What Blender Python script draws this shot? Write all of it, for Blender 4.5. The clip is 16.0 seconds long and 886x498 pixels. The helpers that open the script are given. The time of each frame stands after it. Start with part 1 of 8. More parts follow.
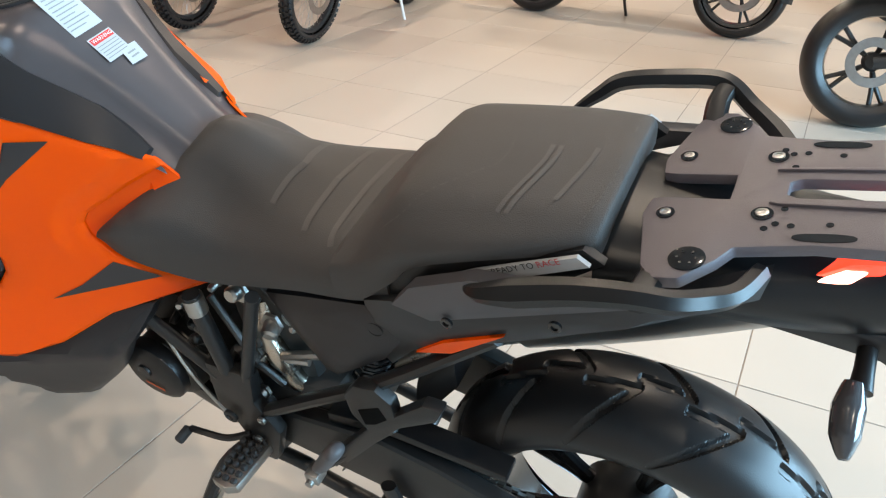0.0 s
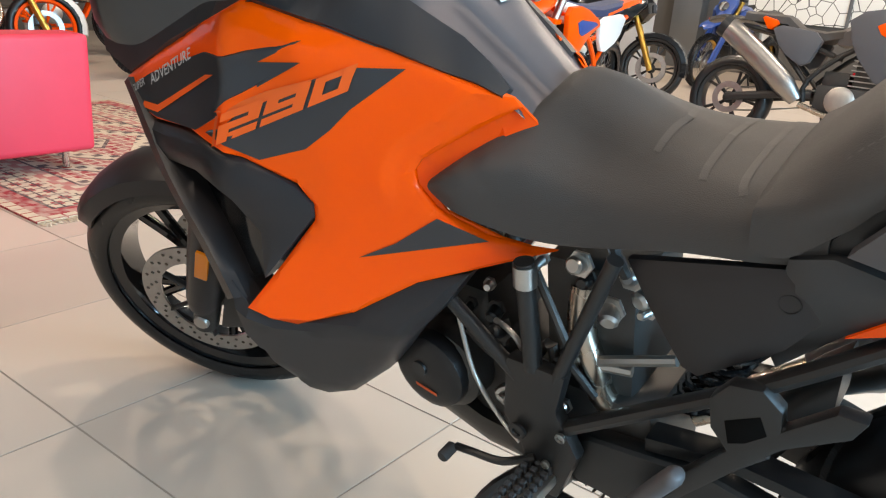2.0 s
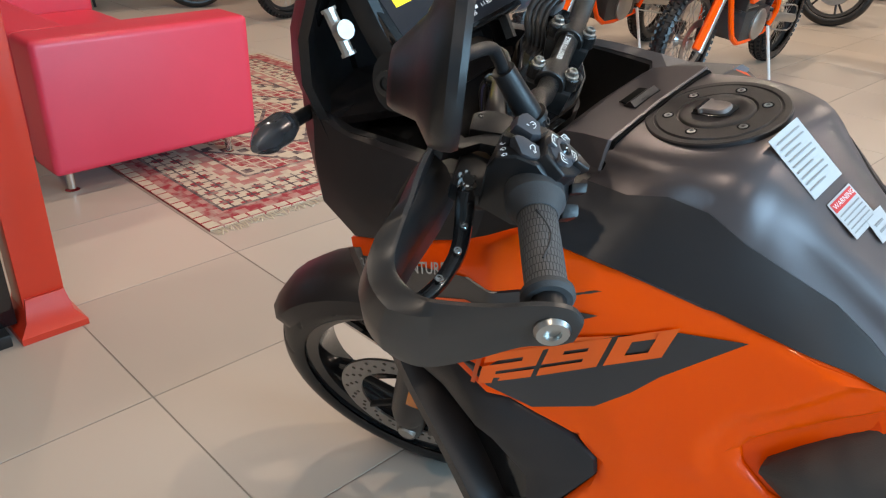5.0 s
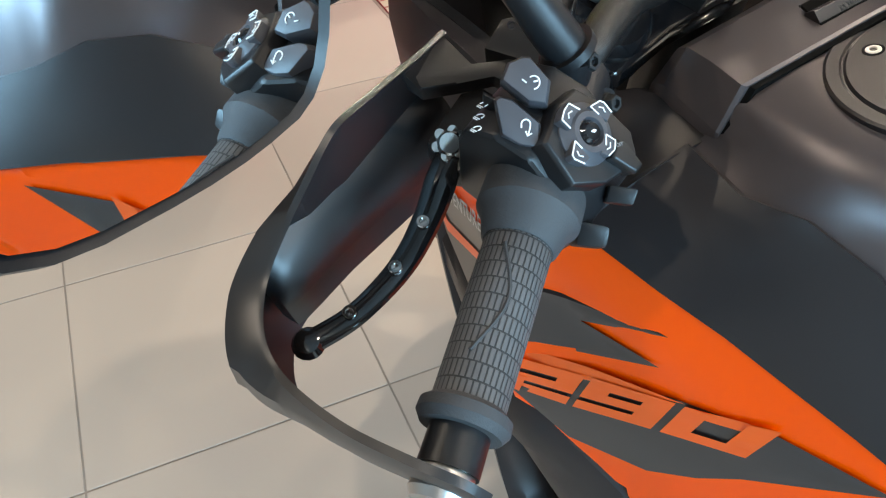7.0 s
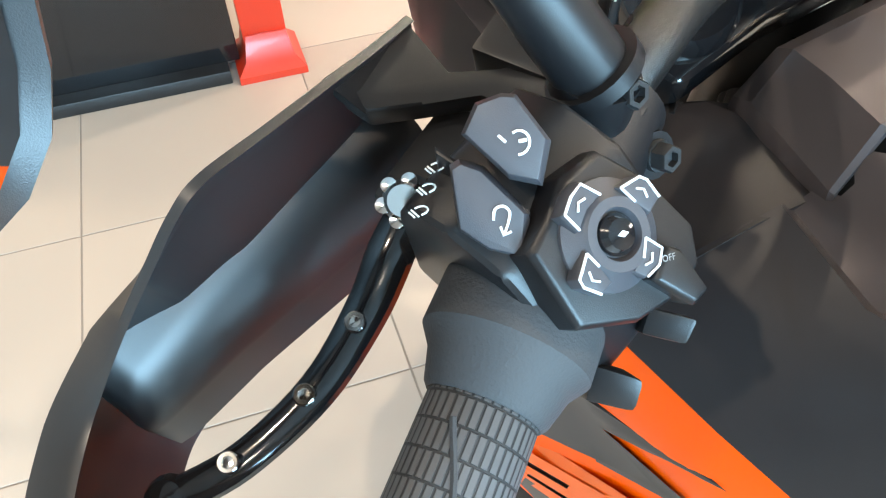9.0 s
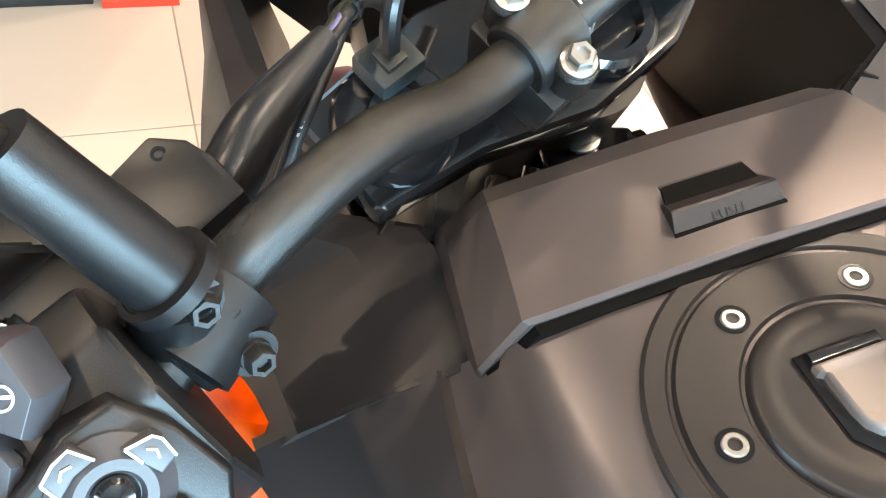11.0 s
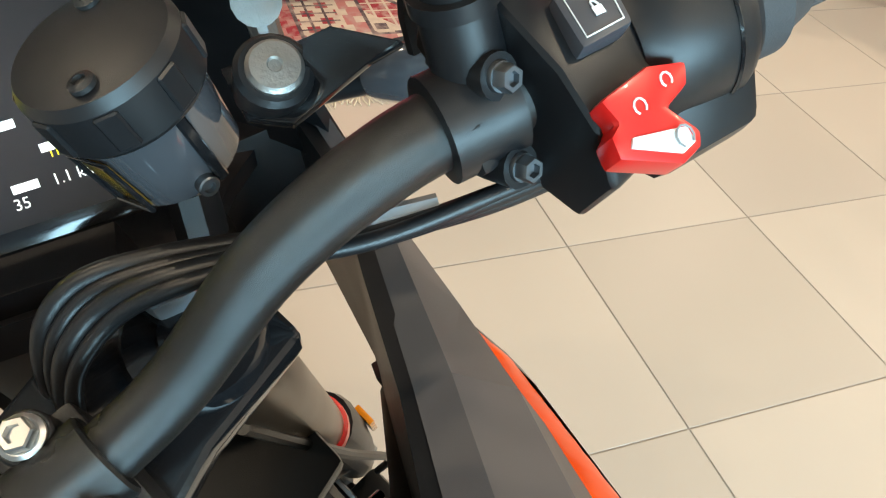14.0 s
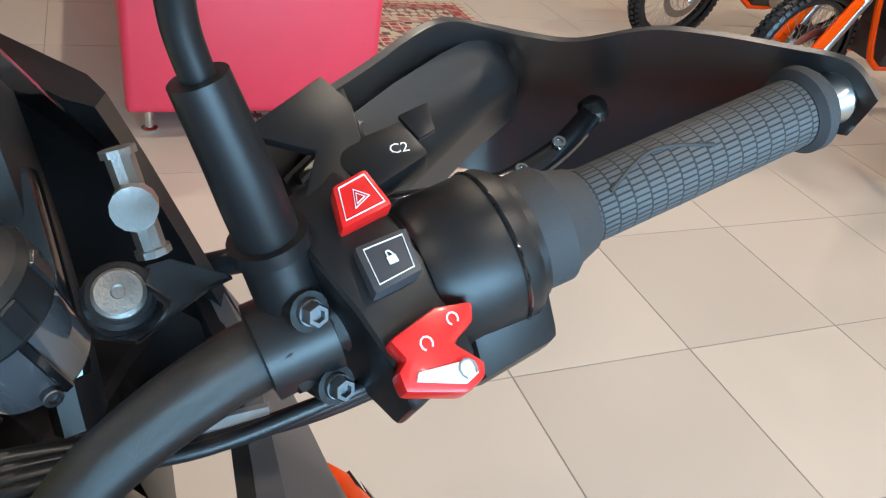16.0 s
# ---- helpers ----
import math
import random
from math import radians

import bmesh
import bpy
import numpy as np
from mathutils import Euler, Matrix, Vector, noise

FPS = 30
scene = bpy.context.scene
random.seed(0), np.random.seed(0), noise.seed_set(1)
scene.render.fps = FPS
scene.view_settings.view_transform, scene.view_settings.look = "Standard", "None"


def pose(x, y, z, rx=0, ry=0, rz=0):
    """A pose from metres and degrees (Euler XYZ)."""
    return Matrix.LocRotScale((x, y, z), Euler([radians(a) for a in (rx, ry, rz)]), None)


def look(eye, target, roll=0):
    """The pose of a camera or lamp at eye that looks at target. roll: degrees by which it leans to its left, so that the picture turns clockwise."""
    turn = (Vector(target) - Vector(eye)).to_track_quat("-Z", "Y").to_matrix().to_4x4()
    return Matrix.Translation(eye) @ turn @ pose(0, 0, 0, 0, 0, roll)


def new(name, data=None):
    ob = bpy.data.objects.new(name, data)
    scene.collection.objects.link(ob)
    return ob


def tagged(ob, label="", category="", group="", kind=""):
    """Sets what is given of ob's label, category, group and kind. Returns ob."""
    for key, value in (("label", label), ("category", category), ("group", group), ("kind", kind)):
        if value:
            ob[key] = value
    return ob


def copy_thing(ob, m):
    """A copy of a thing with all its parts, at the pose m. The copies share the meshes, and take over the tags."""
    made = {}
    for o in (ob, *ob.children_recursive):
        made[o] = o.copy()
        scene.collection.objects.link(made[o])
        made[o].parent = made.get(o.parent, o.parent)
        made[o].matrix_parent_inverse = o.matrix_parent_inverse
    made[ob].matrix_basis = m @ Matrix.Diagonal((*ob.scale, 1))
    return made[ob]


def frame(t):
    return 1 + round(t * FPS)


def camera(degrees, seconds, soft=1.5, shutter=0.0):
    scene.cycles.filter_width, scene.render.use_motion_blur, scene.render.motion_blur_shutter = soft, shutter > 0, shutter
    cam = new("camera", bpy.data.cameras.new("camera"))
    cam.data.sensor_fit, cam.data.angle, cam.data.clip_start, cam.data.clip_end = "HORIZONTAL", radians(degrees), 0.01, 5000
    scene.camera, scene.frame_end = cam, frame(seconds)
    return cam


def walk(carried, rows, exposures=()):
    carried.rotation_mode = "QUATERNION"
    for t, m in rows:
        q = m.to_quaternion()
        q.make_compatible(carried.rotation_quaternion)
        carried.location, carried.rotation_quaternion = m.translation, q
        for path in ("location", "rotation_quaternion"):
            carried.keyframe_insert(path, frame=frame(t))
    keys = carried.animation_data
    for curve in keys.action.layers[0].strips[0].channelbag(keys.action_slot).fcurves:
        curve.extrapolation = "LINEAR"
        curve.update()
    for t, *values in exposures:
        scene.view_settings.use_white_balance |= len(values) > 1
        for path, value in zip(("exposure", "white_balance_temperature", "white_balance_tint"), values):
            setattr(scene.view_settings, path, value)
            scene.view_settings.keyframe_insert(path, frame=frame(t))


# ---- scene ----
PATH = [
    (0.0, (-0.0214, -1.0562, 1.2864), (-0.2134, -0.6611, 1.0476), 1.57),
    (0.5, (-0.0355, -1.0960, 1.1798), (-0.2358, -0.6923, 0.9634), 2.30),
    (1.0, (-0.1008, -1.1346, 1.0457), (-0.3151, -0.7275, 0.8499), 3.82),
    (1.5, (-0.2033, -1.1551, 0.9831), (-0.4510, -0.7566, 0.8104), 4.65),
    (2.0, (-0.3128, -1.1609, 0.9982), (-0.5920, -0.7792, 0.8360), 4.53),
    (2.5, (-0.4294, -1.1397, 1.0155), (-0.7255, -0.7692, 0.8572), 4.52),
    (3.0, (-0.5022, -1.1129, 1.0865), (-0.8076, -0.7499, 0.9287), 3.87),
    (3.5, (-0.5922, -1.0857, 1.1792), (-0.9016, -0.7274, 1.0183), 3.08),
    (4.0, (-0.6841, -1.0802, 1.2303), (-0.9934, -0.7271, 1.0581), 2.28),
    (4.5, (-0.7259, -1.0719, 1.2616), (-1.0364, -0.7314, 1.0677), 1.68),
    (5.0, (-0.7180, -1.0322, 1.2968), (-1.0371, -0.7203, 1.0712), 1.43),
    (5.2, (-0.7091, -0.9968, 1.3144), (-1.0286, -0.6987, 1.0713), 1.46),
    (7.3, (-0.882, -0.6673, 1.2585), (-1.2263, -0.5434, 0.9178), -3.22),
    (7.5, (-0.904, -0.6557, 1.2454), (-1.2473, -0.5399, 0.9008), -4.08),
    (8.0, (-0.9417, -0.6306, 1.2259), (-1.282, -0.5282, 0.8742), -5.88),
    (8.2, (-0.947, -0.619, 1.2174), (-1.289, -0.5266, 0.8646), -7.04),
    (10.3, (-1.0249, -0.5712, 1.2279), (-1.3204, -0.4207, 0.8537), 11.49),
    (10.5, (-1.0239, -0.5582, 1.2432), (-1.3139, -0.3994, 0.8681), 13.27),
    (11.0, (-1.0180, -0.4883, 1.2657), (-1.3029, -0.3306, 0.8863), 14.05),
    (11.5, (-1.0285, -0.4239, 1.2650), (-1.3085, -0.2717, 0.8798), 14.73),
    (12.0, (-1.0447, -0.3675, 1.2718), (-1.3268, -0.2264, 0.8839), 13.89),
    (12.5, (-1.0662, -0.3401, 1.2753), (-1.3452, -0.2111, 0.8809), 13.06),
    (13.0, (-1.1180, -0.2969, 1.2973), (-1.4026, -0.1743, 0.9049), 10.54),
    (13.5, (-1.1364, -0.2443, 1.3231), (-1.4491, -0.1079, 0.9576), 8.52),
    (13.8, (-1.1358, -0.2205, 1.3425), (-1.4625, -0.0679, 0.9961), 8.92),
    (14.0, (-1.1363, -0.2083, 1.3556), (-1.4711, -0.0473, 1.0210), 9.05),
    (14.5, (-1.1352, -0.1899, 1.3758), (-1.4844, -0.0195, 1.0611), 9.10),
    (15.0, (-1.1362, -0.1744, 1.3911), (-1.4890, 0.0053, 1.0858), 9.22),
    (15.5, (-1.1264, -0.1599, 1.4015), (-1.4899, 0.0276, 1.1138), 9.74),
    (16.0, (-1.1170, -0.1628, 1.4148), (-1.4902, 0.0260, 1.1408), 10.53),
]
cam = camera(59.39, 16.0, soft=1.2)
walk(cam, [(t, look(e, g, r)) for t, e, g, r in PATH], [(0, -0.25, 7000, 14), (1.0, -0.05, 6900, 14), (2.5, -0.15, 7000, 15), (4.0, -0.45, 7000, 16), (5.0, -0.55, 7000, 16), (7.5, 0.0, 6800, 11), (10.0, 0.8, 7300, 13), (12.0, 0.9, 7900, 15), (12.5, 0.8, 8100, 15), (13.5, 0.2, 8500, 10), (14.5, -0.4, 6700, 9), (16.0, -0.35, 6600, 13)])

# ---- light: daylight from the shop window in the east wall, ceiling spots above ----
world = bpy.data.worlds.new("world")
scene.world = world
world.use_nodes = True
wn = world.node_tree.nodes
sky = wn.new("ShaderNodeTexSky")
sky.sky_type, sky.sun_disc = "NISHITA", False
sky.sun_elevation, sky.sun_rotation = radians(35), radians(200)
wn["Background"].inputs[1].default_value = 0.08
world.node_tree.links.new(sky.outputs[0], wn["Background"].inputs[0])
scene.view_settings.exposure = 0.0


def area_light(name, m, sx, sy, power, color):
    d = bpy.data.lights.new(name, "AREA")
    d.shape, d.size, d.size_y, d.energy, d.color = "RECTANGLE", sx, sy, power, color
    ob = new(name, d)
    ob.matrix_world = m
    return ob


WIN_Y = 0.9
area_light("window_light", look((4.55, WIN_Y, 1.75), (0.0, WIN_Y, 1.3)), 5.6, 2.4, 1300, (0.37, 0.71, 1.0))
for lx in (-6.2, -3.4, -0.6, 2.2):
    for ly, watts in ((-2.6, 46), (1.2, 56), (5.0, 84), (8.8, 84)):
        area_light("ceiling_spot_light", look((lx, ly, 4.12), (lx, ly + 0.001, 0)), 0.12, 0.12, watts * 0.93, (1.0, 0.875, 0.72))


# ---- materials ----
def material(name, color, rough=0.5, metal=0.0, coat=0.0, grain=0.0, gscale=400.0, mottle=0.0, mscale=6.0, emit=None, spec=0.5, wear=0.0):
    m = bpy.data.materials.new(name)
    m.use_nodes = True
    nt = m.node_tree
    b = nt.nodes["Principled BSDF"]
    b.inputs["Base Color"].default_value = (*color, 1)
    b.inputs["Roughness"].default_value = rough
    b.inputs["Metallic"].default_value = metal
    b.inputs["Coat Weight"].default_value = coat
    b.inputs["Coat Roughness"].default_value = 0.06
    b.inputs["Specular IOR Level"].default_value = spec
    co = nt.nodes.new("ShaderNodeTexCoord")
    if mottle:
        n = nt.nodes.new("ShaderNodeTexNoise")
        n.inputs["Scale"].default_value, n.inputs["Detail"].default_value = mscale, 6
        nt.links.new(co.outputs["Object"], n.inputs["Vector"])
        mix = nt.nodes.new("ShaderNodeMix")
        mix.data_type = "RGBA"
        mix.inputs[6].default_value = (*[c * (1 - mottle) for c in color], 1)
        mix.inputs[7].default_value = (*[min(1, c * (1 + mottle)) for c in color], 1)
        nt.links.new(n.outputs["Fac"], mix.inputs[0])
        nt.links.new(mix.outputs[2], b.inputs["Base Color"])
        rm = nt.nodes.new("ShaderNodeMapRange")
        rm.inputs[3].default_value, rm.inputs[4].default_value = max(0.03, rough - 0.07), min(1, rough + 0.07)
        nt.links.new(n.outputs["Fac"], rm.inputs[0])
        nt.links.new(rm.outputs[0], b.inputs["Roughness"])
    if grain:
        g = nt.nodes.new("ShaderNodeTexNoise")
        g.inputs["Scale"].default_value, g.inputs["Detail"].default_value = gscale, 3
        nt.links.new(co.outputs["Object"], g.inputs["Vector"])
        bu = nt.nodes.new("ShaderNodeBump")
        bu.inputs["Strength"].default_value, bu.inputs["Distance"].default_value = grain, 0.001
        nt.links.new(g.outputs["Fac"], bu.inputs["Height"])
        nt.links.new(bu.outputs[0], b.inputs["Normal"])
    if emit:
        b.inputs["Emission Color"].default_value = (*emit[:3], 1)
        b.inputs["Emission Strength"].default_value = emit[3]
    return m


ORANGE = material("orange_lacquer", (1.0, 0.088, 0.0), 0.35, coat=0.28, mottle=0.03, mscale=3, spec=0.12)
ORANGE_P = material("orange_vinyl_print", (0.86, 0.105, 0.004), 0.4, coat=0.2, mottle=0.03, mscale=6)
ORANGE_D = material("orange_print", (0.62, 0.075, 0.004), 0.35, coat=0.3)
PLASTIC = material("black_moulded_plastic", (0.008, 0.008, 0.009), 0.36, spec=0.42, grain=0.10, gscale=2600, mottle=0.12, mscale=14)
PANEL = material("anthracite_matte_panel", (0.020, 0.0175, 0.0185), 0.38, spec=0.38, grain=0.08, gscale=2400, mottle=0.06, mscale=8)
TANKM = material("graphite_satin_paint", (0.102, 0.087, 0.090), 0.33, metal=0.45, grain=0.05, gscale=2600, mottle=0.05, mscale=5)
GREYP = material("grey_matte_panel", (0.085, 0.08, 0.085), 0.5, grain=0.08, gscale=2400, mottle=0.06, mscale=8)
TAILG = material("dark_grey_tail_plastic", (0.034, 0.034, 0.036), 0.48, grain=0.08, gscale=2400, mottle=0.06, mscale=8)
DECAL = material("dark_grey_print", (0.024, 0.024, 0.027), 0.33, coat=0.25, mottle=0.05)
SEATM = material("black_grained_seat_cover", (0.052, 0.047, 0.045), 0.62, grain=0.5, gscale=700, mottle=0.12, mscale=20)
SEATG = material("worn_seat_print", (0.085, 0.078, 0.074), 0.7, grain=0.4, gscale=700)
RUBBER = material("tyre_rubber", (0.009, 0.009, 0.010), 0.36, spec=0.45, grain=0.15, gscale=500, mottle=0.2, mscale=10)
GRIPM = material("grip_rubber", (0.035, 0.035, 0.037), 0.7, grain=0.3, gscale=900, mottle=0.1, mscale=30)
FRAMEM = material("black_powder_coat", (0.014, 0.014, 0.0145), 0.36, grain=0.2, gscale=1500, mottle=0.15, mscale=12)
BARM = material("black_anodised_bar", (0.007, 0.0068, 0.0068), 0.29, spec=0.65, grain=0.32, gscale=4200, mottle=0.02, mscale=15)
GLOSS = material("gloss_black", (0.008, 0.008, 0.009), 0.12, coat=0.4)
STEEL = material("zinc_plated_steel", (0.48, 0.475, 0.46), 0.31, metal=1.0, mottle=0.12, mscale=60)
ALU = material("cast_aluminium", (0.45, 0.44, 0.42), 0.42, metal=1.0, grain=0.3, gscale=600, mottle=0.15, mscale=25)
ENGINE = material("dark_engine_casting", (0.07, 0.068, 0.066), 0.5, metal=0.6, grain=0.4, gscale=500, mottle=0.25, mscale=20)
CHROME = material("polished_steel", (0.7, 0.69, 0.67), 0.1, metal=1.0)
HEADER = material("heat_tinted_steel", (0.5, 0.43, 0.36), 0.27, metal=1.0, mottle=0.3, mscale=14)
SILENCER = material("brushed_steel_silencer", (0.36, 0.345, 0.33), 0.34, metal=1.0, mottle=0.15, mscale=12)
RED = material("red_switch_plastic", (0.66, 0.012, 0.01), 0.32, coat=0.2, mottle=0.05)
WHITE = material("white_print", (0.75, 0.75, 0.74), 0.5)
LABELM = material("paper_label", (0.43, 0.44, 0.45), 0.55, mottle=0.03, mscale=30)
INK = material("grey_ink", (0.24, 0.245, 0.25), 0.6)
INKB = material("black_ink", (0.02, 0.02, 0.02), 0.5)
# near-black without gloss: the shade of gaps and hollows, put in as colour
GAPSHADE = material("gap_shade_black", (0.004, 0.004, 0.004), 0.85, spec=0.08, mottle=0.1, mscale=40)
REDINK = material("red_ink", (0.6, 0.03, 0.03), 0.5)
TAILRED = material("red_lens", (0.6, 0.01, 0.008), 0.12, coat=0.6, emit=(1.0, 0.05, 0.02, 2.6))
LENS = material("smoked_lens", (0.05, 0.05, 0.055), 0.1, coat=0.8)
AMBER = material("amber_reflector", (0.75, 0.22, 0.01), 0.2, coat=0.4)
OILW = material("amber_oil_window", (0.16, 0.085, 0.012), 0.12, coat=0.5, mottle=0.5, mscale=120)
DISCM = material("ground_disc_steel", (0.36, 0.35, 0.34), 0.36, metal=1.0, mottle=0.2, mscale=40)
FLAP = material("satin_key_flap", (0.24, 0.208, 0.20), 0.52, metal=0.45, mottle=0.08, mscale=60, grain=0.1, gscale=900)
GOLD = material("gold_anodised", (0.6, 0.36, 0.08), 0.3, metal=1.0)
MIRROR = material("mirror_glass", (0.92, 0.94, 0.95), 0.015, metal=1.0)
GREYCONN = material("pale_grey_connector", (0.17, 0.19, 0.21), 0.42, mottle=0.12, mscale=60)
BLUEGREY = material("blue_grey_connector", (0.022, 0.030, 0.034), 0.45, mottle=0.1)


# ---- building tools ----
def make(name, bm, mat, parent=None, label="", sharp=32.0, m=None):
    if m is not None:
        bm.transform(m)
    bmesh.ops.recalc_face_normals(bm, faces=bm.faces)
    for f in bm.faces:
        f.smooth = True
    me = bpy.data.meshes.new(name)
    bm.to_mesh(me)
    bm.free()
    me.set_sharp_from_angle(angle=radians(sharp))
    me.materials.append(mat)
    ob = new(name, me)
    if parent is not None:
        ob.parent = parent
    if label:
        ob["label"] = label
    return ob


part = make


def thing(name, label, category, m=None, group="", kind=""):
    e = new(name)
    e.empty_display_size = 0.05
    if m is not None:
        e.matrix_world = m
    return tagged(e, label, category, group, kind)


def add_faces(bm, pts, faces):
    vs = [bm.verts.new(p) for p in pts]
    for f in faces:
        try:
            bm.faces.new([vs[i] for i in f])
        except ValueError:
            pass
    return vs


def loft(rings, cap=True, closed=True):
    """Skin over rings of equal point counts."""
    bm = bmesh.new()
    rows = [[bm.verts.new(p) for p in r] for r in rings]
    n = len(rows[0])
    for a, b in zip(rows, rows[1:]):
        for i in range(n if closed else n - 1):
            j = (i + 1) % n
            bm.faces.new((a[i], a[j], b[j], b[i]))
    if cap and closed:
        bm.faces.new(rows[0][::-1])
        bm.faces.new(rows[-1])
    return bm


def smooth_line(pts, steps=6):
    """A Catmull-Rom line through the points (tuples of any length)."""
    P = [Vector(p) for p in pts]
    if len(P) < 3:
        return P
    out = []
    for i in range(len(P) - 1):
        p0, p1, p2, p3 = P[max(i - 1, 0)], P[i], P[i + 1], P[min(i + 2, len(P) - 1)]
        for s in range(steps):
            t = s / steps
            out.append(0.5 * (2 * p1 + (p2 - p0) * t + (2 * p0 - 5 * p1 + 4 * p2 - p3) * t * t + (3 * p1 - p0 - 3 * p2 + p3) * t ** 3))
    return out + [P[-1]]


def tube(pts, r, seg=10, steps=6, flat=1.0, up=(0, 0, 1), radii=None):
    """A round (or flattened) bar along a smooth line."""
    L = smooth_line(pts, steps)
    rings = []
    prev = Vector(up)
    for i, p in enumerate(L):
        d = (L[min(i + 1, len(L) - 1)] - L[max(i - 1, 0)]).normalized()
        side = d.cross(prev)
        if side.length < 1e-4:
            side = d.orthogonal()
        side.normalize()
        nrm = side.cross(d).normalized()
        prev = nrm
        k = i / max(1, len(L) - 1)
        rr = r if radii is None else float(np.interp(k, [j / (len(radii) - 1) for j in range(len(radii))], radii))
        rings.append([p + side * math.cos(a) * rr + nrm * math.sin(a) * rr * flat for a in [2 * math.pi * j / seg for j in range(seg)]])
    return loft(rings)


def revolve(profile, seg=24, axis="y", closed_profile=False):
    """Profile of (radius, along) turned about an axis."""
    bm = bmesh.new()
    rows = []
    for r, h in profile:
        row = []
        for j in range(seg):
            a = 2 * math.pi * j / seg
            c, s = r * math.cos(a), r * math.sin(a)
            row.append(bm.verts.new({"y": (c, h, s), "z": (c, s, h), "x": (h, c, s)}[axis]))
        rows.append(row)
    pairs = list(zip(rows, rows[1:])) + ([(rows[-1], rows[0])] if closed_profile else [])
    for a, b in pairs:
        for j in range(seg):
            k = (j + 1) % seg
            bm.faces.new((a[j], a[k], b[k], b[j]))
    if not closed_profile:
        if profile[0][0] > 1e-6:
            bm.faces.new(rows[0])
        if profile[-1][0] > 1e-6:
            bm.faces.new(rows[-1][::-1])
        bmesh.ops.remove_doubles(bm, verts=bm.verts, dist=1e-6)
    return bm


def bevel(bm, off, seg=2, angle=25.0):
    bmesh.ops.recalc_face_normals(bm, faces=bm.faces)
    es = [e for e in bm.edges if len(e.link_faces) == 2 and e.calc_face_angle(0) > radians(angle)]
    bmesh.ops.bevel(bm, geom=es, offset=off, segments=seg, profile=0.6, affect="EDGES", clamp_overlap=True)
    return bm


def block(lo, hi, off=0.003, seg=2):
    bm = bmesh.new()
    (a, b, c), (d, e, f) = lo, hi
    add_faces(bm, [(a, b, c), (d, b, c), (d, e, c), (a, e, c), (a, b, f), (d, b, f), (d, e, f), (a, e, f)],
              [(0, 3, 2, 1), (4, 5, 6, 7), (0, 1, 5, 4), (1, 2, 6, 5), (2, 3, 7, 6), (3, 0, 4, 7)])
    return bevel(bm, off, seg) if off else bm


def prism(outline, shift, off=0.0, seg=2):
    """A flat outline of 3D points, thickened by a shift."""
    bm = bmesh.new()
    s = Vector(shift)
    n = len(outline)
    pts = [Vector(p) for p in outline] + [Vector(p) + s for p in outline]
    add_faces(bm, pts, [tuple(range(n))[::-1], tuple(range(n, 2 * n))] + [(i, (i + 1) % n, n + (i + 1) % n, n + i) for i in range(n)])
    return bevel(bm, off, seg) if off else bm


def round_outline(pts, cut=0.3, times=2):
    """Corners cut twice (Chaikin)."""
    P = [Vector(p) for p in pts]
    for _ in range(times):
        Q = []
        for i, p in enumerate(P):
            q = P[(i + 1) % len(P)]
            Q += [p.lerp(q, cut), p.lerp(q, 1 - cut)]
        P = Q
    return P


def shell(outline, depth, thick, step=0.025, side=-1, lift=0.0, rim=0.0):
    """A skin over an outline in x and z, at y = side * depth(x, z), thickened inwards; rim rounds its edge back."""
    from mathutils.geometry import delaunay_2d_cdt
    P = [Vector((p[0], p[1])) for p in outline]
    n = len(P)
    def inside(q):
        c = False
        for i in range(n):
            a, b = P[i], P[i - 1]
            if (a.y > q.y) != (b.y > q.y) and q.x < (b.x - a.x) * (q.y - a.y) / (b.y - a.y) + a.x:
                c = not c
        return c
    def edge_dist(q):
        best = 9.0
        for i in range(n):
            a, b = P[i], P[(i + 1) % n]
            ab = b - a
            t = max(0, min(1, (q - a).dot(ab) / max(1e-12, ab.length_squared)))
            best = min(best, (q - a - ab * t).length)
        return best
    x0, x1 = min(p.x for p in P), max(p.x for p in P)
    z0, z1 = min(p.y for p in P), max(p.y for p in P)
    inner = []
    for i in range(int((x1 - x0) / step) + 1):
        for j in range(int((z1 - z0) / step) + 1):
            q = Vector((x0 + (i + 0.5 + 0.25 * (j % 2)) * step, z0 + (j + 0.5) * step))
            if inside(q) and edge_dist(q) > step * 0.45:
                inner.append(q)
    vs, _, fs, *_ = delaunay_2d_cdt(P + inner, [], [list(range(n))], 1, 1e-6)
    bm = bmesh.new()
    def y_of(v, extra):
        d = depth(v.x, v.y) + lift - extra
        if rim:
            k = min(1.0, edge_dist(v) / rim)
            d -= rim * (1 - math.sqrt(max(0.0, 1 - (1 - k) ** 2)))
        return side * d
    top = [bm.verts.new((v.x, y_of(v, 0), v.y)) for v in vs]
    for f in fs:
        bm.faces.new([top[i] for i in f])
    if thick:
        back = [bm.verts.new((v.x, y_of(v, thick), v.y)) for v in vs]
        for f in fs:
            bm.faces.new([back[i] for i in f][::-1])
        count = {}
        for f in fs:
            for i in range(len(f)):
                a, b = f[i], f[(i + 1) % len(f)]
                count[(a, b)] = 1
        for a, b in count:
            if (b, a) not in count:
                bm.faces.new((top[b], top[a], back[a], back[b]))
    return bm


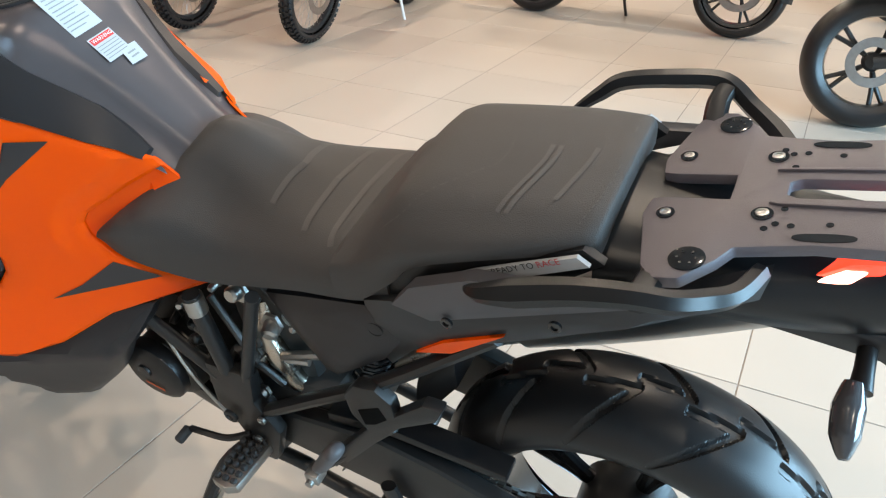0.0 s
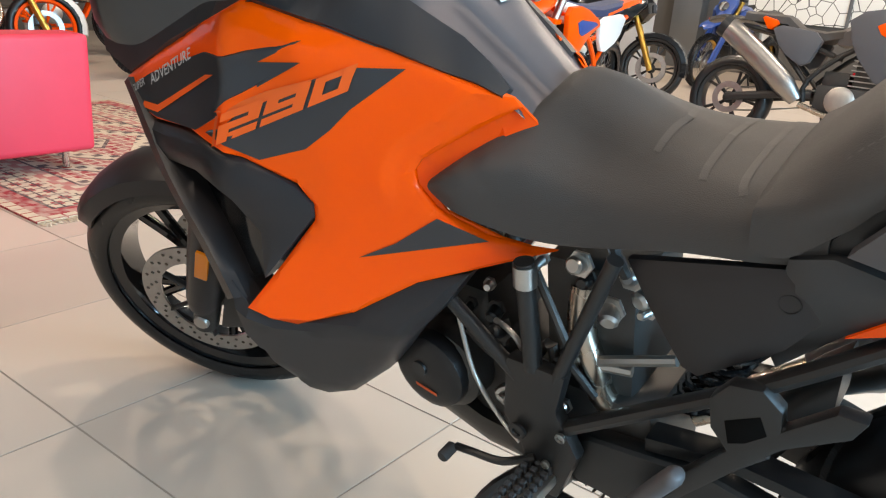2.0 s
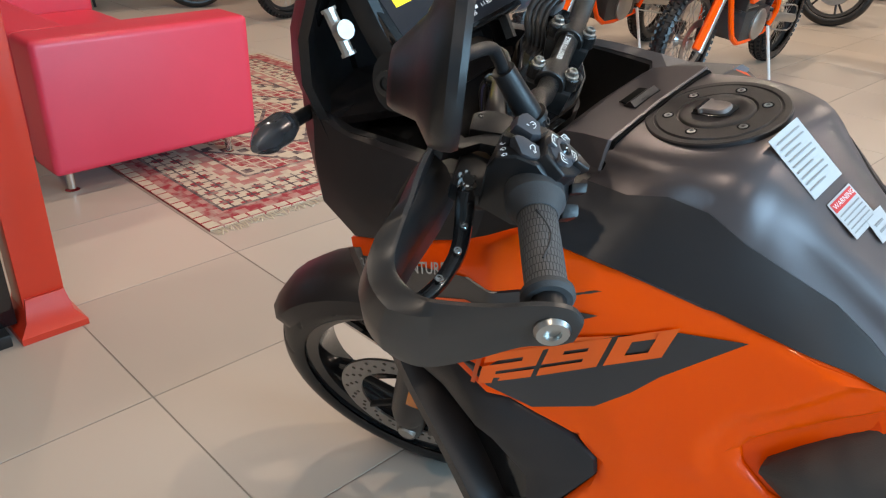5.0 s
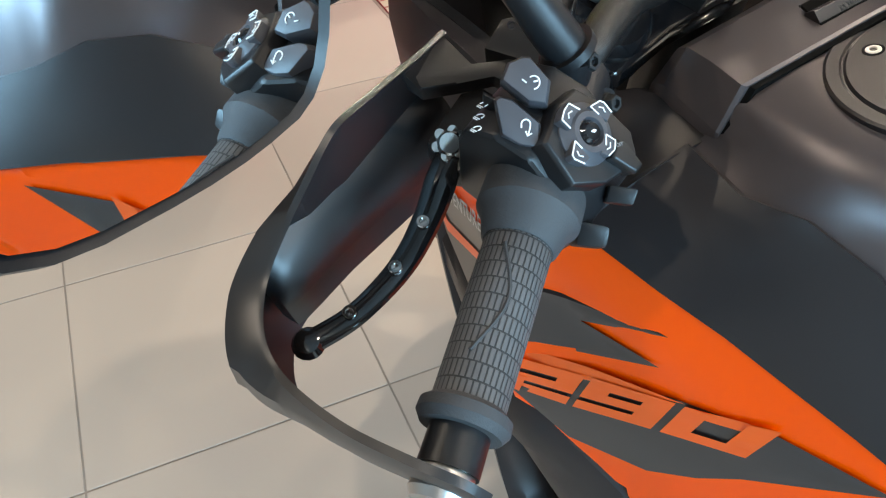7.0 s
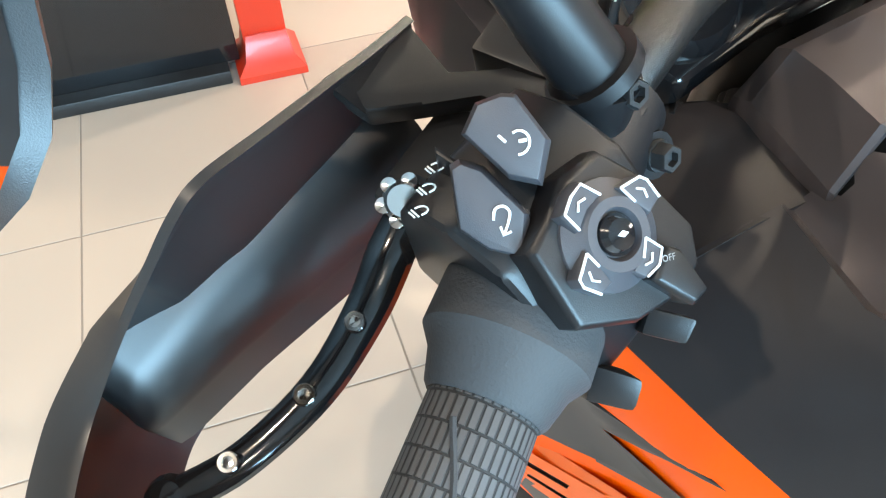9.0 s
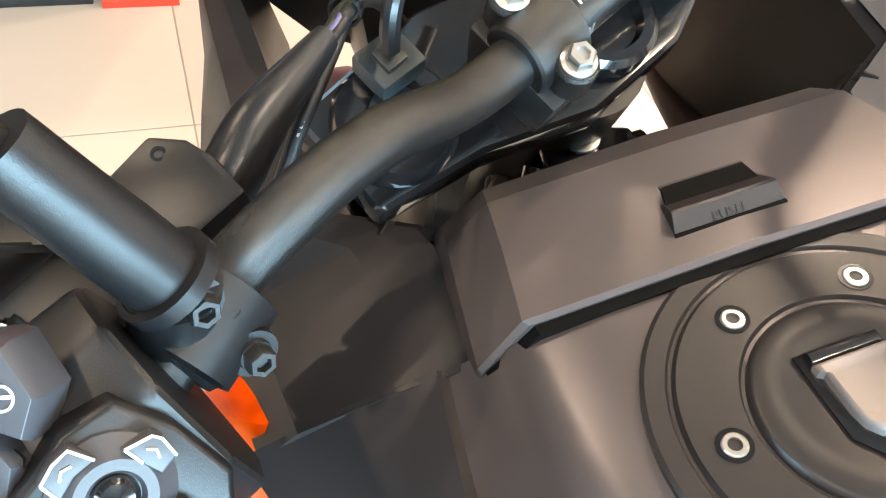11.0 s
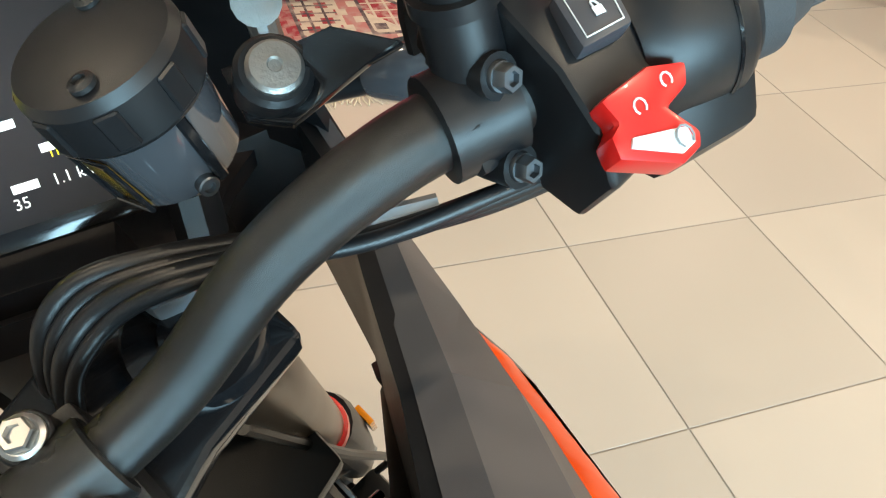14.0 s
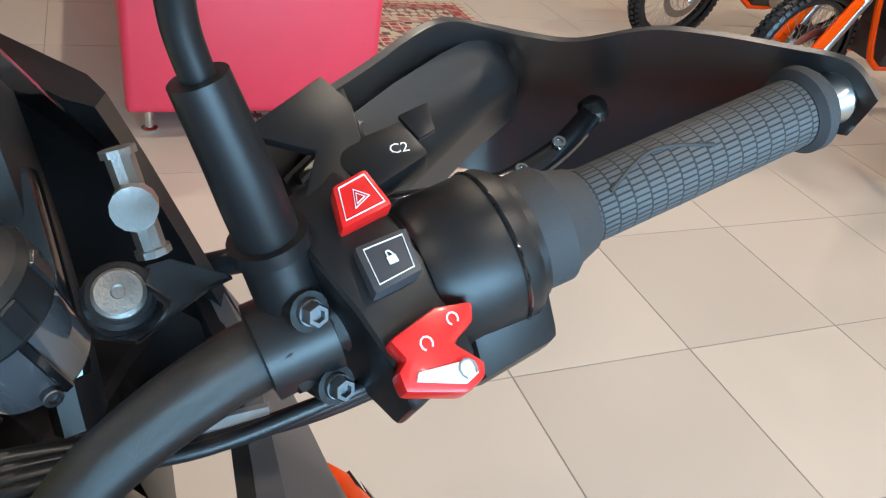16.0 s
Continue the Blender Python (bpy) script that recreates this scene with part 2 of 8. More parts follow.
def hexbolt(r, h, flange=1.35):
    """A flanged hexagon bolt head, along +z from 0."""
    bm = revolve([(0.0001, 0), (r * flange, 0), (r * flange, h * 0.22), (r * 1.05, h * 0.34)], 18, "z")
    ring = [[(r * k * math.cos(a), r * k * math.sin(a), z) for a in [math.pi / 3 * j for j in range(6)]] for k, z in ((1, h * 0.25), (1, h * 0.88), (0.88, h), (0.55, h), (0.5, h * 0.7), (0.0001, h * 0.7))]
    b2 = loft(ring, cap=False)
    me = bpy.data.meshes.new("tmp")
    b2.to_mesh(me)
    b2.free()
    bm.from_mesh(me)
    bpy.data.meshes.remove(me)
    return bm


def socket_bolt(r, h):
    """A round socket-head bolt, along +z from 0."""
    return revolve([(0.0001, 0), (r, 0), (r, h * 0.85), (r * 0.88, h), (r * 0.55, h), (r * 0.5, h * 0.5), (0.0001, h * 0.45)], 18, "z")


def aim(p, d, spin=0.0):
    """A pose at p whose z axis points along d."""
    q = Vector(d).to_track_quat("Z", "Y")
    return Matrix.Translation(p) @ q.to_matrix().to_4x4() @ Matrix.Rotation(radians(spin), 4, "Z")


def join(*bms):
    out = bmesh.new()
    for b in bms:
        me = bpy.data.meshes.new("tmp")
        b.to_mesh(me)
        b.free()
        out.from_mesh(me)
        bpy.data.meshes.remove(me)
    return out


def moved(bm, m):
    bm.transform(m)
    return bm


MIR = Matrix.Diagonal((1, -1, 1, 1))


def writing(name, text, size, mat, parent, m, shear=0.0, label="", thick=0.0, bold=0.0):
    """Raised lettering in the built-in font, lying in the plane of m."""
    cu = bpy.data.curves.new(name, "FONT")
    cu.body, cu.size, cu.shear, cu.extrude, cu.offset = text, size, shear, thick, bold
    cu.align_x, cu.align_y, cu.resolution_u = "CENTER", "CENTER", 2
    tmp = new(name, cu)
    me = bpy.data.meshes.new_from_object(tmp.evaluated_get(bpy.context.evaluated_depsgraph_get()))
    bpy.data.objects.remove(tmp)
    bpy.data.curves.remove(cu)
    me.transform(m)
    me.materials.clear()
    me.materials.append(mat)
    me.name = name
    ob = new(name, me)
    ob.parent = parent
    if label:
        ob["label"] = label
    return ob


# ---- the showroom ----
def tile_material():
    m = material("polished_porcelain_tile", (0.48, 0.412, 0.35), 0.40, spec=0.42, mottle=0.05, mscale=2.2, grain=0.02, gscale=60)
    nt = m.node_tree
    b = nt.nodes["Principled BSDF"]
    src = b.inputs["Base Color"].links[0].from_socket
    pos = nt.nodes.new("ShaderNodeNewGeometry")
    for n in nt.nodes:
        if n.bl_idname == "ShaderNodeTexNoise":
            nt.links.new(pos.outputs["Position"], n.inputs["Vector"])
    info = nt.nodes.new("ShaderNodeObjectInfo")
    hsv = nt.nodes.new("ShaderNodeHueSaturation")
    mr = nt.nodes.new("ShaderNodeMapRange")
    mr.inputs[3].default_value, mr.inputs[4].default_value = 0.93, 1.05
    nt.links.new(info.outputs["Random"], mr.inputs[0])
    nt.links.new(mr.outputs[0], hsv.inputs["Value"])
    nt.links.new(src, hsv.inputs["Color"])
    nt.links.new(hsv.outputs[0], b.inputs["Base Color"])
    return m


TILE = tile_material()
GROUT = material("dark_grout", (0.31, 0.268, 0.232), 0.8, grain=0.4, gscale=200, mottle=0.2, mscale=9)
WALLM = material("charcoal_wall_paint", (0.10, 0.095, 0.09), 0.6, grain=0.2, gscale=120, mottle=0.1, mscale=1.5)
WALLW = material("off_white_wall_paint", (0.5, 0.48, 0.46), 0.7, grain=0.2, gscale=120, mottle=0.05, mscale=1.5)
CEILM = material("grey_ceiling_paint", (0.22, 0.215, 0.21), 0.8, mottle=0.05)
X0, X1, Y0, Y1, ZC = -11.0, 4.6, -6.0, 11.5, 4.3


def setting(name, bm, mat, label, cat, sharp=30):
    ob = part(name, bm, mat, None, "", sharp)
    return tagged(ob, label, cat, kind="structure")


floor = setting("floor", block((X0 - 0.2, Y0 - 0.2, -0.12), (X1 + 0.2, Y1 + 0.2, -0.0022), 0), GROUT, "dark grouted bed under the beige floor tiles", "floor")
setting("ceiling", block((X0 - 0.2, Y0 - 0.2, ZC), (X1 + 0.2, Y1 + 0.2, ZC + 0.2), 0), CEILM, "plain grey painted ceiling of the showroom", "ceiling")
setting("wall_north", block((X0 - 0.2, Y1, -0.1), (X1 + 0.2, Y1 + 0.2, ZC), 0), WALLM, "charcoal painted back wall of the showroom", "wall")
setting("wall_west", block((X0 - 0.2, Y0, -0.1), (X0, Y1, ZC), 0), WALLM, "charcoal painted end wall of the showroom", "wall")
we = [block((X1, Y0, -0.1), (X1 + 0.2, Y1, 0.35), 0), block((X1, Y0, 3.15), (X1 + 0.2, Y1, ZC), 0), block((X1, Y0, 0.35), (X1 + 0.2, -3.6, 3.15), 0), block((X1, 4.6, 0.35), (X1 + 0.2, Y1, 3.15), 0)]
setting("wall_east", join(*we), WALLW, "off-white shop front wall with a wide window opening", "wall")
setting("wall_south", block((X0 - 0.2, Y0 - 0.2, -0.1), (X1 + 0.2, Y0, ZC), 0), WALLW, "off-white painted side wall of the showroom", "wall")


LEDM = material("lit_red_core", (0.9, 0.3, 0.25), 0.3, emit=(1.0, 0.42, 0.32, 9.0))
RACKM = material("textured_graphite_coat", (0.115, 0.10, 0.112), 0.42, grain=0.5, gscale=900, mottle=0.1, mscale=30)
BRONZE = material("bronze_anodised_tube", (0.16, 0.12, 0.085), 0.3, metal=0.8, mottle=0.1, mscale=12)

# ---- the main motorcycle: built upright, x to the rear, y to its right, then leaned on its side stand ----
LEAN = 14.99
bike = thing("motorcycle", "orange and black adventure touring motorcycle leaning on its side stand", "motorcycle", pose(0, 0, 0, LEAN, 0, 0))


def fair_y(x, z):
    """Half-width of the side fairing."""
    return -(0.0347 + 0.44833 * max(x, -1.2) + 0.26359 * max(z, 0.6)) - 0.15 * max(0, -1.2 - x) - 0.45 * max(0, 0.6 - z)


def mirrored(name, bm, mat, parent, label=""):
    """The part and its twin on the other side."""
    other = bm.copy()
    a = part(name, bm, mat, parent, label)
    other.transform(MIR)
    b = part(name, other, mat, parent, label)
    return a, b


def half_loft(stations, steps=3):
    """Rings from half sections (y, z) mirrored about the middle plane."""
    rings = []
    for x, sec in stations:
        s = smooth_line(sec, steps)
        right = [(x, p[0], p[1]) for p in s]
        left = [(x, -p[0], p[1]) for p in s[::-1][:-1]] if abs(s[0][0]) < 1e-6 else [(x, -p[0], p[1]) for p in s[::-1]]
        rings.append(right + left)
    return loft(rings)


def stations_between(st, steps=3):
    """More stations by smooth interpolation of the half sections."""
    out = []
    k = len(st[0][1])
    flat = [(x, *[c for p in sec for c in p]) for x, sec in st]
    rows = []
    for i in range(len(flat) - 1):
        p0, p1, p2, p3 = (np.array(flat[j]) for j in (max(i - 1, 0), i, i + 1, min(i + 2, len(flat) - 1)))
        for s in range(steps):
            t = s / steps
            rows.append(0.5 * (2 * p1 + (p2 - p0) * t + (2 * p0 - 5 * p1 + 4 * p2 - p3) * t * t + (3 * p1 - p0 - 3 * p2 + p3) * t ** 3))
    rows.append(np.array(flat[-1]))
    for r in rows:
        out.append((float(r[0]), [(max(0.0, float(r[1 + 2 * j])), float(r[2 + 2 * j])) for j in range(k)]))
    return out


# seat
rider_seat = part("rider_seat", half_loft(stations_between([
    (-0.925, [(0, 0.79), (0.12, 0.812), (0.155, 0.819), (0.166, 0.812), (0.16, 0.80)]),
    (-0.88, [(0, 0.83), (0.09, 0.85), (0.13, 0.852), (0.166, 0.83), (0.165, 0.782)]),
    (-0.80, [(0, 0.932), (0.045, 0.92), (0.085, 0.885), (0.145, 0.845), (0.157, 0.768)]),
    (-0.73, [(0, 0.94), (0.045, 0.915), (0.085, 0.868), (0.14, 0.825), (0.152, 0.77)]),
    (-0.65, [(0, 0.902), (0.06, 0.888), (0.10, 0.862), (0.138, 0.828), (0.146, 0.785)]),
    (-0.58, [(0, 0.882), (0.08, 0.874), (0.12, 0.857), (0.142, 0.832), (0.143, 0.80)]),
    (-0.50, [(0, 0.882), (0.09, 0.878), (0.125, 0.864), (0.142, 0.845), (0.14, 0.81)]),
    (-0.44, [(0, 0.89), (0.09, 0.886), (0.12, 0.87), (0.135, 0.85), (0.13, 0.82)])])), SEATM, bike, "grained black rider's seat with faint chevrons", 60)
pillion_seat = part("passenger_seat", half_loft(stations_between([
    (-0.512, [(0, 0.890), (0.10, 0.886), (0.138, 0.878), (0.150, 0.868), (0.149, 0.828)]),
    (-0.475, [(0, 0.93), (0.09, 0.920), (0.134, 0.898), (0.151, 0.876), (0.149, 0.828)]),
    (-0.44, [(0, 0.970), (0.09, 0.960), (0.128, 0.936), (0.150, 0.902), (0.147, 0.858)]),
    (-0.42, [(0, 0.984), (0.09, 0.976), (0.127, 0.950), (0.149, 0.918), (0.145, 0.876)]),
    (-0.39, [(0, 0.992), (0.09, 0.985), (0.125, 0.963), (0.147, 0.935), (0.143, 0.907)]),
    (-0.30, [(0, 1.003), (0.085, 0.998), (0.118, 0.985), (0.143, 0.966), (0.14, 0.945)]),
    (-0.20, [(0, 1.010), (0.08, 1.006), (0.108, 0.998), (0.122, 0.985), (0.12, 0.968)]),
    (-0.182, [(0, 1.008), (0.08, 1.003), (0.102, 0.994), (0.110, 0.980), (0.106, 0.962)])])), SEATM, bike, "grained black passenger seat with stitched edge", 60)



def seat_strip(seat, pts, w, mat, name, dash=0.0, thread=False):
    """A thin print or stitching that lies on a seat, along a line seen from above."""
    from mathutils.bvhtree import BVHTree
    tree = BVHTree.FromPolygons([v.co.copy() for v in seat.data.vertices], [tuple(f.vertices) for f in seat.data.polygons])
    def on(q):
        hit = tree.ray_cast(Vector((q.x, q.y, 1.3)), Vector((0, 0, -1)))[0]
        return hit + Vector((0, 0, 0.0007)) if hit else None
    line = smooth_line([(a, b, 0) for a, b in pts], 14)
    bms = []
    run = 0.0
    for a, b in zip(line, line[1:]):
        d = b - a
        if d.length < 1e-6:
            continue
        run += d.length
        side = Vector((-d.y, d.x, 0)).normalized() * w / 2
        if dash and int(run / dash) % 2:
            continue
        q = [on(a - side), on(b - side), on(b + side), on(a + side)]
        if all(q):
            bm = bmesh.new()
            add_faces(bm, q, [(0, 1, 2, 3)])
            bms.append(bm)
    if bms:
        tagged(part(name, join(*bms), mat, seat), kind="stuff" if dash else "")


for pts in ([(-0.648, -0.075), (-0.645, -0.026), (-0.640, 0.0), (-0.645, 0.026), (-0.648, 0.075)], [(-0.584, -0.098), (-0.587, -0.07), (-0.588, 0.0), (-0.587, 0.07), (-0.584, 0.098)], [(-0.534, -0.112), (-0.541, -0.085), (-0.542, 0.0), (-0.541, 0.085), (-0.534, 0.112)]):
    seat_strip(rider_seat, pts, 0.009, SEATG, "faint_chevron")
for pts in ([(-0.296, -0.11), (-0.276, -0.03), (-0.275, 0.006)], [(-0.240, -0.085), (-0.226, -0.02), (-0.224, 0.011)], [(-0.286, -0.11), (-0.266, -0.03), (-0.265, 0.006)]):
    seat_strip(pillion_seat, pts, 0.006, SEATG, "faint_chevron")
THREAD = material("grey_thread", (0.09, 0.085, 0.08), 0.8)
for pts in ([(-0.440, -0.128), (-0.410, -0.118), (-0.392, -0.099), (-0.345, -0.058), (-0.324, -0.036), (-0.322, 0.0), (-0.330, 0.025), (-0.355, 0.039), (-0.41, 0.052)], [(-0.206, -0.108), (-0.197, -0.075), (-0.192, -0.012), (-0.197, 0.083)]):
    seat_strip(pillion_seat, pts, 0.0014, THREAD, "stitching", 0.004)

# tank cover and the filler
part("tank_cover", half_loft(stations_between([
    (-1.158, [(0, 1.098), (0.09, 1.094), (0.112, 1.07), (0.16, 1.058), (0.207, 1.046)]),
    (-1.08, [(0, 1.107), (0.085, 1.103), (0.115, 1.083), (0.15, 1.048), (0.180, 1.018)]),
    (-1.01, [(0, 1.11), (0.065, 1.104), (0.10, 1.082), (0.132, 1.03), (0.155, 0.99)]),
    (-0.975, [(0, 1.083), (0.055, 1.078), (0.09, 1.05), (0.12, 1.005), (0.142, 0.976)]),
    (-0.94, [(0, 1.047), (0.052, 1.04), (0.075, 1.018), (0.108, 0.985), (0.132, 0.962)]),
    (-0.89, [(0, 1.002), (0.045, 0.994), (0.065, 0.972), (0.09, 0.952), (0.115, 0.942)]),
    (-0.84, [(0, 0.957), (0.04, 0.949), (0.058, 0.93), (0.078, 0.918), (0.096, 0.915)]),
    (-0.79, [(0, 0.91), (0.035, 0.905), (0.05, 0.89), (0.06, 0.872), (0.07, 0.86)])], 4)), TANKM, bike, "satin graphite fuel tank cover", 50)

for s in (-1, 1):
    part("tank_side_panel", loft([[(x, s * (a[0] + 0.006), a[1] + 0.004), (x, s * (b[0] + 0.007), b[1] + 0.007), (x, s * (c[0] + (0.004 if s < 0 else -0.016)), c[1] + 0.006), (x, s * (c[0] - (0.01 if s < 0 else 0.022)), c[1] - 0.01), (x, s * (a[0] - 0.012), a[1] - 0.012)] for x, a, b, c in (
        (-1.158, (0.122, 1.066), (0.16, 1.058), (0.209, 1.046)), (-1.10, (0.128, 1.07), (0.15, 1.052), (0.188, 1.024)), (-1.06, (0.118, 1.076), (0.145, 1.044), (0.172, 1.010)), (-1.02, (0.112, 1.068), (0.136, 1.03), (0.158, 0.994)), (-0.985, (0.104, 1.04), (0.124, 1.01), (0.146, 0.981)), (-0.95, (0.088, 1.012), (0.112, 0.988), (0.135, 0.967)), (-0.91, (0.074, 0.984), (0.10, 0.966), (0.122, 0.951)), (-0.875, (0.072, 0.956), (0.09, 0.945), (0.108, 0.938)), (-0.845, (0.072, 0.926), (0.084, 0.92), (0.098, 0.922)))]), PANEL, bike, "dark matte tank side panel", 30)

cap_c, cap_n = Vector((-1.081, -0.002, 1.106)), Vector((-0.11, 0, 1)).normalized()
CAP = Matrix.Translation(cap_c) @ Matrix((Vector((1, 0, 0.11)).normalized(), (0, 1, 0), cap_n)).transposed().to_4x4()
cap = part("filler_cap", revolve([(0.0722, -0.010), (0.0722, 0.0008), (0.0706, 0.0018), (0.0640, 0.0018), (0.0630, 0.0004), (0.0618, 0.0004), (0.0604, 0.0022), (0.0405, 0.0024), (0.0394, 0.0006), (0.0382, 0.0006), (0.0370, 0.0026), (0.0356, 0.0034), (0.0265, 0.0036), (0.0250, 0.0028), (0.0001, 0.0028)], 72, "z"), PANEL, bike, "round black filler cap with bolted ring", m=CAP)
for k in range(6):
    a = radians(30 + 60 * k)
    part("cap_bolt", socket_bolt(0.0043, 0.0026), STEEL, cap, "silver socket bolt", m=CAP @ Matrix.Translation((0.0485 * math.cos(a), 0.0485 * math.sin(a), 0.0008)))
    part("bolt_pocket", revolve([(0.0045, 0.0), (0.0060, 0.0), (0.0060, 0.0006), (0.0045, 0.0006)], 20, "z", True), GLOSS, cap, m=CAP @ Matrix.Translation((0.0485 * math.cos(a), 0.0485 * math.sin(a), 0.0022)))
FLAP_M = CAP @ Matrix.Translation((-0.002, 0, 0.0030))
flap_line = [(-0.0120, -0.0130), (-0.0090, -0.0130), (-0.0078, -0.0112), (0.0060, -0.0112), (0.0115, -0.0102), (0.0155, -0.0070), (0.0165, -0.0030), (0.0165, 0.0030), (0.0155, 0.0070), (0.0115, 0.0102), (0.0060, 0.0112), (-0.0078, 0.0112), (-0.0090, 0.0130), (-0.0120, 0.0130)]
flap = part("lock_flap", loft([[(0.001 + (x - 0.001) * k, y * k, z) for x, y in flap_line] for z, k in ((0.0, 1.0), (0.0036, 1.0), (0.0052, 0.955), (0.0056, 0.88), (0.0046, 0.74), (0.0043, 0.55))]), FLAP, cap, "satin grey key flap with a sunk middle", 50, FLAP_M)
part("flap_hinge", tube([(-0.0150, -0.0125, 0.0020), (-0.0150, 0.0125, 0.0020)], 0.0030, 14, 1), GLOSS, flap, "gloss black hinge roll", m=FLAP_M)
part("flap_well", bevel(prism([(-0.0185, -0.0155, 0), (0.013, -0.0155, 0), (0.0215, -0.009, 0), (0.0215, 0.009, 0), (0.013, 0.0155, 0), (-0.0185, 0.0155, 0)], (0, 0, 0.0010)), 0.0004), GLOSS, flap, "gloss black surround", m=FLAP_M)

# storage lid in front of the filler
lid = part("storage_lid", half_loft([
    (-1.236, [(0, 1.05), (0.095, 1.046), (0.110, 1.04), (0.115, 1.03), (0.113, 1.02)]),
    (-1.231, [(0, 1.082), (0.082, 1.079), (0.104, 1.062), (0.114, 1.045), (0.112, 1.022)]),
    (-1.215, [(0, 1.092), (0.085, 1.09), (0.105, 1.07), (0.115, 1.05), (0.112, 1.022)]),
    (-1.185, [(0, 1.0985), (0.089, 1.0965), (0.109, 1.074), (0.116, 1.054), (0.112, 1.022)]),
    (-1.1500, [(0, 1.1045), (0.0945, 1.1015), (0.113, 1.076), (0.117, 1.056), (0.112, 1.022)]),
    (-1.1478, [(0, 1.1032), (0.0925, 1.1002), (0.112, 1.075), (0.116, 1.055), (0.112, 1.022)])], 1), TANKM, bike, "satin graphite glovebox lid", 16)
# no groove is cut here; a black strip stands for the gap's shade
part("lid_gap_shade", half_loft([(-1.1479, [(0, 1.1020), (0.0905, 1.0992), (0.1105, 1.0750), (0.1140, 1.0560)]), (-1.1432, [(0, 1.1022), (0.0900, 1.0994), (0.1100, 1.0750), (0.1135, 1.0560)])], 1), GAPSHADE, lid, "dark strip standing for the shaded gap behind the lid", 30)
# the well is not sunk: its shade is the plate's black colour
push = part("push_latch", bevel(prism([(-1.1868, -0.021, 1.1), (-1.1868, 0.015, 1.1), (-1.1625, 0.021, 1.1), (-1.1625, -0.027, 1.1)], (0, 0, 0.0026)), 0.0008), GAPSHADE, lid, "push latch on a dark plate standing for its shaded well")
part("well_edge", tube([(-1.1872, -0.0212, 1.1012), (-1.1872, 0.0152, 1.1012)], 0.0010, 8, 1), PANEL, push, "thin raised front edge")
part("latch_bar", loft([[(-1.1800, y0, 1.1008), (-1.1715, y0 * 1.06, 1.1072), (-1.1700, y0 * 1.07, 1.1072), (-1.1640, y0 * 1.12, 1.1028), (-1.1640, y0 * 1.12, 1.1000), (-1.1800, y0, 1.0990)] for y0 in (-0.0238, 0.0178)]), PANEL, push, "wedge-shaped grey latch edge", 20)
lat = Vector((0.006, 0, -0.0044)).normalized()
writing("lettering", "PUSH", 0.0058, PLASTIC, push, Matrix.Translation((-1.1652, -0.0035, 1.1039)) @ Matrix((Vector((0, 1, 0)), -lat, Vector((0, 1, 0)).cross(-lat))).transposed().to_4x4(), thick=0.0002)

# stickers on the tank
def on_tank(u, p, du, dv, w, h, mat, name, parent, lift=0.0015):
    a, b = Vector(du).normalized(), Vector(dv).normalized()
    n = a.cross(b).normalized()
    p = Vector(p) + n * lift
    return part(name, prism([p, p + a * w, p + a * w + b * h, p + b * h], n * 0.0004), mat, parent)


tank_slope = Vector((0.062, 0, -0.062))
LAB = (Vector((-1.008, -0.043, 1.112)), Vector((0.045, 0.0, -0.048)).normalized(), Vector((0.03, 1, 0.02)).normalized())
lab_n = LAB[1].cross(LAB[2]).normalized()
sticker = part("sticker", prism([LAB[0] + LAB[1] * i + LAB[2] * j + lab_n * (0.004 - 0.6 * (j - 0.035) ** 2) for i, j in ((0, 0), (0.07, 0.004), (0.07, 0.055), (0, 0.051))], lab_n * 0.0006), LABELM, bike, "large white printed notice sticker")
for k in range(9):
    part("print_line", prism([LAB[0] + LAB[1] * (0.007 + k * 0.0066 + a) + LAB[2] * b + lab_n * 0.0046 for a, b in ((0, 0.006), (0, 0.046 - 0.012 * (k % 3 == 2)), (0.0016, 0.046 - 0.012 * (k % 3 == 2)), (0.0016, 0.006))], lab_n * 0.0003), INK, sticker)
WAR = (Vector((-0.952, -0.030, 1.052)), Vector((0.055, 0.0, -0.048)).normalized(), Vector((0.03, 1, 0.03)).normalized())
war_n = WAR[1].cross(WAR[2]).normalized()
warn = part("warning_sticker", prism([WAR[0] + WAR[1] * i + WAR[2] * j + war_n * 0.004 for i, j in ((0, 0), (0.042, 0.0), (0.042, 0.042), (0, 0.042))], war_n * 0.0005), LABELM, bike, "white warning sticker with red heading")
part("red_heading", prism([WAR[0] + WAR[1] * i + WAR[2] * j + war_n * 0.0046 for i, j in ((0.002, 0.002), (0.012, 0.002), (0.012, 0.040), (0.002, 0.040))], war_n * 0.0003), REDINK, warn)
rotw = Matrix((WAR[2], -WAR[1], war_n)).transposed().to_4x4()
writing("lettering", "WARNING", 0.0075, WHITE, warn, Matrix.Translation(WAR[0] + WAR[1] * 0.007 + WAR[2] * 0.022 + war_n * 0.0052) @ rotw)
for k in range(5):
    part("print_line", prism([WAR[0] + WAR[1] * (0.016 + k * 0.005 + a) + WAR[2] * b + war_n * 0.0046 for a, b in ((0, 0.003), (0, 0.039), (0.0013, 0.039), (0.0013, 0.003))], war_n * 0.0003), INK, warn)
small = part("small_sticker", prism([WAR[0] + WAR[1] * i + WAR[2] * j + war_n * 0.0043 for i, j in ((0.034, 0.026), (0.062, 0.022), (0.064, 0.050), (0.036, 0.054))], war_n * 0.0005), LABELM, bike, "small white code sticker")
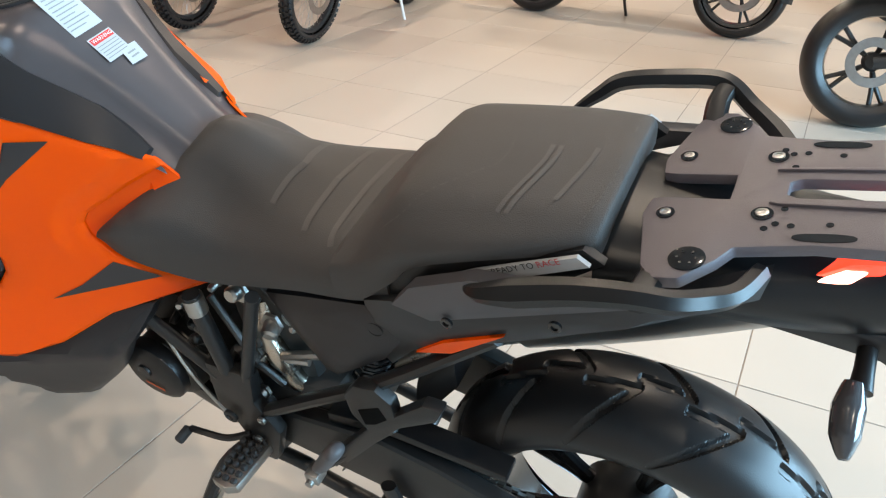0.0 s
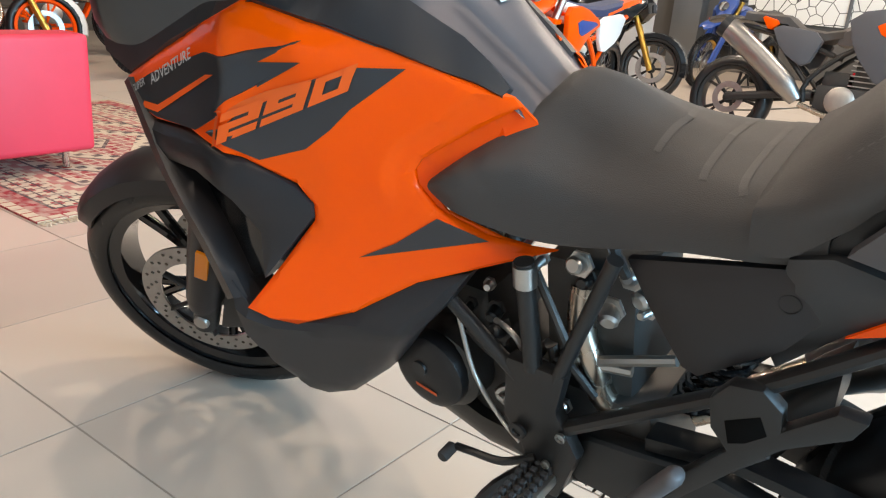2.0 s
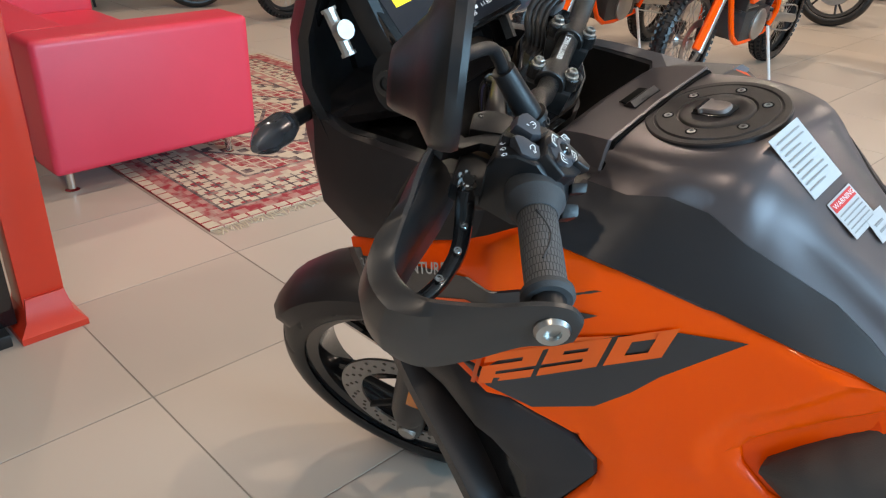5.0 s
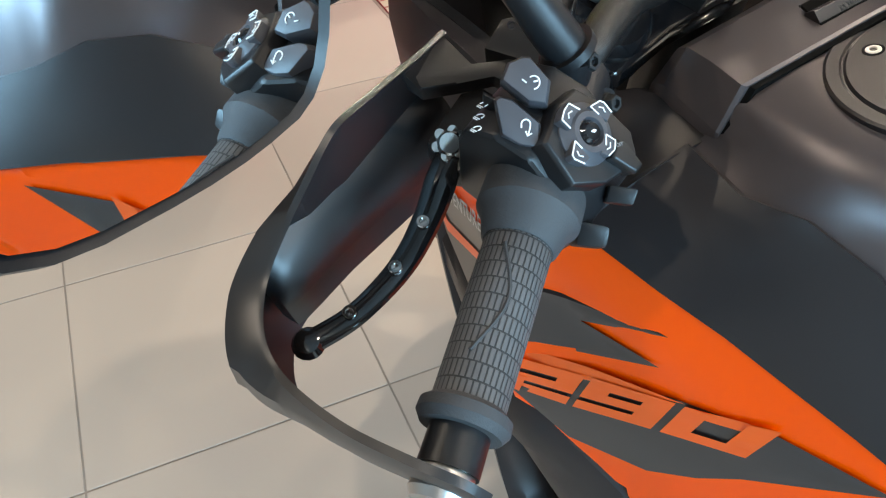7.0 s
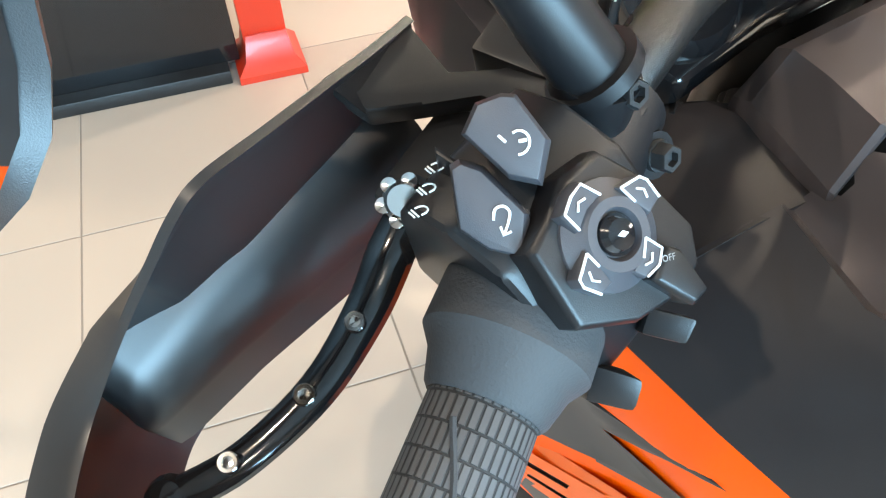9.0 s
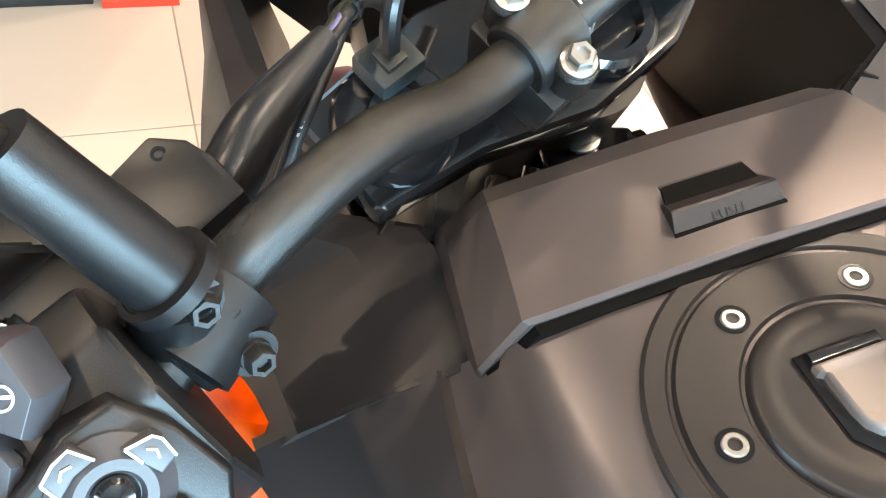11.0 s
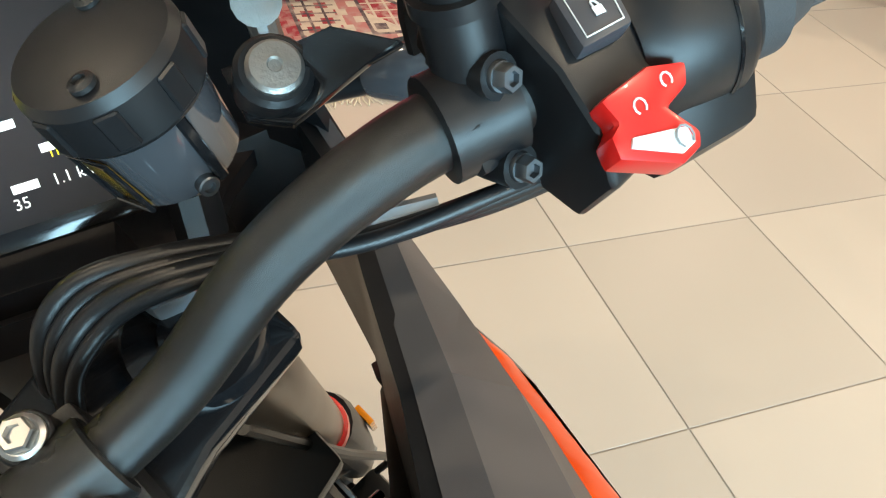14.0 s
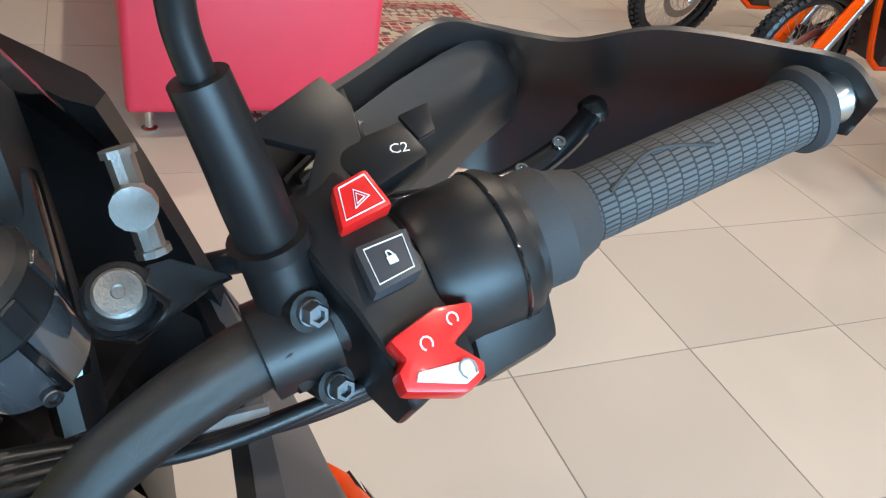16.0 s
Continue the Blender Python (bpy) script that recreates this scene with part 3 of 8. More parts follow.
for k in range(2):
    part("print_line", prism([WAR[0] + WAR[1] * (0.045 + k * 0.007 + a) + WAR[2] * b + war_n * 0.005 for a, b in ((0, 0.030), (0, 0.044), (0.0025, 0.044), (0.0025, 0.030))], war_n * 0.0003), INK, small)

# side fairings with prints
FAIR = [(-1.516, 0.897), (-1.432, 0.937), (-1.314, 0.993), (-1.17, 1.05), (-1.085, 1.022), (-0.954, 0.972), (-0.834, 0.922), (-0.825, 0.910), (-0.885, 0.877), (-0.941, 0.842), (-0.949, 0.828), (-0.944, 0.808), (-0.917, 0.776), (-0.853, 0.743), (-0.80, 0.731), (-0.764, 0.727), (-0.936, 0.672), (-1.019, 0.622), (-1.104, 0.594), (-1.139, 0.602), (-1.175, 0.617), (-1.126, 0.684), (-1.078, 0.755), (-1.08, 0.777), (-1.102, 0.806), (-1.176, 0.843), (-1.299, 0.862), (-1.408, 0.852), (-1.445, 0.856)]


SEAT_EDGE = [Vector(p) for p in ((-0.834, 0.922), (-0.885, 0.877), (-0.941, 0.842), (-0.949, 0.828), (-0.944, 0.808), (-0.917, 0.776), (-0.853, 0.743))]


def seat_crest(x, z):
    """Height of the raised crest that follows the seat's edge."""
    q, best = Vector((x, z)), 9.0
    for a, b in zip(SEAT_EDGE, SEAT_EDGE[1:]):
        t = max(0.0, min(1.0, (q - a).dot(b - a) / (b - a).length_squared))
        best = min(best, (q - a - (b - a) * t).length)
    k = max(0.0, min(1.0, (best - 0.025) / 0.009))
    low = max(0.0, min(1.0, (z - 0.775) / 0.03))
    return 0.0075 * k * k * (3 - 2 * k) * math.exp(-max(0.0, best - 0.034) / 0.05) * low


def fair_skin(x, z, shoulder=0.008):
    """The fairing's skin with its crease and the hollow beside the seat."""
    d = fair_y(x, z) + seat_crest(x, z)
    edge = 0.993 + 0.396 * (x + 1.314) if x < -1.17 else 1.05 - 0.382 * (x + 1.17)
    d += 0.008 * math.exp(-((z - 0.93 - 0.28 * (x + 1.0)) / 0.07) ** 2) - 0.006
    d += shoulder * math.exp(-((edge - z - 0.034) / 0.030) ** 2) * max(0.0, min(1.0, (x + 1.55) / 0.12)) * max(0.0, min(1.0, (-0.98 - x) / 0.12))
    return d


def fair_side(side):
    return lambda x, z: fair_skin(x, z, 0.008 if side < 0 else 0.020)


fairings = [part("side_fairing", shell(FAIR, fair_side(s), 0.004, 0.009, side=s, rim=0.006), ORANGE, bike, "glossy orange side fairing with dark prints") for s in (-1, 1)]
for fside, fo in zip((-1, 1), fairings):
    part("seat_recess", shell([(-0.838, 0.921), (-0.802, 0.888), (-0.873, 0.846), (-0.921, 0.822), (-0.929, 0.805), (-0.908, 0.773), (-0.836, 0.739), (-0.800, 0.729), (-0.856, 0.739), (-0.922, 0.774), (-0.950, 0.807), (-0.955, 0.829), (-0.946, 0.846), (-0.889, 0.881), (-0.830, 0.914)], fair_side(fside), 0.004, 0.010, side=fside, lift=-0.011), ORANGE, fo, "recessed orange strip beside the seat")
PRINTS = [("dark_print", [(-1.497, 0.886), (-1.397, 0.927), (-1.241, 0.978), (-1.089, 0.997), (-1.15, 0.97), (-1.089, 0.97), (-1.218, 0.902), (-1.156, 0.916), (-1.269, 0.868), (-1.399, 0.86), (-1.435, 0.864)], DECAL),
          ("dark_print", [(-1.239, 0.871), (-1.177, 0.901), (-1.081, 0.947), (-1.016, 0.963), (-0.957, 0.961), (-1.025, 0.91), (-1.05, 0.884), (-1.083, 0.858), (-1.146, 0.842)], DECAL),
          ("dark_print", [(-1.011, 0.708), (-0.964, 0.73), (-0.912, 0.767), (-0.845, 0.739)], DECAL)]
for fside, fo in zip((-1, 1), fairings):
    for nm, ol, mt in PRINTS:
        part(nm, shell(ol, fair_side(fside), 0.0, 0.008, side=fside, lift=0.0022), mt, fo, "dark grey print")
    for ol in ([(-1.445, 0.866), (-1.39, 0.868), (-1.219, 0.951), (-1.24, 0.948), (-1.39, 0.879), (-1.435, 0.877)],
               [(-1.212, 0.904), (-1.135, 0.934), (-1.068, 0.951), (-1.121, 0.927), (-1.177, 0.905)]):
        part("orange_print", shell(ol, fair_side(fside), 0.0, 0.008, side=fside, lift=0.0034), ORANGE_P, fo)


for fside, fo in zip((-1, 1), fairings):
    fl = 0.007 if fside < 0 else 0.032
    part("top_flange", loft([[(x, fside * (fair_side(fside)(x, z) - 0.003), z - 0.001), (x, fside * (fair_side(fside)(x, z) - 0.003 - fl), z + fl * 0.55), (x, fside * (fair_side(fside)(x, z) - 0.003 - fl), z + fl * 0.55 - 0.004), (x, fside * (fair_side(fside)(x, z) - 0.003), z - 0.006)] for x, z in ((-1.16, 1.046), (-1.085, 1.022), (-1.02, 0.997), (-0.954, 0.972), (-0.90, 0.949), (-0.862, 0.934))]), ORANGE, fo, "orange top edge of the fairing")


def digit_strokes(d):
    """Angular figures out of slanted strokes in a unit box."""
    w = 0.30
    full = {"h0": (0, 0, 1, 0.27), "h1": (0, 0.38, 1, 0.62), "h2": (0, 0.74, 1, 1), "lt": (0, 0.5, w, 1), "lb": (0, 0, w, 0.5), "rt": (1 - w, 0.5, 1, 1), "rb": (1 - w, 0, 1, 0.5)}
    use = {"1": ("rt", "rb"), "2": ("h2", "rt", "h1", "lb", "h0"), "9": ("h2", "lt", "rt", "h1", "rb", "h0"), "0": ("h0", "h2", "lt", "lb", "rt", "rb")}[d]
    return [full[u] for u in use]


FIG_X = ((-1.2365, -1.2110), (-1.2060, -1.1475), (-1.1420, -1.0840), (-1.0780, -1.0255))
for fside, fo in zip((-1, 1), fairings):
    for i, d in enumerate("1290"):
        bm = bmesh.new()
        fx0, fx1 = FIG_X[i] if fside < 0 else FIG_X[3 - i]
        for x0, y0, x1, y1 in digit_strokes(d):
            pts = []
            for a, b in ((x0, y0), (x1, y0), (x1, y1), (x0, y1)):
                aa = a if fside < 0 else 1 - a
                px = fx0 + aa * (fx1 - fx0)
                k = (px + 1.2054) / 0.18
                pz = 0.8615 + 0.41 * (px + 1.2054) + b * (0.043 - 0.009 * k)
                px += 0.011 * b
                pts.append((px, fside * (fair_side(fside)(px, pz) + 0.0044), pz))
            add_faces(bm, pts, [(0, 1, 2, 3)])
        part("figure", bm, ORANGE_P, fo, "orange angular figure " + d)
fx = Vector((0.144, 0.004, 0.065)).normalized()
fn = Vector((0.0, -1.0, 0.0))
fn = (fn - fx * fn.dot(fx)).normalized()
FR = Matrix((fx, fn.cross(fx), fn)).transposed().to_4x4()
for text, size, wide, tx, tz in (("ADVENTURE", 0.0205, 1.22, -1.3385, 0.9430), ("SUPER", 0.0150, 1.30, -1.4480, 0.8985)):
    ob = writing("lettering", text, size, LABELM, fairings[0], Matrix.Translation((tx, -0.24, tz)) @ FR @ Matrix.Diagonal((wide, 1, 1, 1)), shear=0.3, bold=0.0003)
    for v in ob.data.vertices:
        v.co.y = -fair_skin(v.co.x, v.co.z) - 0.0042

# black duct panel, its dark opening, and the lower tank cover
for fside in (-1, 1):
    duct = part("air_duct", shell([(-1.478, 0.845), (-1.445, 0.852), (-1.4, 0.848), (-1.299, 0.858), (-1.176, 0.841), (-1.102, 0.804), (-1.08, 0.781), (-1.077, 0.76), (-1.143, 0.669), (-1.149, 0.738), (-1.19, 0.782), (-1.284, 0.803), (-1.385, 0.798), (-1.45, 0.815)], lambda x, z: fair_y(x, z) + 0.004, 0.02, 0.02, side=fside, rim=0.008), PANEL, bike, "matte anthracite radiator duct")
    part("duct_opening", shell([(-1.385, 0.80), (-1.284, 0.807), (-1.19, 0.786), (-1.147, 0.74), (-1.141, 0.666), (-1.18, 0.65), (-1.206, 0.642), (-1.237, 0.655), (-1.292, 0.695), (-1.380, 0.735), (-1.440, 0.80)], lambda x, z: fair_y(x, z) - 0.055, 0.01, 0.03, side=fside), GLOSS, duct, "dark opening of the duct")
    part("front_lip", loft([[(x - 0.006, fside * y, z - 0.006), (x + 0.016, fside * (y + 0.003), z + 0.006), (x + 0.030, fside * (y - 0.012), z + 0.004), (x + 0.026, fside * (y - 0.075), z - 0.012), (x + 0.004, fside * (y - 0.075), z - 0.022)] for x, y, z in smooth_line([(-1.498, 0.226, 0.900), (-1.440, 0.250, 0.846), (-1.395, 0.268, 0.792), (-1.350, 0.282, 0.748), (-1.285, 0.300, 0.700), (-1.240, 0.314, 0.662), (-1.212, 0.321, 0.625)], 4)]), PANEL, duct, "matte black front blade of the duct", 40)
    part("lower_tank_cover", shell([(-1.205, 0.654), (-1.175, 0.619), (-1.102, 0.597), (-1.019, 0.626), (-0.936, 0.675), (-0.871, 0.687), (-0.902, 0.636), (-0.944, 0.584), (-1.02, 0.48), (-1.109, 0.395), (-1.163, 0.375), (-1.194, 0.42), (-1.207, 0.518), (-1.197, 0.611)], lambda x, z: fair_y(x, z) - 0.004, 0.03, 0.02, side=fside, rim=0.012), PANEL, bike, "matte black lower tank cover")
    # tank body closing the space behind the skins
    part("inner_panel", shell([(-1.16, 1.03), (-0.83, 0.90), (-0.93, 0.80), (-0.93, 0.70), (-1.02, 0.64), (-1.12, 0.62), (-1.13, 0.70), (-1.09, 0.76), (-1.12, 0.82), (-1.29, 0.87), (-1.42, 0.86), (-1.46, 0.89), (-1.3, 0.97)], lambda x, z: fair_y(x, z) - 0.02, 0.02, 0.05, side=fside), PLASTIC, bike)

# side cover under the seat, frame tubes
for s in (-1, 1):
    sc = part("side_cover", shell([(-0.65, 0.768), (-0.462, 0.814), (-0.41, 0.798), (-0.429, 0.761), (-0.462, 0.711), (-0.552, 0.637), (-0.572, 0.643), (-0.62, 0.715)], lambda x, z: 0.15 - 0.5 * (x + 0.53) ** 2, 0.012, 0.025, side=s, rim=0.006), PANEL, bike, "matte black side cover")
    part("clip_mark", revolve([(0.012, 0), (0.012, 0.0012), (0.0105, 0.0012), (0.0105, 0)], 20, "y", True), PLASTIC, sc, m=Matrix.Translation((-0.463, s * 0.1485, 0.775)))
    for a, b, r in (((-0.782, 0.735), (-0.775, 0.56), 0.014), ((-0.655, 0.775), (-0.738, 0.555), 0.0105), ((-0.91, 0.63), (-0.80, 0.535), 0.011), ((-0.915, 0.63), (-0.99, 0.78), 0.011)):
        part("frame_tube", tube([(a[0], s * 0.158, a[1]), (b[0], s * 0.155, b[1])], r, 12, 1), FRAMEM, bike)
    part("frame_plate", bevel(prism([(-0.815, s * 0.14, 0.57), (-0.72, s * 0.14, 0.57), (-0.735, s * 0.14, 0.50), (-0.70, s * 0.14, 0.43), (-0.735, s * 0.14, 0.33), (-0.77, s * 0.14, 0.33), (-0.80, s * 0.14, 0.42), (-0.825, s * 0.14, 0.46)], (0, s * 0.025, 0)), 0.006), FRAMEM, bike, "black cast frame plate")
    part("sub_frame_tube", tube([(-0.73, s * 0.15, 0.465), (-0.60, s * 0.15, 0.565), (-0.47, s * 0.148, 0.665), (-0.30, s * 0.12, 0.80)], 0.014, 10, 4, 0.8), FRAMEM, bike)
part("frame_collar", revolve([(0.0165, -0.016), (0.0165, 0.016)], 16, "z"), STEEL, bike, "silver sticker on the frame tube", m=Matrix.Translation((-0.781, -0.158, 0.715)))
for p, r in (((-0.724, -0.168, 0.466), 0.008), ((-0.795, -0.17, 0.445), 0.014), ((-0.75, -0.168, 0.40), 0.007)):
    part("frame_bolt", socket_bolt(r, 0.006), STEEL if r < 0.01 else FRAMEM, bike, m=aim(p, (0, -1, 0)))

# engine between the frame tubes
eng = part("engine_block", block((-0.93, -0.10, 0.30), (-0.62, 0.10, 0.50), 0.02), ENGINE, bike, "dark cast engine block")
part("cylinder", block((-0.80, -0.08, 0.48), (-0.66, 0.08, 0.70), 0.015), ENGINE, eng)
part("front_cylinder", block((-1.08, -0.08, 0.42), (-0.90, 0.08, 0.60), 0.02), ENGINE, eng)
part("alternator_case", moved(revolve([(0.0001, -0.15), (0.055, -0.15), (0.07, -0.14), (0.072, -0.09)], 24, "y"), Matrix.Translation((-0.955, 0, 0.47))), ENGINE, eng)
part("sprocket_case", moved(revolve([(0.0001, -0.14), (0.04, -0.14), (0.05, -0.13), (0.05, -0.09)], 20, "y"), Matrix.Translation((-0.80, 0, 0.40))), ENGINE, eng)
cover = part("engine_cover", bevel(revolve([(0.0001, -0.172), (0.05, -0.172), (0.066, -0.165), (0.068, -0.14)], 20, "y"), 0.002), PLASTIC, eng, "black engine side cover", m=Matrix.Translation((-0.965, 0, 0.475)))
part("cover_boss", revolve([(0.0001, -0.176), (0.013, -0.176), (0.014, -0.17)], 16, "y"), FRAMEM, cover, m=Matrix.Translation((-0.975, 0, 0.485)))
part("print_mark", prism([(-0.985, -0.1735, 0.449), (-0.945, -0.1735, 0.441), (-0.945, -0.1735, 0.446), (-0.985, -0.1735, 0.454)], (0, -0.0008, 0)), ORANGE_D, cover)
rng = random.Random(3)
for k in range(30):
    a = (rng.uniform(-0.93, -0.62), rng.uniform(-0.125, -0.09), rng.uniform(0.42, 0.74))
    r = rng.uniform(0.006, 0.014)
    mt = rng.choice((ENGINE, ALU, STEEL, FRAMEM))
    if k % 3:
        part("engine_fitting", join(moved(revolve([(0.0001, 0), (r, 0), (r, 0.02), (r * 0.7, 0.024), (0.0001, 0.024)], 12, "z"), aim(a, (rng.uniform(-0.4, 0.4), -1, rng.uniform(-0.3, 0.6)))), moved(revolve([(0.0001, 0), (r * 1.5, 0), (r * 1.5, 0.006), (0.0001, 0.006)], 6, "z"), aim(a, (0, -1, 0.2)))), mt, eng)
    else:
        part("engine_hose", tube([a, (a[0] + rng.uniform(-0.06, 0.06), a[1] - 0.01, a[2] + rng.uniform(-0.05, 0.06)), (a[0] + rng.uniform(-0.12, 0.12), a[1], a[2] + rng.uniform(-0.12, 0.1))], r * 0.6, 8, 5), mt, eng)
part("header_pipe", tube([(-0.74, -0.07, 0.66), (-0.735, -0.09, 0.60), (-0.715, -0.095, 0.55), (-0.70, -0.085, 0.49), (-0.66, -0.06, 0.45)], 0.021, 14, 6), HEADER, bike, "heat-tinted steel exhaust header")
part("shock_spring", tube([(-0.60 + 0.09 * k / 90 + 0.03 * math.cos(k * 0.63), -0.02 + 0.03 * math.sin(k * 0.63), 0.47 + 0.2 * k / 90) for k in range(91)], 0.005, 8, 1), GLOSS, bike, "dark shock absorber spring")
part("bash_plate", half_loft([(-1.06, [(0, 0.30), (0.06, 0.31), (0.10, 0.36), (0.11, 0.42)]), (-0.9, [(0, 0.27), (0.07, 0.28), (0.115, 0.33), (0.12, 0.38)]), (-0.74, [(0, 0.28), (0.07, 0.285), (0.11, 0.32), (0.115, 0.36)])]), FRAMEM, bike, "black plate under the engine")

# stand, pegs, gear lever
part("side_stand", tube([(-0.80, -0.14, 0.335), (-0.85, -0.19, 0.29), (-0.90, -0.245, 0.17), (-0.93, -0.29, 0.09)], 0.0125, 10, 4), FRAMEM, bike, "black side stand folded out")
part("stand_foot", bevel(prism([(-0.97, -0.31, 0.083), (-0.91, -0.33, 0.088), (-0.89, -0.29, 0.078), (-0.95, -0.265, 0.071)], (0, 0.002, 0.012)), 0.003), FRAMEM, bike)
part("stand_spring", tube([(-0.79, -0.165, 0.35), (-0.84, -0.19, 0.27), (-0.875, -0.23, 0.19)], 0.005, 8, 3), STEEL, bike)
peg = part("rider_footpeg", bevel(prism([(-0.79, -0.155, 0.352), (-0.735, -0.155, 0.358), (-0.735, -0.26, 0.368), (-0.755, -0.27, 0.368), (-0.79, -0.262, 0.364)], (0, 0, 0.022)), 0.006), ALU, bike, "serrated rubber and metal footpeg")
for i in range(7):
    for j in range(3):
        part("peg_tooth", bevel(block((-0.786 + 0.017 * j, -0.258 + 0.0145 * i, 0.372), (-0.775 + 0.017 * j, -0.248 + 0.0145 * i, 0.394), 0), 0.002, 1), GRIPM, peg)
part("peg_mount", bevel(prism([(-0.79, -0.12, 0.33), (-0.73, -0.12, 0.33), (-0.73, -0.165, 0.345), (-0.79, -0.165, 0.345)], (0, 0, 0.04)), 0.006), FRAMEM, bike)
lever = part("gear_lever", tube([(-0.77, -0.165, 0.40), (-0.82, -0.18, 0.375), (-0.875, -0.185, 0.37), (-0.905, -0.185, 0.365)], 0.0065, 8, 4), FRAMEM, bike, "black gear lever")
part("lever_tip", revolve([(0.0001, -0.03), (0.0085, -0.03), (0.010, -0.027), (0.010, -0.002), (0.008, 0)], 14, "y"), GRIPM, lever, "ribbed rubber toe piece", m=Matrix.Translation((-0.912, -0.185, 0.362)))
part("gear_linkage", tube([(-0.80, -0.16, 0.41), (-0.84, -0.155, 0.44), (-0.885, -0.15, 0.50), (-0.905, -0.15, 0.60)], 0.004, 8, 4), STEEL, bike)
for s in (-1, 1):
    pb = part("passenger_peg_bracket", bevel(prism([(-0.527, s * 0.15, 0.635), (-0.506, s * 0.15, 0.665), (-0.469, s * 0.15, 0.672), (-0.446, s * 0.15, 0.651), (-0.444, s * 0.15, 0.626), (-0.395, s * 0.15, 0.676), (-0.364, s * 0.15, 0.676), (-0.376, s * 0.15, 0.648), (-0.439, s * 0.15, 0.600), (-0.47, s * 0.15, 0.561), (-0.56, s * 0.15, 0.439), (-0.583, s * 0.15, 0.455), (-0.500, s * 0.15, 0.566), (-0.522, s * 0.15, 0.593)], (0, s * 0.022, 0)), 0.005), FRAMEM, bike, "black cast passenger peg bracket")
    # flat black plate on the bracket's face paints the shade of its opening
    part("pocket_shade", bevel(prism([(-0.506, s * 0.1715, 0.612), (-0.468, s * 0.1715, 0.636), (-0.458, s * 0.1715, 0.612), (-0.480, s * 0.1715, 0.590), (-0.499, s * 0.1715, 0.580)], (0, s * 0.0012, 0)), 0.0004), GAPSHADE, pb, "dark plate standing for the shaded pocket in the bracket")
    pp = part("passenger_peg", tube([(-0.612, s * 0.185, 0.418), (-0.595, s * 0.19, 0.442), (-0.570, s * 0.195, 0.485), (-0.550, s * 0.198, 0.518), (-0.544, s * 0.199, 0.528)], 0.017, 14, 4, 0.75, (0, 0, 1), [0.012, 0.017, 0.018, 0.018, 0.009]), GREYP, bike, "folded grey rubber passenger footpeg", 60)
    part("peg_hinge", join(block((-0.632, s * 0.19 - 0.014, 0.388), (-0.606, s * 0.19 + 0.014, 0.412), 0.004), tube([(-0.620, s * 0.165, 0.394), (-0.620, s * 0.212, 0.396)], 0.007, 12, 1)), ALU, pp, "cast hinge with pin")
    part("peg_bar", tube([(-0.625, s * 0.17, 0.385), (-0.575, s * 0.165, 0.44), (-0.50, s * 0.16, 0.53), (-0.46, s * 0.158, 0.575)], 0.0085, 10, 3), FRAMEM, pp)

# centre stand, folded up
cs = part("centre_stand", join(tube([(-0.776, -0.12, 0.275), (-0.715, -0.12, 0.268), (-0.672, -0.12, 0.245), (-0.572, -0.12, 0.222), (-0.498, -0.12, 0.188), (-0.43, -0.12, 0.165)], 0.014, 12, 4), tube([(-0.70, 0.12, 0.26), (-0.572, 0.12, 0.222), (-0.43, 0.12, 0.165)], 0.014, 12, 4), tube([(-0.56, -0.12, 0.217), (-0.56, 0.12, 0.217)], 0.012, 12, 1)), FRAMEM, bike, "black centre stand folded up")
part("stand_arm", tube([(-0.506, -0.15, 0.375), (-0.488, -0.15, 0.306), (-0.462, -0.148, 0.235), (-0.44, -0.14, 0.175)], 0.011, 10, 3, 1.4), FRAMEM, cs, "foot lever of the centre stand")
for k in range(9):
    part("spring_coil", revolve([(0.0055, -0.002), (0.0085, 0.0), (0.0055, 0.002)], 14, "z"), STEEL if k % 4 == 0 else FRAMEM, cs, m=aim((-0.74 + 0.012 * k, -0.10, 0.335 - 0.008 * k), (0.83, 0, -0.55)))

# swingarm, chain and silencer
for s in (-1, 1):
    part("swingarm", bevel(prism([(-0.74, s * 0.10, 0.43), (-0.70, s * 0.10, 0.450), (-0.52, s * 0.10, 0.472), (-0.42, s * 0.10, 0.452), (-0.30, s * 0.10, 0.412), (-0.20, s * 0.10, 0.384), (-0.10, s * 0.10, 0.362), (-0.10, s * 0.10, 0.275), (-0.20, s * 0.10, 0.265), (-0.50, s * 0.10, 0.322), (-0.74, s * 0.10, 0.355)], (0, s * 0.035, 0)), 0.012, 3), FRAMEM, bike, "black cast swingarm")
part("chain_guard", bevel(prism([(-0.62, -0.085, 0.485), (-0.50, -0.085, 0.505), (-0.30, -0.085, 0.49), (-0.30, -0.085, 0.475), (-0.5, -0.085, 0.485), (-0.62, -0.085, 0.46)], (0, -0.04, 0)), 0.004), PLASTIC, bike, "black plastic chain guard")
chain = bmesh.new()
links = []
for k in range(46):
    x = -0.72 + 0.0125 * k
    z = 0.435 + (0.36 - 0.435) * k / 46
    links.append(block((x - 0.007, -0.086 + 0.004 * (k % 2), z - 0.004), (x + 0.007, -0.08 + 0.004 * (k % 2), z + 0.004), 0))
tagged(part("drive_chain", join(*links), STEEL, bike, "steel drive chain"), kind="stuff")
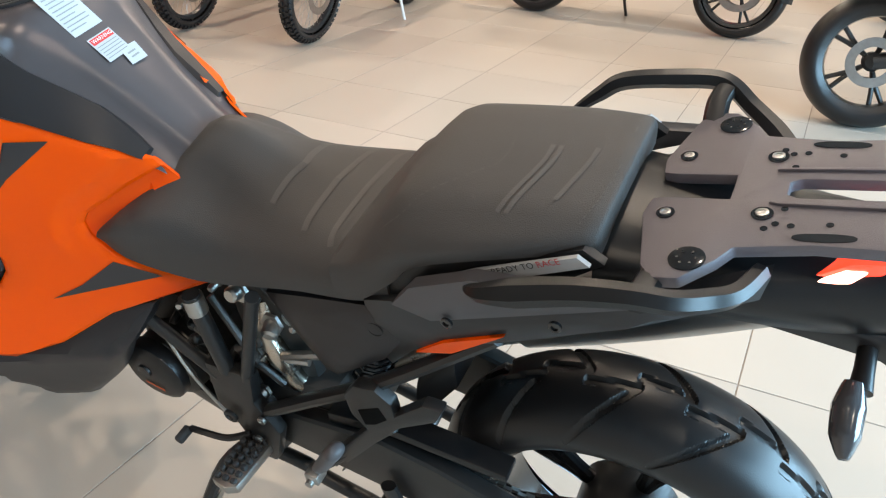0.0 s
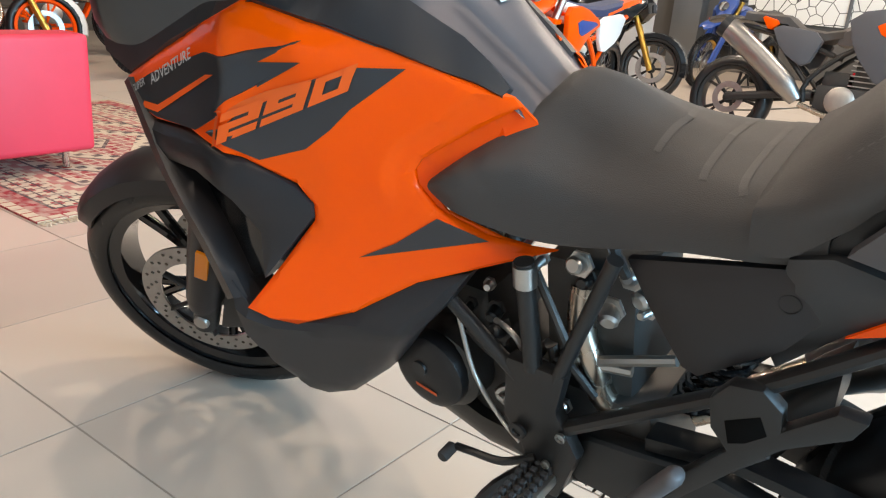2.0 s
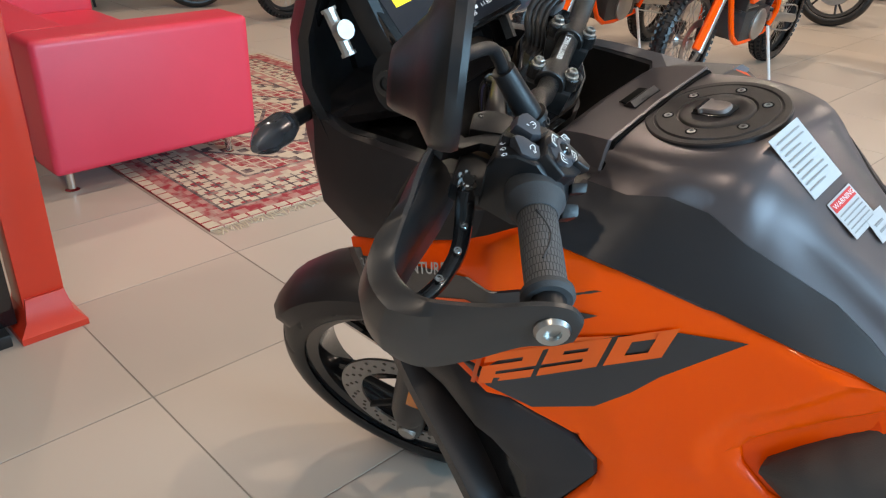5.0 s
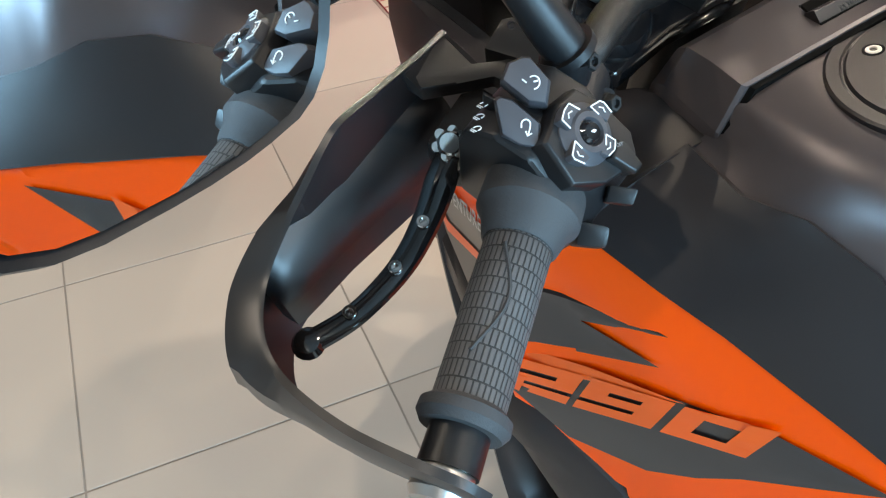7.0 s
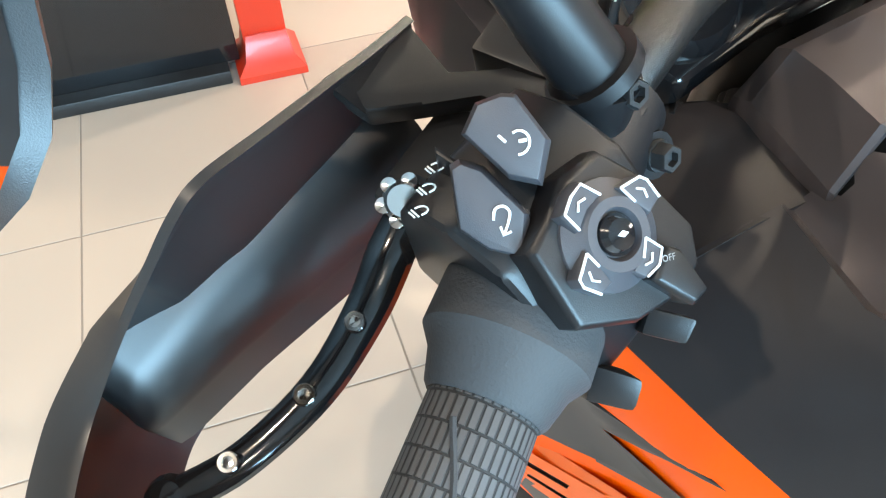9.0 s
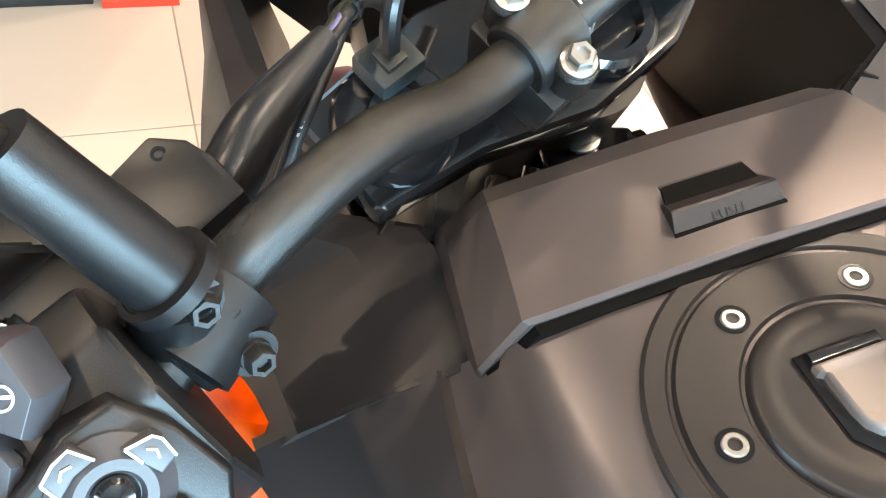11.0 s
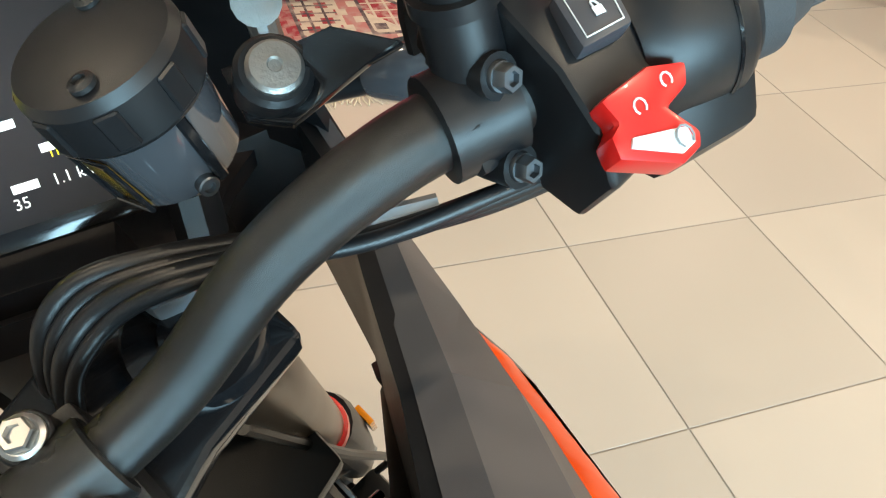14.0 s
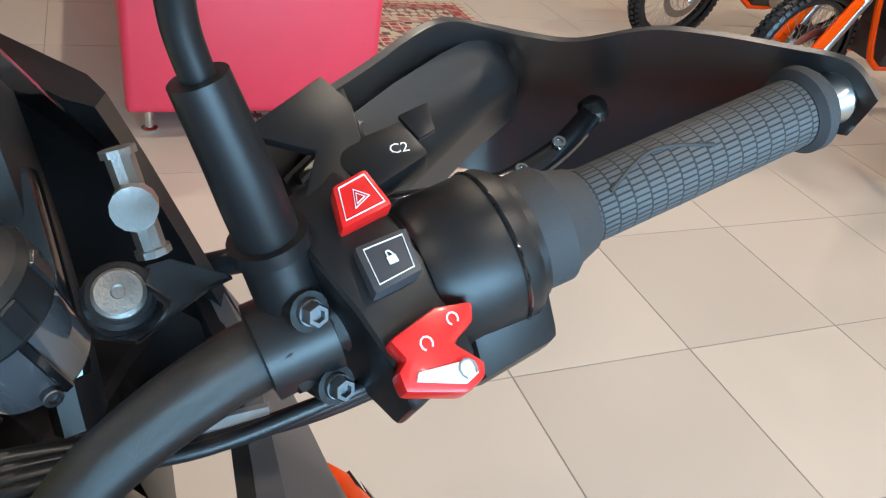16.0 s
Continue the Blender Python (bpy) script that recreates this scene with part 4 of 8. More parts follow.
sil = part("silencer", tube([(-0.47, 0.13, 0.48), (-0.42, 0.15, 0.515), (-0.38, 0.17, 0.54), (-0.20, 0.18, 0.63), (0.0, 0.19, 0.735), (0.04, 0.19, 0.755)], 0.074, 32, 5, 1.1, (0, 0, 1), [0.032, 0.044, 0.066, 0.074, 0.074, 0.070, 0.055]), SILENCER, bike, "brushed steel silencer")
part("silencer_band", tube([(-0.392, 0.165, 0.534), (-0.372, 0.172, 0.544)], 0.066, 28, 1, 1.1), CHROME, sil, "polished clamp band")
part("exhaust_link", tube([(-0.62, 0.05, 0.40), (-0.54, 0.09, 0.44), (-0.47, 0.13, 0.48)], 0.028, 14, 5), HEADER, bike)

# tail: grey and black side panels, rack, grab handles, light, indicators
for s in (-1, 1):
    tl = part("tail_panel", shell([(-0.472, 0.826), (-0.43, 0.838), (-0.376, 0.828), (-0.14, 0.937), (-0.11, 0.955), (-0.02, 0.975), (-0.025, 0.945), (-0.205, 0.868), (-0.273, 0.828), (-0.41, 0.745), (-0.475, 0.66), (-0.49, 0.70)], lambda x, z: 0.15 - 0.25 * max(0, 0.80 - z) - 0.5 * max(0, x + 0.12), 0.02, 0.02, side=s, rim=0.005), TAILG, bike, "dark grey tail side panel")
    part("grey_panel", shell([(-0.418, 0.854), (-0.39, 0.891), (-0.308, 0.932), (-0.262, 0.938), (-0.2, 0.956), (-0.143, 0.963), (-0.126, 0.962), (-0.137, 0.951), (-0.366, 0.845)], lambda x, z: 0.166, 0.02, 0.02, side=s, rim=0.004), GREYP, bike, "matte grey tail trim")
    part("seat_trim", shell([(-0.466, 0.818), (-0.400, 0.895), (-0.195, 0.984), (-0.172, 0.970), (-0.207, 0.940), (-0.404, 0.851), (-0.433, 0.815)], lambda x, z: 0.132, 0.012, 0.02, side=s, rim=0.003), PLASTIC, bike)
    part("white_strip", shell([(-0.386, 0.880), (-0.314, 0.924), (-0.198, 0.981), (-0.184, 0.972), (-0.268, 0.928)], lambda x, z: 0.139, 0.006, 0.02, side=s), LABELM, bike, "white strip with slogan")
    if s < 0:
        sx = Vector((0.885, 0, 0.465)).normalized()
        SMX = Matrix((sx, Vector((0, -1, 0)).cross(sx), (0, -1, 0))).transposed().to_4x4()
        writing("slogan", "READY TO", 0.0115, INKB, bike, Matrix.Translation((-0.268, -0.1402, 0.9435)) @ SMX, label="black slogan lettering")
        writing("slogan", "RACE", 0.0115, REDINK, bike, Matrix.Translation((-0.228, -0.1402, 0.9645)) @ SMX, label="red slogan lettering")
    part("orange_stripe", shell([(-0.408, 0.75), (-0.359, 0.802), (-0.275, 0.848), (-0.349, 0.782)], lambda x, z: 0.156 - 0.25 * max(0, 0.80 - z), 0.006, 0.02, side=s), ORANGE, tl, "orange stripe")
    for p in ((-0.34, 0.86), (-0.209, 0.906)):
        part("panel_screw", socket_bolt(0.0075, 0.004), GLOSS, tl, m=aim((p[0], s * 0.168, p[1]), (0, s, 0)))
    line = [(-0.306, -0.178, 0.937), (-0.285, -0.186, 0.945), (-0.245, -0.187, 0.960), (-0.185, -0.188, 0.984), (-0.13, -0.190, 1.000), (-0.095, -0.182, 0.997), (-0.068, -0.160, 0.988), (-0.045, -0.14, 0.986), (-0.03, -0.10, 0.984)] if s < 0 else [(-0.302, 0.165, 0.952), (-0.275, 0.178, 0.972), (-0.245, 0.186, 0.992), (-0.18, 0.194, 1.002), (-0.125, 0.198, 1.004), (-0.085, 0.172, 0.990), (-0.05, 0.135, 0.985), (-0.03, 0.10, 0.985)]
    hd = part("grab_handle", tube(line, 0.013, 6, 5, 1.0 if s < 0 else 1.1, (0, 0, 1), [0.004, 0.011, 0.016, 0.0145, 0.0125, 0.012, 0.012, 0.011, 0.010] if s < 0 else [0.005, 0.009, 0.011, 0.0115, 0.0115, 0.0115, 0.012, 0.012]), PLASTIC, bike, "black moulded grab handle")
    part("handle_mount", tube([(-0.12, s * 0.188, 0.988 if s < 0 else 1.002), (-0.125, s * 0.165, 0.985 if s < 0 else 0.994), (-0.12, s * 0.12, 0.978)], 0.014, 8, 4, 0.6), PLASTIC, hd)
slope = Matrix.Translation((-0.085, 0, 0.9845)) @ Matrix.Rotation(-math.atan(0.22), 4, "Y")
half = [(-0.05, 0.021), (-0.066, 0.023), (-0.070, 0.05), (-0.050, 0.132), (-0.036, 0.150), (-0.01, 0.148), (0.018, 0.118), (0.03, 0.098), (0.10, 0.088), (0.22, 0.092), (0.22, 0.016), (0.075, 0.016), (0.065, 0.010)]
rack = part("luggage_rack", bevel(prism([(x, y, 0) for x, y in half] + [(x, -y, 0) for x, y in half[::-1][0:-1]] + [(-0.05, -0.021, 0), (0.012, -0.021, 0), (0.012, 0.021, 0)], (0, 0, 0.014)), 0.003), RACKM, bike, "grey cast luggage rack plate", m=slope)
for x, y, r in ((-0.046, 0.055, 0.0095), (-0.046, -0.05, 0.0095), (0.047, 0.055, 0.0105), (0.047, -0.045, 0.0105)):
    part("rack_hole", revolve([(0.0001, 0), (r, 0), (r, 0.001), (0.0001, 0.001)], 18, "z"), GLOSS, rack, m=slope @ Matrix.Translation((x, y, 0.0142)))
    part("rack_bolt", socket_bolt(r * 0.62, 0.0018), STEEL, rack, "silver star bolt", m=slope @ Matrix.Translation((x, y, 0.0152)))
for s in (-1, 1):
    part("rubber_plug", revolve([(0.0001, 0), (0.0175, 0), (0.0175, 0.0012), (0.014, 0.0022), (0.0001, 0.0016)], 24, "z"), GLOSS, rack, "round black rubber plug", m=slope @ Matrix.Translation((-0.008, s * 0.12, 0.0142)))
    for k in range(6):
        part("plug_dimple", revolve([(0.0001, 0), (0.0014, 0), (0.0014, 0.0006), (0.0001, 0.0006)], 8, "z"), FRAMEM, rack, m=slope @ Matrix.Translation((-0.008 + 0.009 * math.cos(k * 1.047), s * 0.12 + 0.009 * math.sin(k * 1.047), 0.0160)))
    part("rack_rib", bevel(prism([(0.05, s * 0.028, 0.013), (0.215, s * 0.030, 0.013), (0.215, s * 0.036, 0.013), (0.06, s * 0.031, 0.013)], (0, 0, 0.0045)), 0.001), RACKM, rack, m=slope)
    for x, y in ((0.052, 0.068), (0.061, 0.060), (0.075, 0.062), (0.108, 0.058), (0.066, 0.036)):
        part("rack_drilling", revolve([(0.0001, 0), (0.0035, 0), (0.0035, 0.0006), (0.0001, 0.0006)], 12, "z"), GLOSS, rack, m=slope @ Matrix.Translation((x, s * y, 0.0142)))
    part("rack_slot", bevel(prism(round_outline([(0.078, s * 0.073, 0.0142), (0.132, s * 0.071, 0.0142), (0.132, s * 0.083, 0.0142), (0.078, s * 0.085, 0.0142)], 0.25, 2), (0, 0, 0.0006)), 0.0), GLOSS, rack, m=slope)
tail = part("tail_unit", half_loft(stations_between([
    (-0.19, [(0, 0.975), (0.06, 0.97), (0.10, 0.955), (0.11, 0.93), (0.10, 0.90)]), (-0.05, [(0, 0.975), (0.05, 0.972), (0.09, 0.955), (0.10, 0.925), (0.08, 0.89)]),
    (0.06, [(0, 0.98), (0.05, 0.975), (0.07, 0.955), (0.075, 0.92), (0.06, 0.89)]), (0.16, [(0, 0.975), (0.04, 0.97), (0.055, 0.955), (0.055, 0.93), (0.04, 0.91)])])), PLASTIC, bike, "black tail unit under the rack")
part("tail_light", bevel(prism([(-0.01, -0.073, 0.948), (0.045, -0.063, 0.985), (0.085, -0.050, 0.985), (0.05, -0.064, 0.94)], (0.006, 0.05, 0)), 0.003), TAILRED, bike, "lit red tail light")
part("tail_led", bevel(prism([(0.008, -0.0745, 0.954), (0.040, -0.0685, 0.977), (0.060, -0.0635, 0.977), (0.038, -0.0695, 0.950)], (0.002, 0.006, 0)), 0.002), LEDM, bike, "bright core of the tail light")
part("splash_tail", half_loft([(-0.02, [(0, 0.90), (0.05, 0.90), (0.065, 0.895), (0.06, 0.875)]), (0.10, [(0, 0.90), (0.05, 0.90), (0.06, 0.89), (0.055, 0.86)]), (0.20, [(0, 0.86), (0.05, 0.855), (0.06, 0.84), (0.05, 0.80)]), (0.28, [(0, 0.76), (0.05, 0.755), (0.055, 0.74), (0.05, 0.72)])]), PANEL, bike, "dark number plate carrier")
for s in (-1, 1):
    ind = part("rear_indicator", tube([(0.085, s * 0.055, 0.875), (0.085, s * 0.08, 0.87), (0.085, s * 0.105, 0.862)], 0.011, 12, 3, 1, (0, 0, 1), [0.010, 0.010, 0.012]), PLASTIC, bike, "indicator with red glow")
    part("indicator_lens", tube([(0.078, s * 0.10, 0.868), (0.078, s * 0.122, 0.856), (0.08, s * 0.148, 0.842), (0.083, s * 0.168, 0.832)], 0.016, 14, 4, 1.1, (0, 0, 1), [0.010, 0.0165, 0.015, 0.005]), LENS, ind, "smoked indicator lens")
fender = part("rear_hugger", half_loft([(-0.415, [(0, 0.640), (0.03, 0.632), (0.042, 0.60), (0.040, 0.55)]), (-0.45, [(0, 0.600), (0.035, 0.592), (0.048, 0.56), (0.046, 0.50)]), (-0.485, [(0, 0.55), (0.04, 0.542), (0.056, 0.50), (0.052, 0.43)])]), PLASTIC, bike, "black rear hugger")


# wheels
def tread_depth(u, s, period):
    """Depth of the tread cut at u metres round the tyre and s from -1 to 1 across it."""
    v = abs(s)
    shift = 0.0 if s > 0 else period * 0.5
    best = 9.0
    lines = (((0.00, 0.05), (0.018, 0.22), (0.05, 0.50), (0.098, 0.92)), ((0.00, 0.05), (0.075, 0.10)))
    for base in (-period, 0.0, period):
        q = ((u + shift) % period + base, v * 0.095)
        for ln in lines:
            for (a, b), (c, d) in zip(ln, ln[1:]):
                ax, ay, bx, by = a, b * 0.095, c, d * 0.095
                dx, dy = bx - ax, by - ay
                t = max(0.0, min(1.0, ((q[0] - ax) * dx + (q[1] - ay) * dy) / (dx * dx + dy * dy)))
                best = min(best, math.hypot(q[0] - ax - dx * t, q[1] - ay - dy * t))
    return 0.007 * max(0.0, min(1.0, (0.0054 - best) / 0.0014))


def tyre_mesh(R, tube_w, tube_h, rim_r, nu, nv, grooves, period_n=14):
    bm = bmesh.new()
    rows = []
    period = 2 * math.pi * R / period_n
    for i in range(nu):
        a = 2 * math.pi * i / nu
        row = []
        for j in range(nv + 1):
            s = -1 + 2 * j / nv
            ang = s * radians(112)
            y = tube_w * math.sin(ang) * (1 - 0.06 * abs(s) ** 6)
            r = R - tube_h * (1 - math.cos(ang) ** 1) * (0.75 if abs(ang) < math.pi / 2 else 0.75)
            if grooves and abs(s) < 0.78:
                r -= tread_depth(a * R, s / 0.78, period)
            row.append(bm.verts.new((r * math.cos(a), y, r * math.sin(a))))
        rows.append(row)
    for i in range(nu):
        p, q = rows[i], rows[(i + 1) % nu]
        for j in range(nv):
            bm.faces.new((p[j], p[j + 1], q[j + 1], q[j]))
    return bm


def spoke_wheel(parent, m, R, w, h, rim_r, spokes, grooves, name="wheel", nu=480, nv=56, rim_mat=GLOSS, spoke_r=0.012):
    wh = part(name, tyre_mesh(R, w, h, rim_r, nu, nv, grooves), RUBBER, parent, "black road tyre on a cast wheel", 25 if grooves else 40, m)
    part("rim", revolve([(rim_r + 0.012, -w * 0.80), (rim_r + 0.012, -w * 0.72), (rim_r - 0.012, -w * 0.6), (rim_r - 0.02, 0), (rim_r - 0.012, w * 0.6), (rim_r + 0.012, w * 0.72), (rim_r + 0.012, w * 0.80), (rim_r + 0.02, w * 0.3), (rim_r + 0.02, -w * 0.3)], 64, "y", True), rim_mat, wh, "gloss black rim", m=m)
    part("hub", revolve([(0.0001, -0.06), (0.03, -0.06), (0.045, -0.045), (0.03, -0.02), (0.03, 0.02), (0.045, 0.045), (0.03, 0.06), (0.0001, 0.06)], 24, "y"), FRAMEM, wh, m=m)
    for k in range(spokes):
        a = 2 * math.pi * k / spokes
        for da in (-0.09, 0.09):
            part("spoke", tube([(0.035 * math.cos(a), 0, 0.035 * math.sin(a)), (rim_r * 0.5 * math.cos(a + da * 0.6), 0, rim_r * 0.5 * math.sin(a + da * 0.6)), ((rim_r - 0.01) * math.cos(a + da * 1.5), 0, (rim_r - 0.01) * math.sin(a + da * 1.5))], spoke_r, 8, 3), rim_mat, wh, m=m)
    return wh


def brake_disc(parent, m, r0, r1, y, name="brake_disc"):
    d = part(name, revolve([(r0, y - 0.0025), (r1, y - 0.0025), (r1, y + 0.0025), (r0, y + 0.0025)], 72, "y", True), DISCM, parent, "drilled steel brake disc", m=m)
    hol = []
    for k in range(60):
        a = 2 * math.pi * k / 60
        rr = r0 + (r1 - r0) * (0.25, 0.5, 0.75)[k % 3]
        hol.append(moved(revolve([(0.0001, -0.0032), (0.0042, -0.0032), (0.0042, 0.0032), (0.0001, 0.0032)], 8, "y"), Matrix.Translation((rr * math.cos(a), y, rr * math.sin(a)))))
    tagged(part("disc_drillings", join(*hol), GLOSS, d, m=m), kind="stuff")
    for k in range(6):
        a = 2 * math.pi * (k + 0.5) / 6
        part("disc_carrier", tube([(0.045 * math.cos(a), y, 0.045 * math.sin(a)), (r0 * math.cos(a + 0.2), y, r0 * math.sin(a + 0.2))], 0.009, 8, 1, 0.5), FRAMEM, d, m=m)
    return d


REAR = Matrix.Translation((-0.145, 0, 0.318))
spoke_wheel(bike, REAR, 0.322, 0.086, 0.088, 0.222, 5, True, "rear_wheel", 1150, 90)
sprocket = part("sprocket", revolve([(0.05, -0.083), (0.108, -0.083), (0.108, -0.077), (0.05, -0.077)], 44, "y", True), STEEL, bike, "steel rear sprocket", m=REAR)
part("hub_carrier", revolve([(0.0001, -0.072), (0.060, -0.072), (0.078, -0.060), (0.080, 0.030), (0.060, 0.045), (0.0001, 0.045)], 36, "y"), FRAMEM, bike, "black sprocket carrier", m=REAR)
part("axle_nut", hexbolt(0.018, 0.014), STEEL, bike, m=aim((-0.145, -0.135, 0.318), (0, -1, 0)))

# steering: everything that turns with the bars
EX, EY, EZ = Vector((0.82325, 0.41819, -0.38389)), Vector((-0.41012, 0.90572, 0.10714)), Vector((0.39250, 0.06924, 0.91714))
HO = Vector((-1.27678, 0.00098, 1.14321))
HM = Matrix.Translation(HO) @ Matrix((EX, EY, EZ)).transposed().to_4x4()
SA = Vector((0.4226, 0, 0.9063))
SY = Vector((-0.377, 0.9094, 0.1758))
SX = SY.cross(SA).normalized()
AXLE = Vector((-1.712, -0.02, 0.324))
FW = Matrix.Translation(AXLE) @ Matrix((SX, SY, SA)).transposed().to_4x4()
fwheel = spoke_wheel(bike, FW, 0.326, 0.062, 0.066, 0.246, 5, True, "front_wheel", 520, 44)
for s in (-1, 1):
    brake_disc(fwheel, FW, 0.115, 0.16, s * 0.075)
    leg = part("fork_slider", revolve([(0.0001, -0.035), (0.028, -0.035), (0.030, 0.02), (0.032, 0.12), (0.031, 0.30), (0.026, 0.31), (0.0255, 0.55)], 22, "z"), FRAMEM, bike, "dark fork leg", m=FW @ Matrix.Translation((0.012, s * 0.108, 0)))
    part("fork_guard", loft([[(r * math.cos(a), r * math.sin(a), z) for r, a in [(0.040 * k, radians(q)) for q in range(-10, 191, 20)] + [(0.035 * k, radians(q)) for q in range(190, -11, -20)]] for z, k in ((0.03, 0.86), (0.06, 1.0), (0.20, 1.05), (0.33, 1.02), (0.37, 0.9))]), PANEL, leg, "matte dark grey fork guard", 40, m=FW @ Matrix.Translation((0.004, s * 0.108, 0)) @ Matrix.Rotation(radians(0 if s > 0 else 180), 4, "Z"))
    part("fork_tube", revolve([(0.029, 0.42), (0.029, 0.82), (0.0001, 0.82)], 22, "z"), BRONZE, leg, "bronze fork tube", m=FW @ Matrix.Translation((0.012, s * 0.105, 0)))
    part("dust_ring", revolve([(0.0275, 0.40), (0.033, 0.405), (0.033, 0.425), (0.0275, 0.43)], 22, "z", True), RED, leg, "red rubber ring", m=FW @ Matrix.Translation((0.012, s * 0.105, 0)))
    part("axle_end", revolve([(0.0001, 0.030), (0.015, 0.030), (0.018, 0.026), (0.018, 0)], 20, "z"), ALU, leg, "silver axle end", m=FW @ aim((0.012, s * 0.112, 0), (0, s, 0)))
    part("reflector", bevel(block((-0.014, -0.004, 0.17), (0.014, 0.004, 0.245), 0), 0.002), AMBER, leg, "amber reflector", m=FW @ Matrix.Translation((0.012, s * 0.153, 0)))
    cal = part("brake_caliper", bevel(prism([(0.05, 0, -0.02), (0.12, 0, 0.02), (0.135, 0, 0.10), (0.10, 0, 0.135), (0.05, 0, 0.10)], (0, s * 0.05, 0)), 0.008), FRAMEM, bike, "black brake caliper", m=FW @ Matrix.Translation((0, s * 0.07, 0)))
    part("brake_hose", tube([(0.06, s * 0.12, 0.12), (0.07, s * 0.14, 0.25), (0.055, s * 0.11, 0.45), (0.03, s * 0.08, 0.7)], 0.005, 8, 5), RUBBER, bike, m=FW)
rings = []
for k in range(13):
    a = radians(20 + 9.5 * k + (10 if k == 12 else 0))
    tw = 0.075 * (0.75 if k in (0, 12) else 1.0)
    R = 0.345
    cosa, sina = -math.cos(a + radians(-6)), math.sin(a + radians(-6))
    ring = []
    for y, dr in ((-tw, -0.045), (-tw * 0.92, -0.012), (-tw * 0.5, 0.006), (0, 0.01), (tw * 0.5, 0.006), (tw * 0.92, -0.012), (tw, -0.045), (tw * 0.9, -0.047), (tw * 0.5, -0.002), (0, 0.003), (-tw * 0.5, -0.002), (-tw * 0.9, -0.047)):
        ring.append(((R + dr) * cosa, y, (R + dr) * sina))
    rings.append(ring)
part("front_fender", loft(rings), PANEL, bike, "matte black front fender", 50, FW)
for s in (-1, 1):
    part("fender_stay", bevel(prism([(-0.05, s * 0.076, 0.29), (0.05, s * 0.078, 0.30), (0.035, s * 0.10, 0.10), (0.0, s * 0.10, 0.10)], (0, s * 0.006, 0)), 0.002), PANEL, bike, m=FW)


# ---- handlebar and everything on it, in its own steered frame: x back, y right, z up ----
def along(p, q, spin=0.0):
    """A pose at p whose z axis runs towards q, in the handlebar's frame."""
    return HM @ aim(p, Vector(q) - Vector(p), spin)


def bar_point(s, y):
    xs = {-1: [(0, 0, -0.0165), (0.06, 0, -0.0165), (0.095, 0, -0.008), (0.14, -0.002, 0.019), (0.185, 0.002, 0.032), (0.23, 0.010, 0.0315), (0.43, 0.08, 0.053)],
          1: [(0, 0, -0.0165), (0.06, 0, -0.0165), (0.095, 0, -0.008), (0.14, -0.002, 0.019), (0.185, 0.002, 0.032), (0.23, 0.010, 0.0315), (0.48, 0.093, 0.053)]}[s]
    ys = [p[0] for p in xs]
    return (float(np.interp(y, ys, [p[1] for p in xs])), s * y, float(np.interp(y, ys, [p[2] for p in xs])))


bar_line = [bar_point(-1, y) for y in (0.425, 0.33, 0.23, 0.185, 0.14, 0.095, 0.06)] + [(0, 0, -0.0165)] + [bar_point(1, y) for y in (0.06, 0.095, 0.14, 0.185, 0.23, 0.33, 0.47)]
hbar = part("handlebar", tube(bar_line, 0.0143, 22, 8, 1, (0, 0, 1), [0.0112, 0.0112, 0.0114, 0.0119, 0.0126, 0.0148, 0.0150]), BARM, bike, "satin black tapered handlebar", 60, HM)
writing("lettering", "READY TO RACE", 0.0088, WHITE, hbar, HM @ Matrix.Translation((-0.0005, -0.002, -0.0040)) @ Matrix(((0, -1, 0, 0), (1, 0, 0, 0), (0, 0, 1, 0), (0, 0, 0, 1))) @ Matrix.Diagonal((0.74, 1, 1, 1)), bold=0.00022, label="white slogan printed on the bar")
for k in range(2):
    part("chevron_mark", prism([(0.004, 0.0265 + 0.003 * k, -0.0042), (0.0, 0.029 + 0.003 * k, -0.0042), (-0.004, 0.0265 + 0.003 * k, -0.0042), (-0.004, 0.0277 + 0.003 * k, -0.0042), (0.0, 0.0302 + 0.003 * k, -0.0042), (0.004, 0.0277 + 0.003 * k, -0.0042)], (0, 0, 0.0003)), INK, hbar, m=HM)
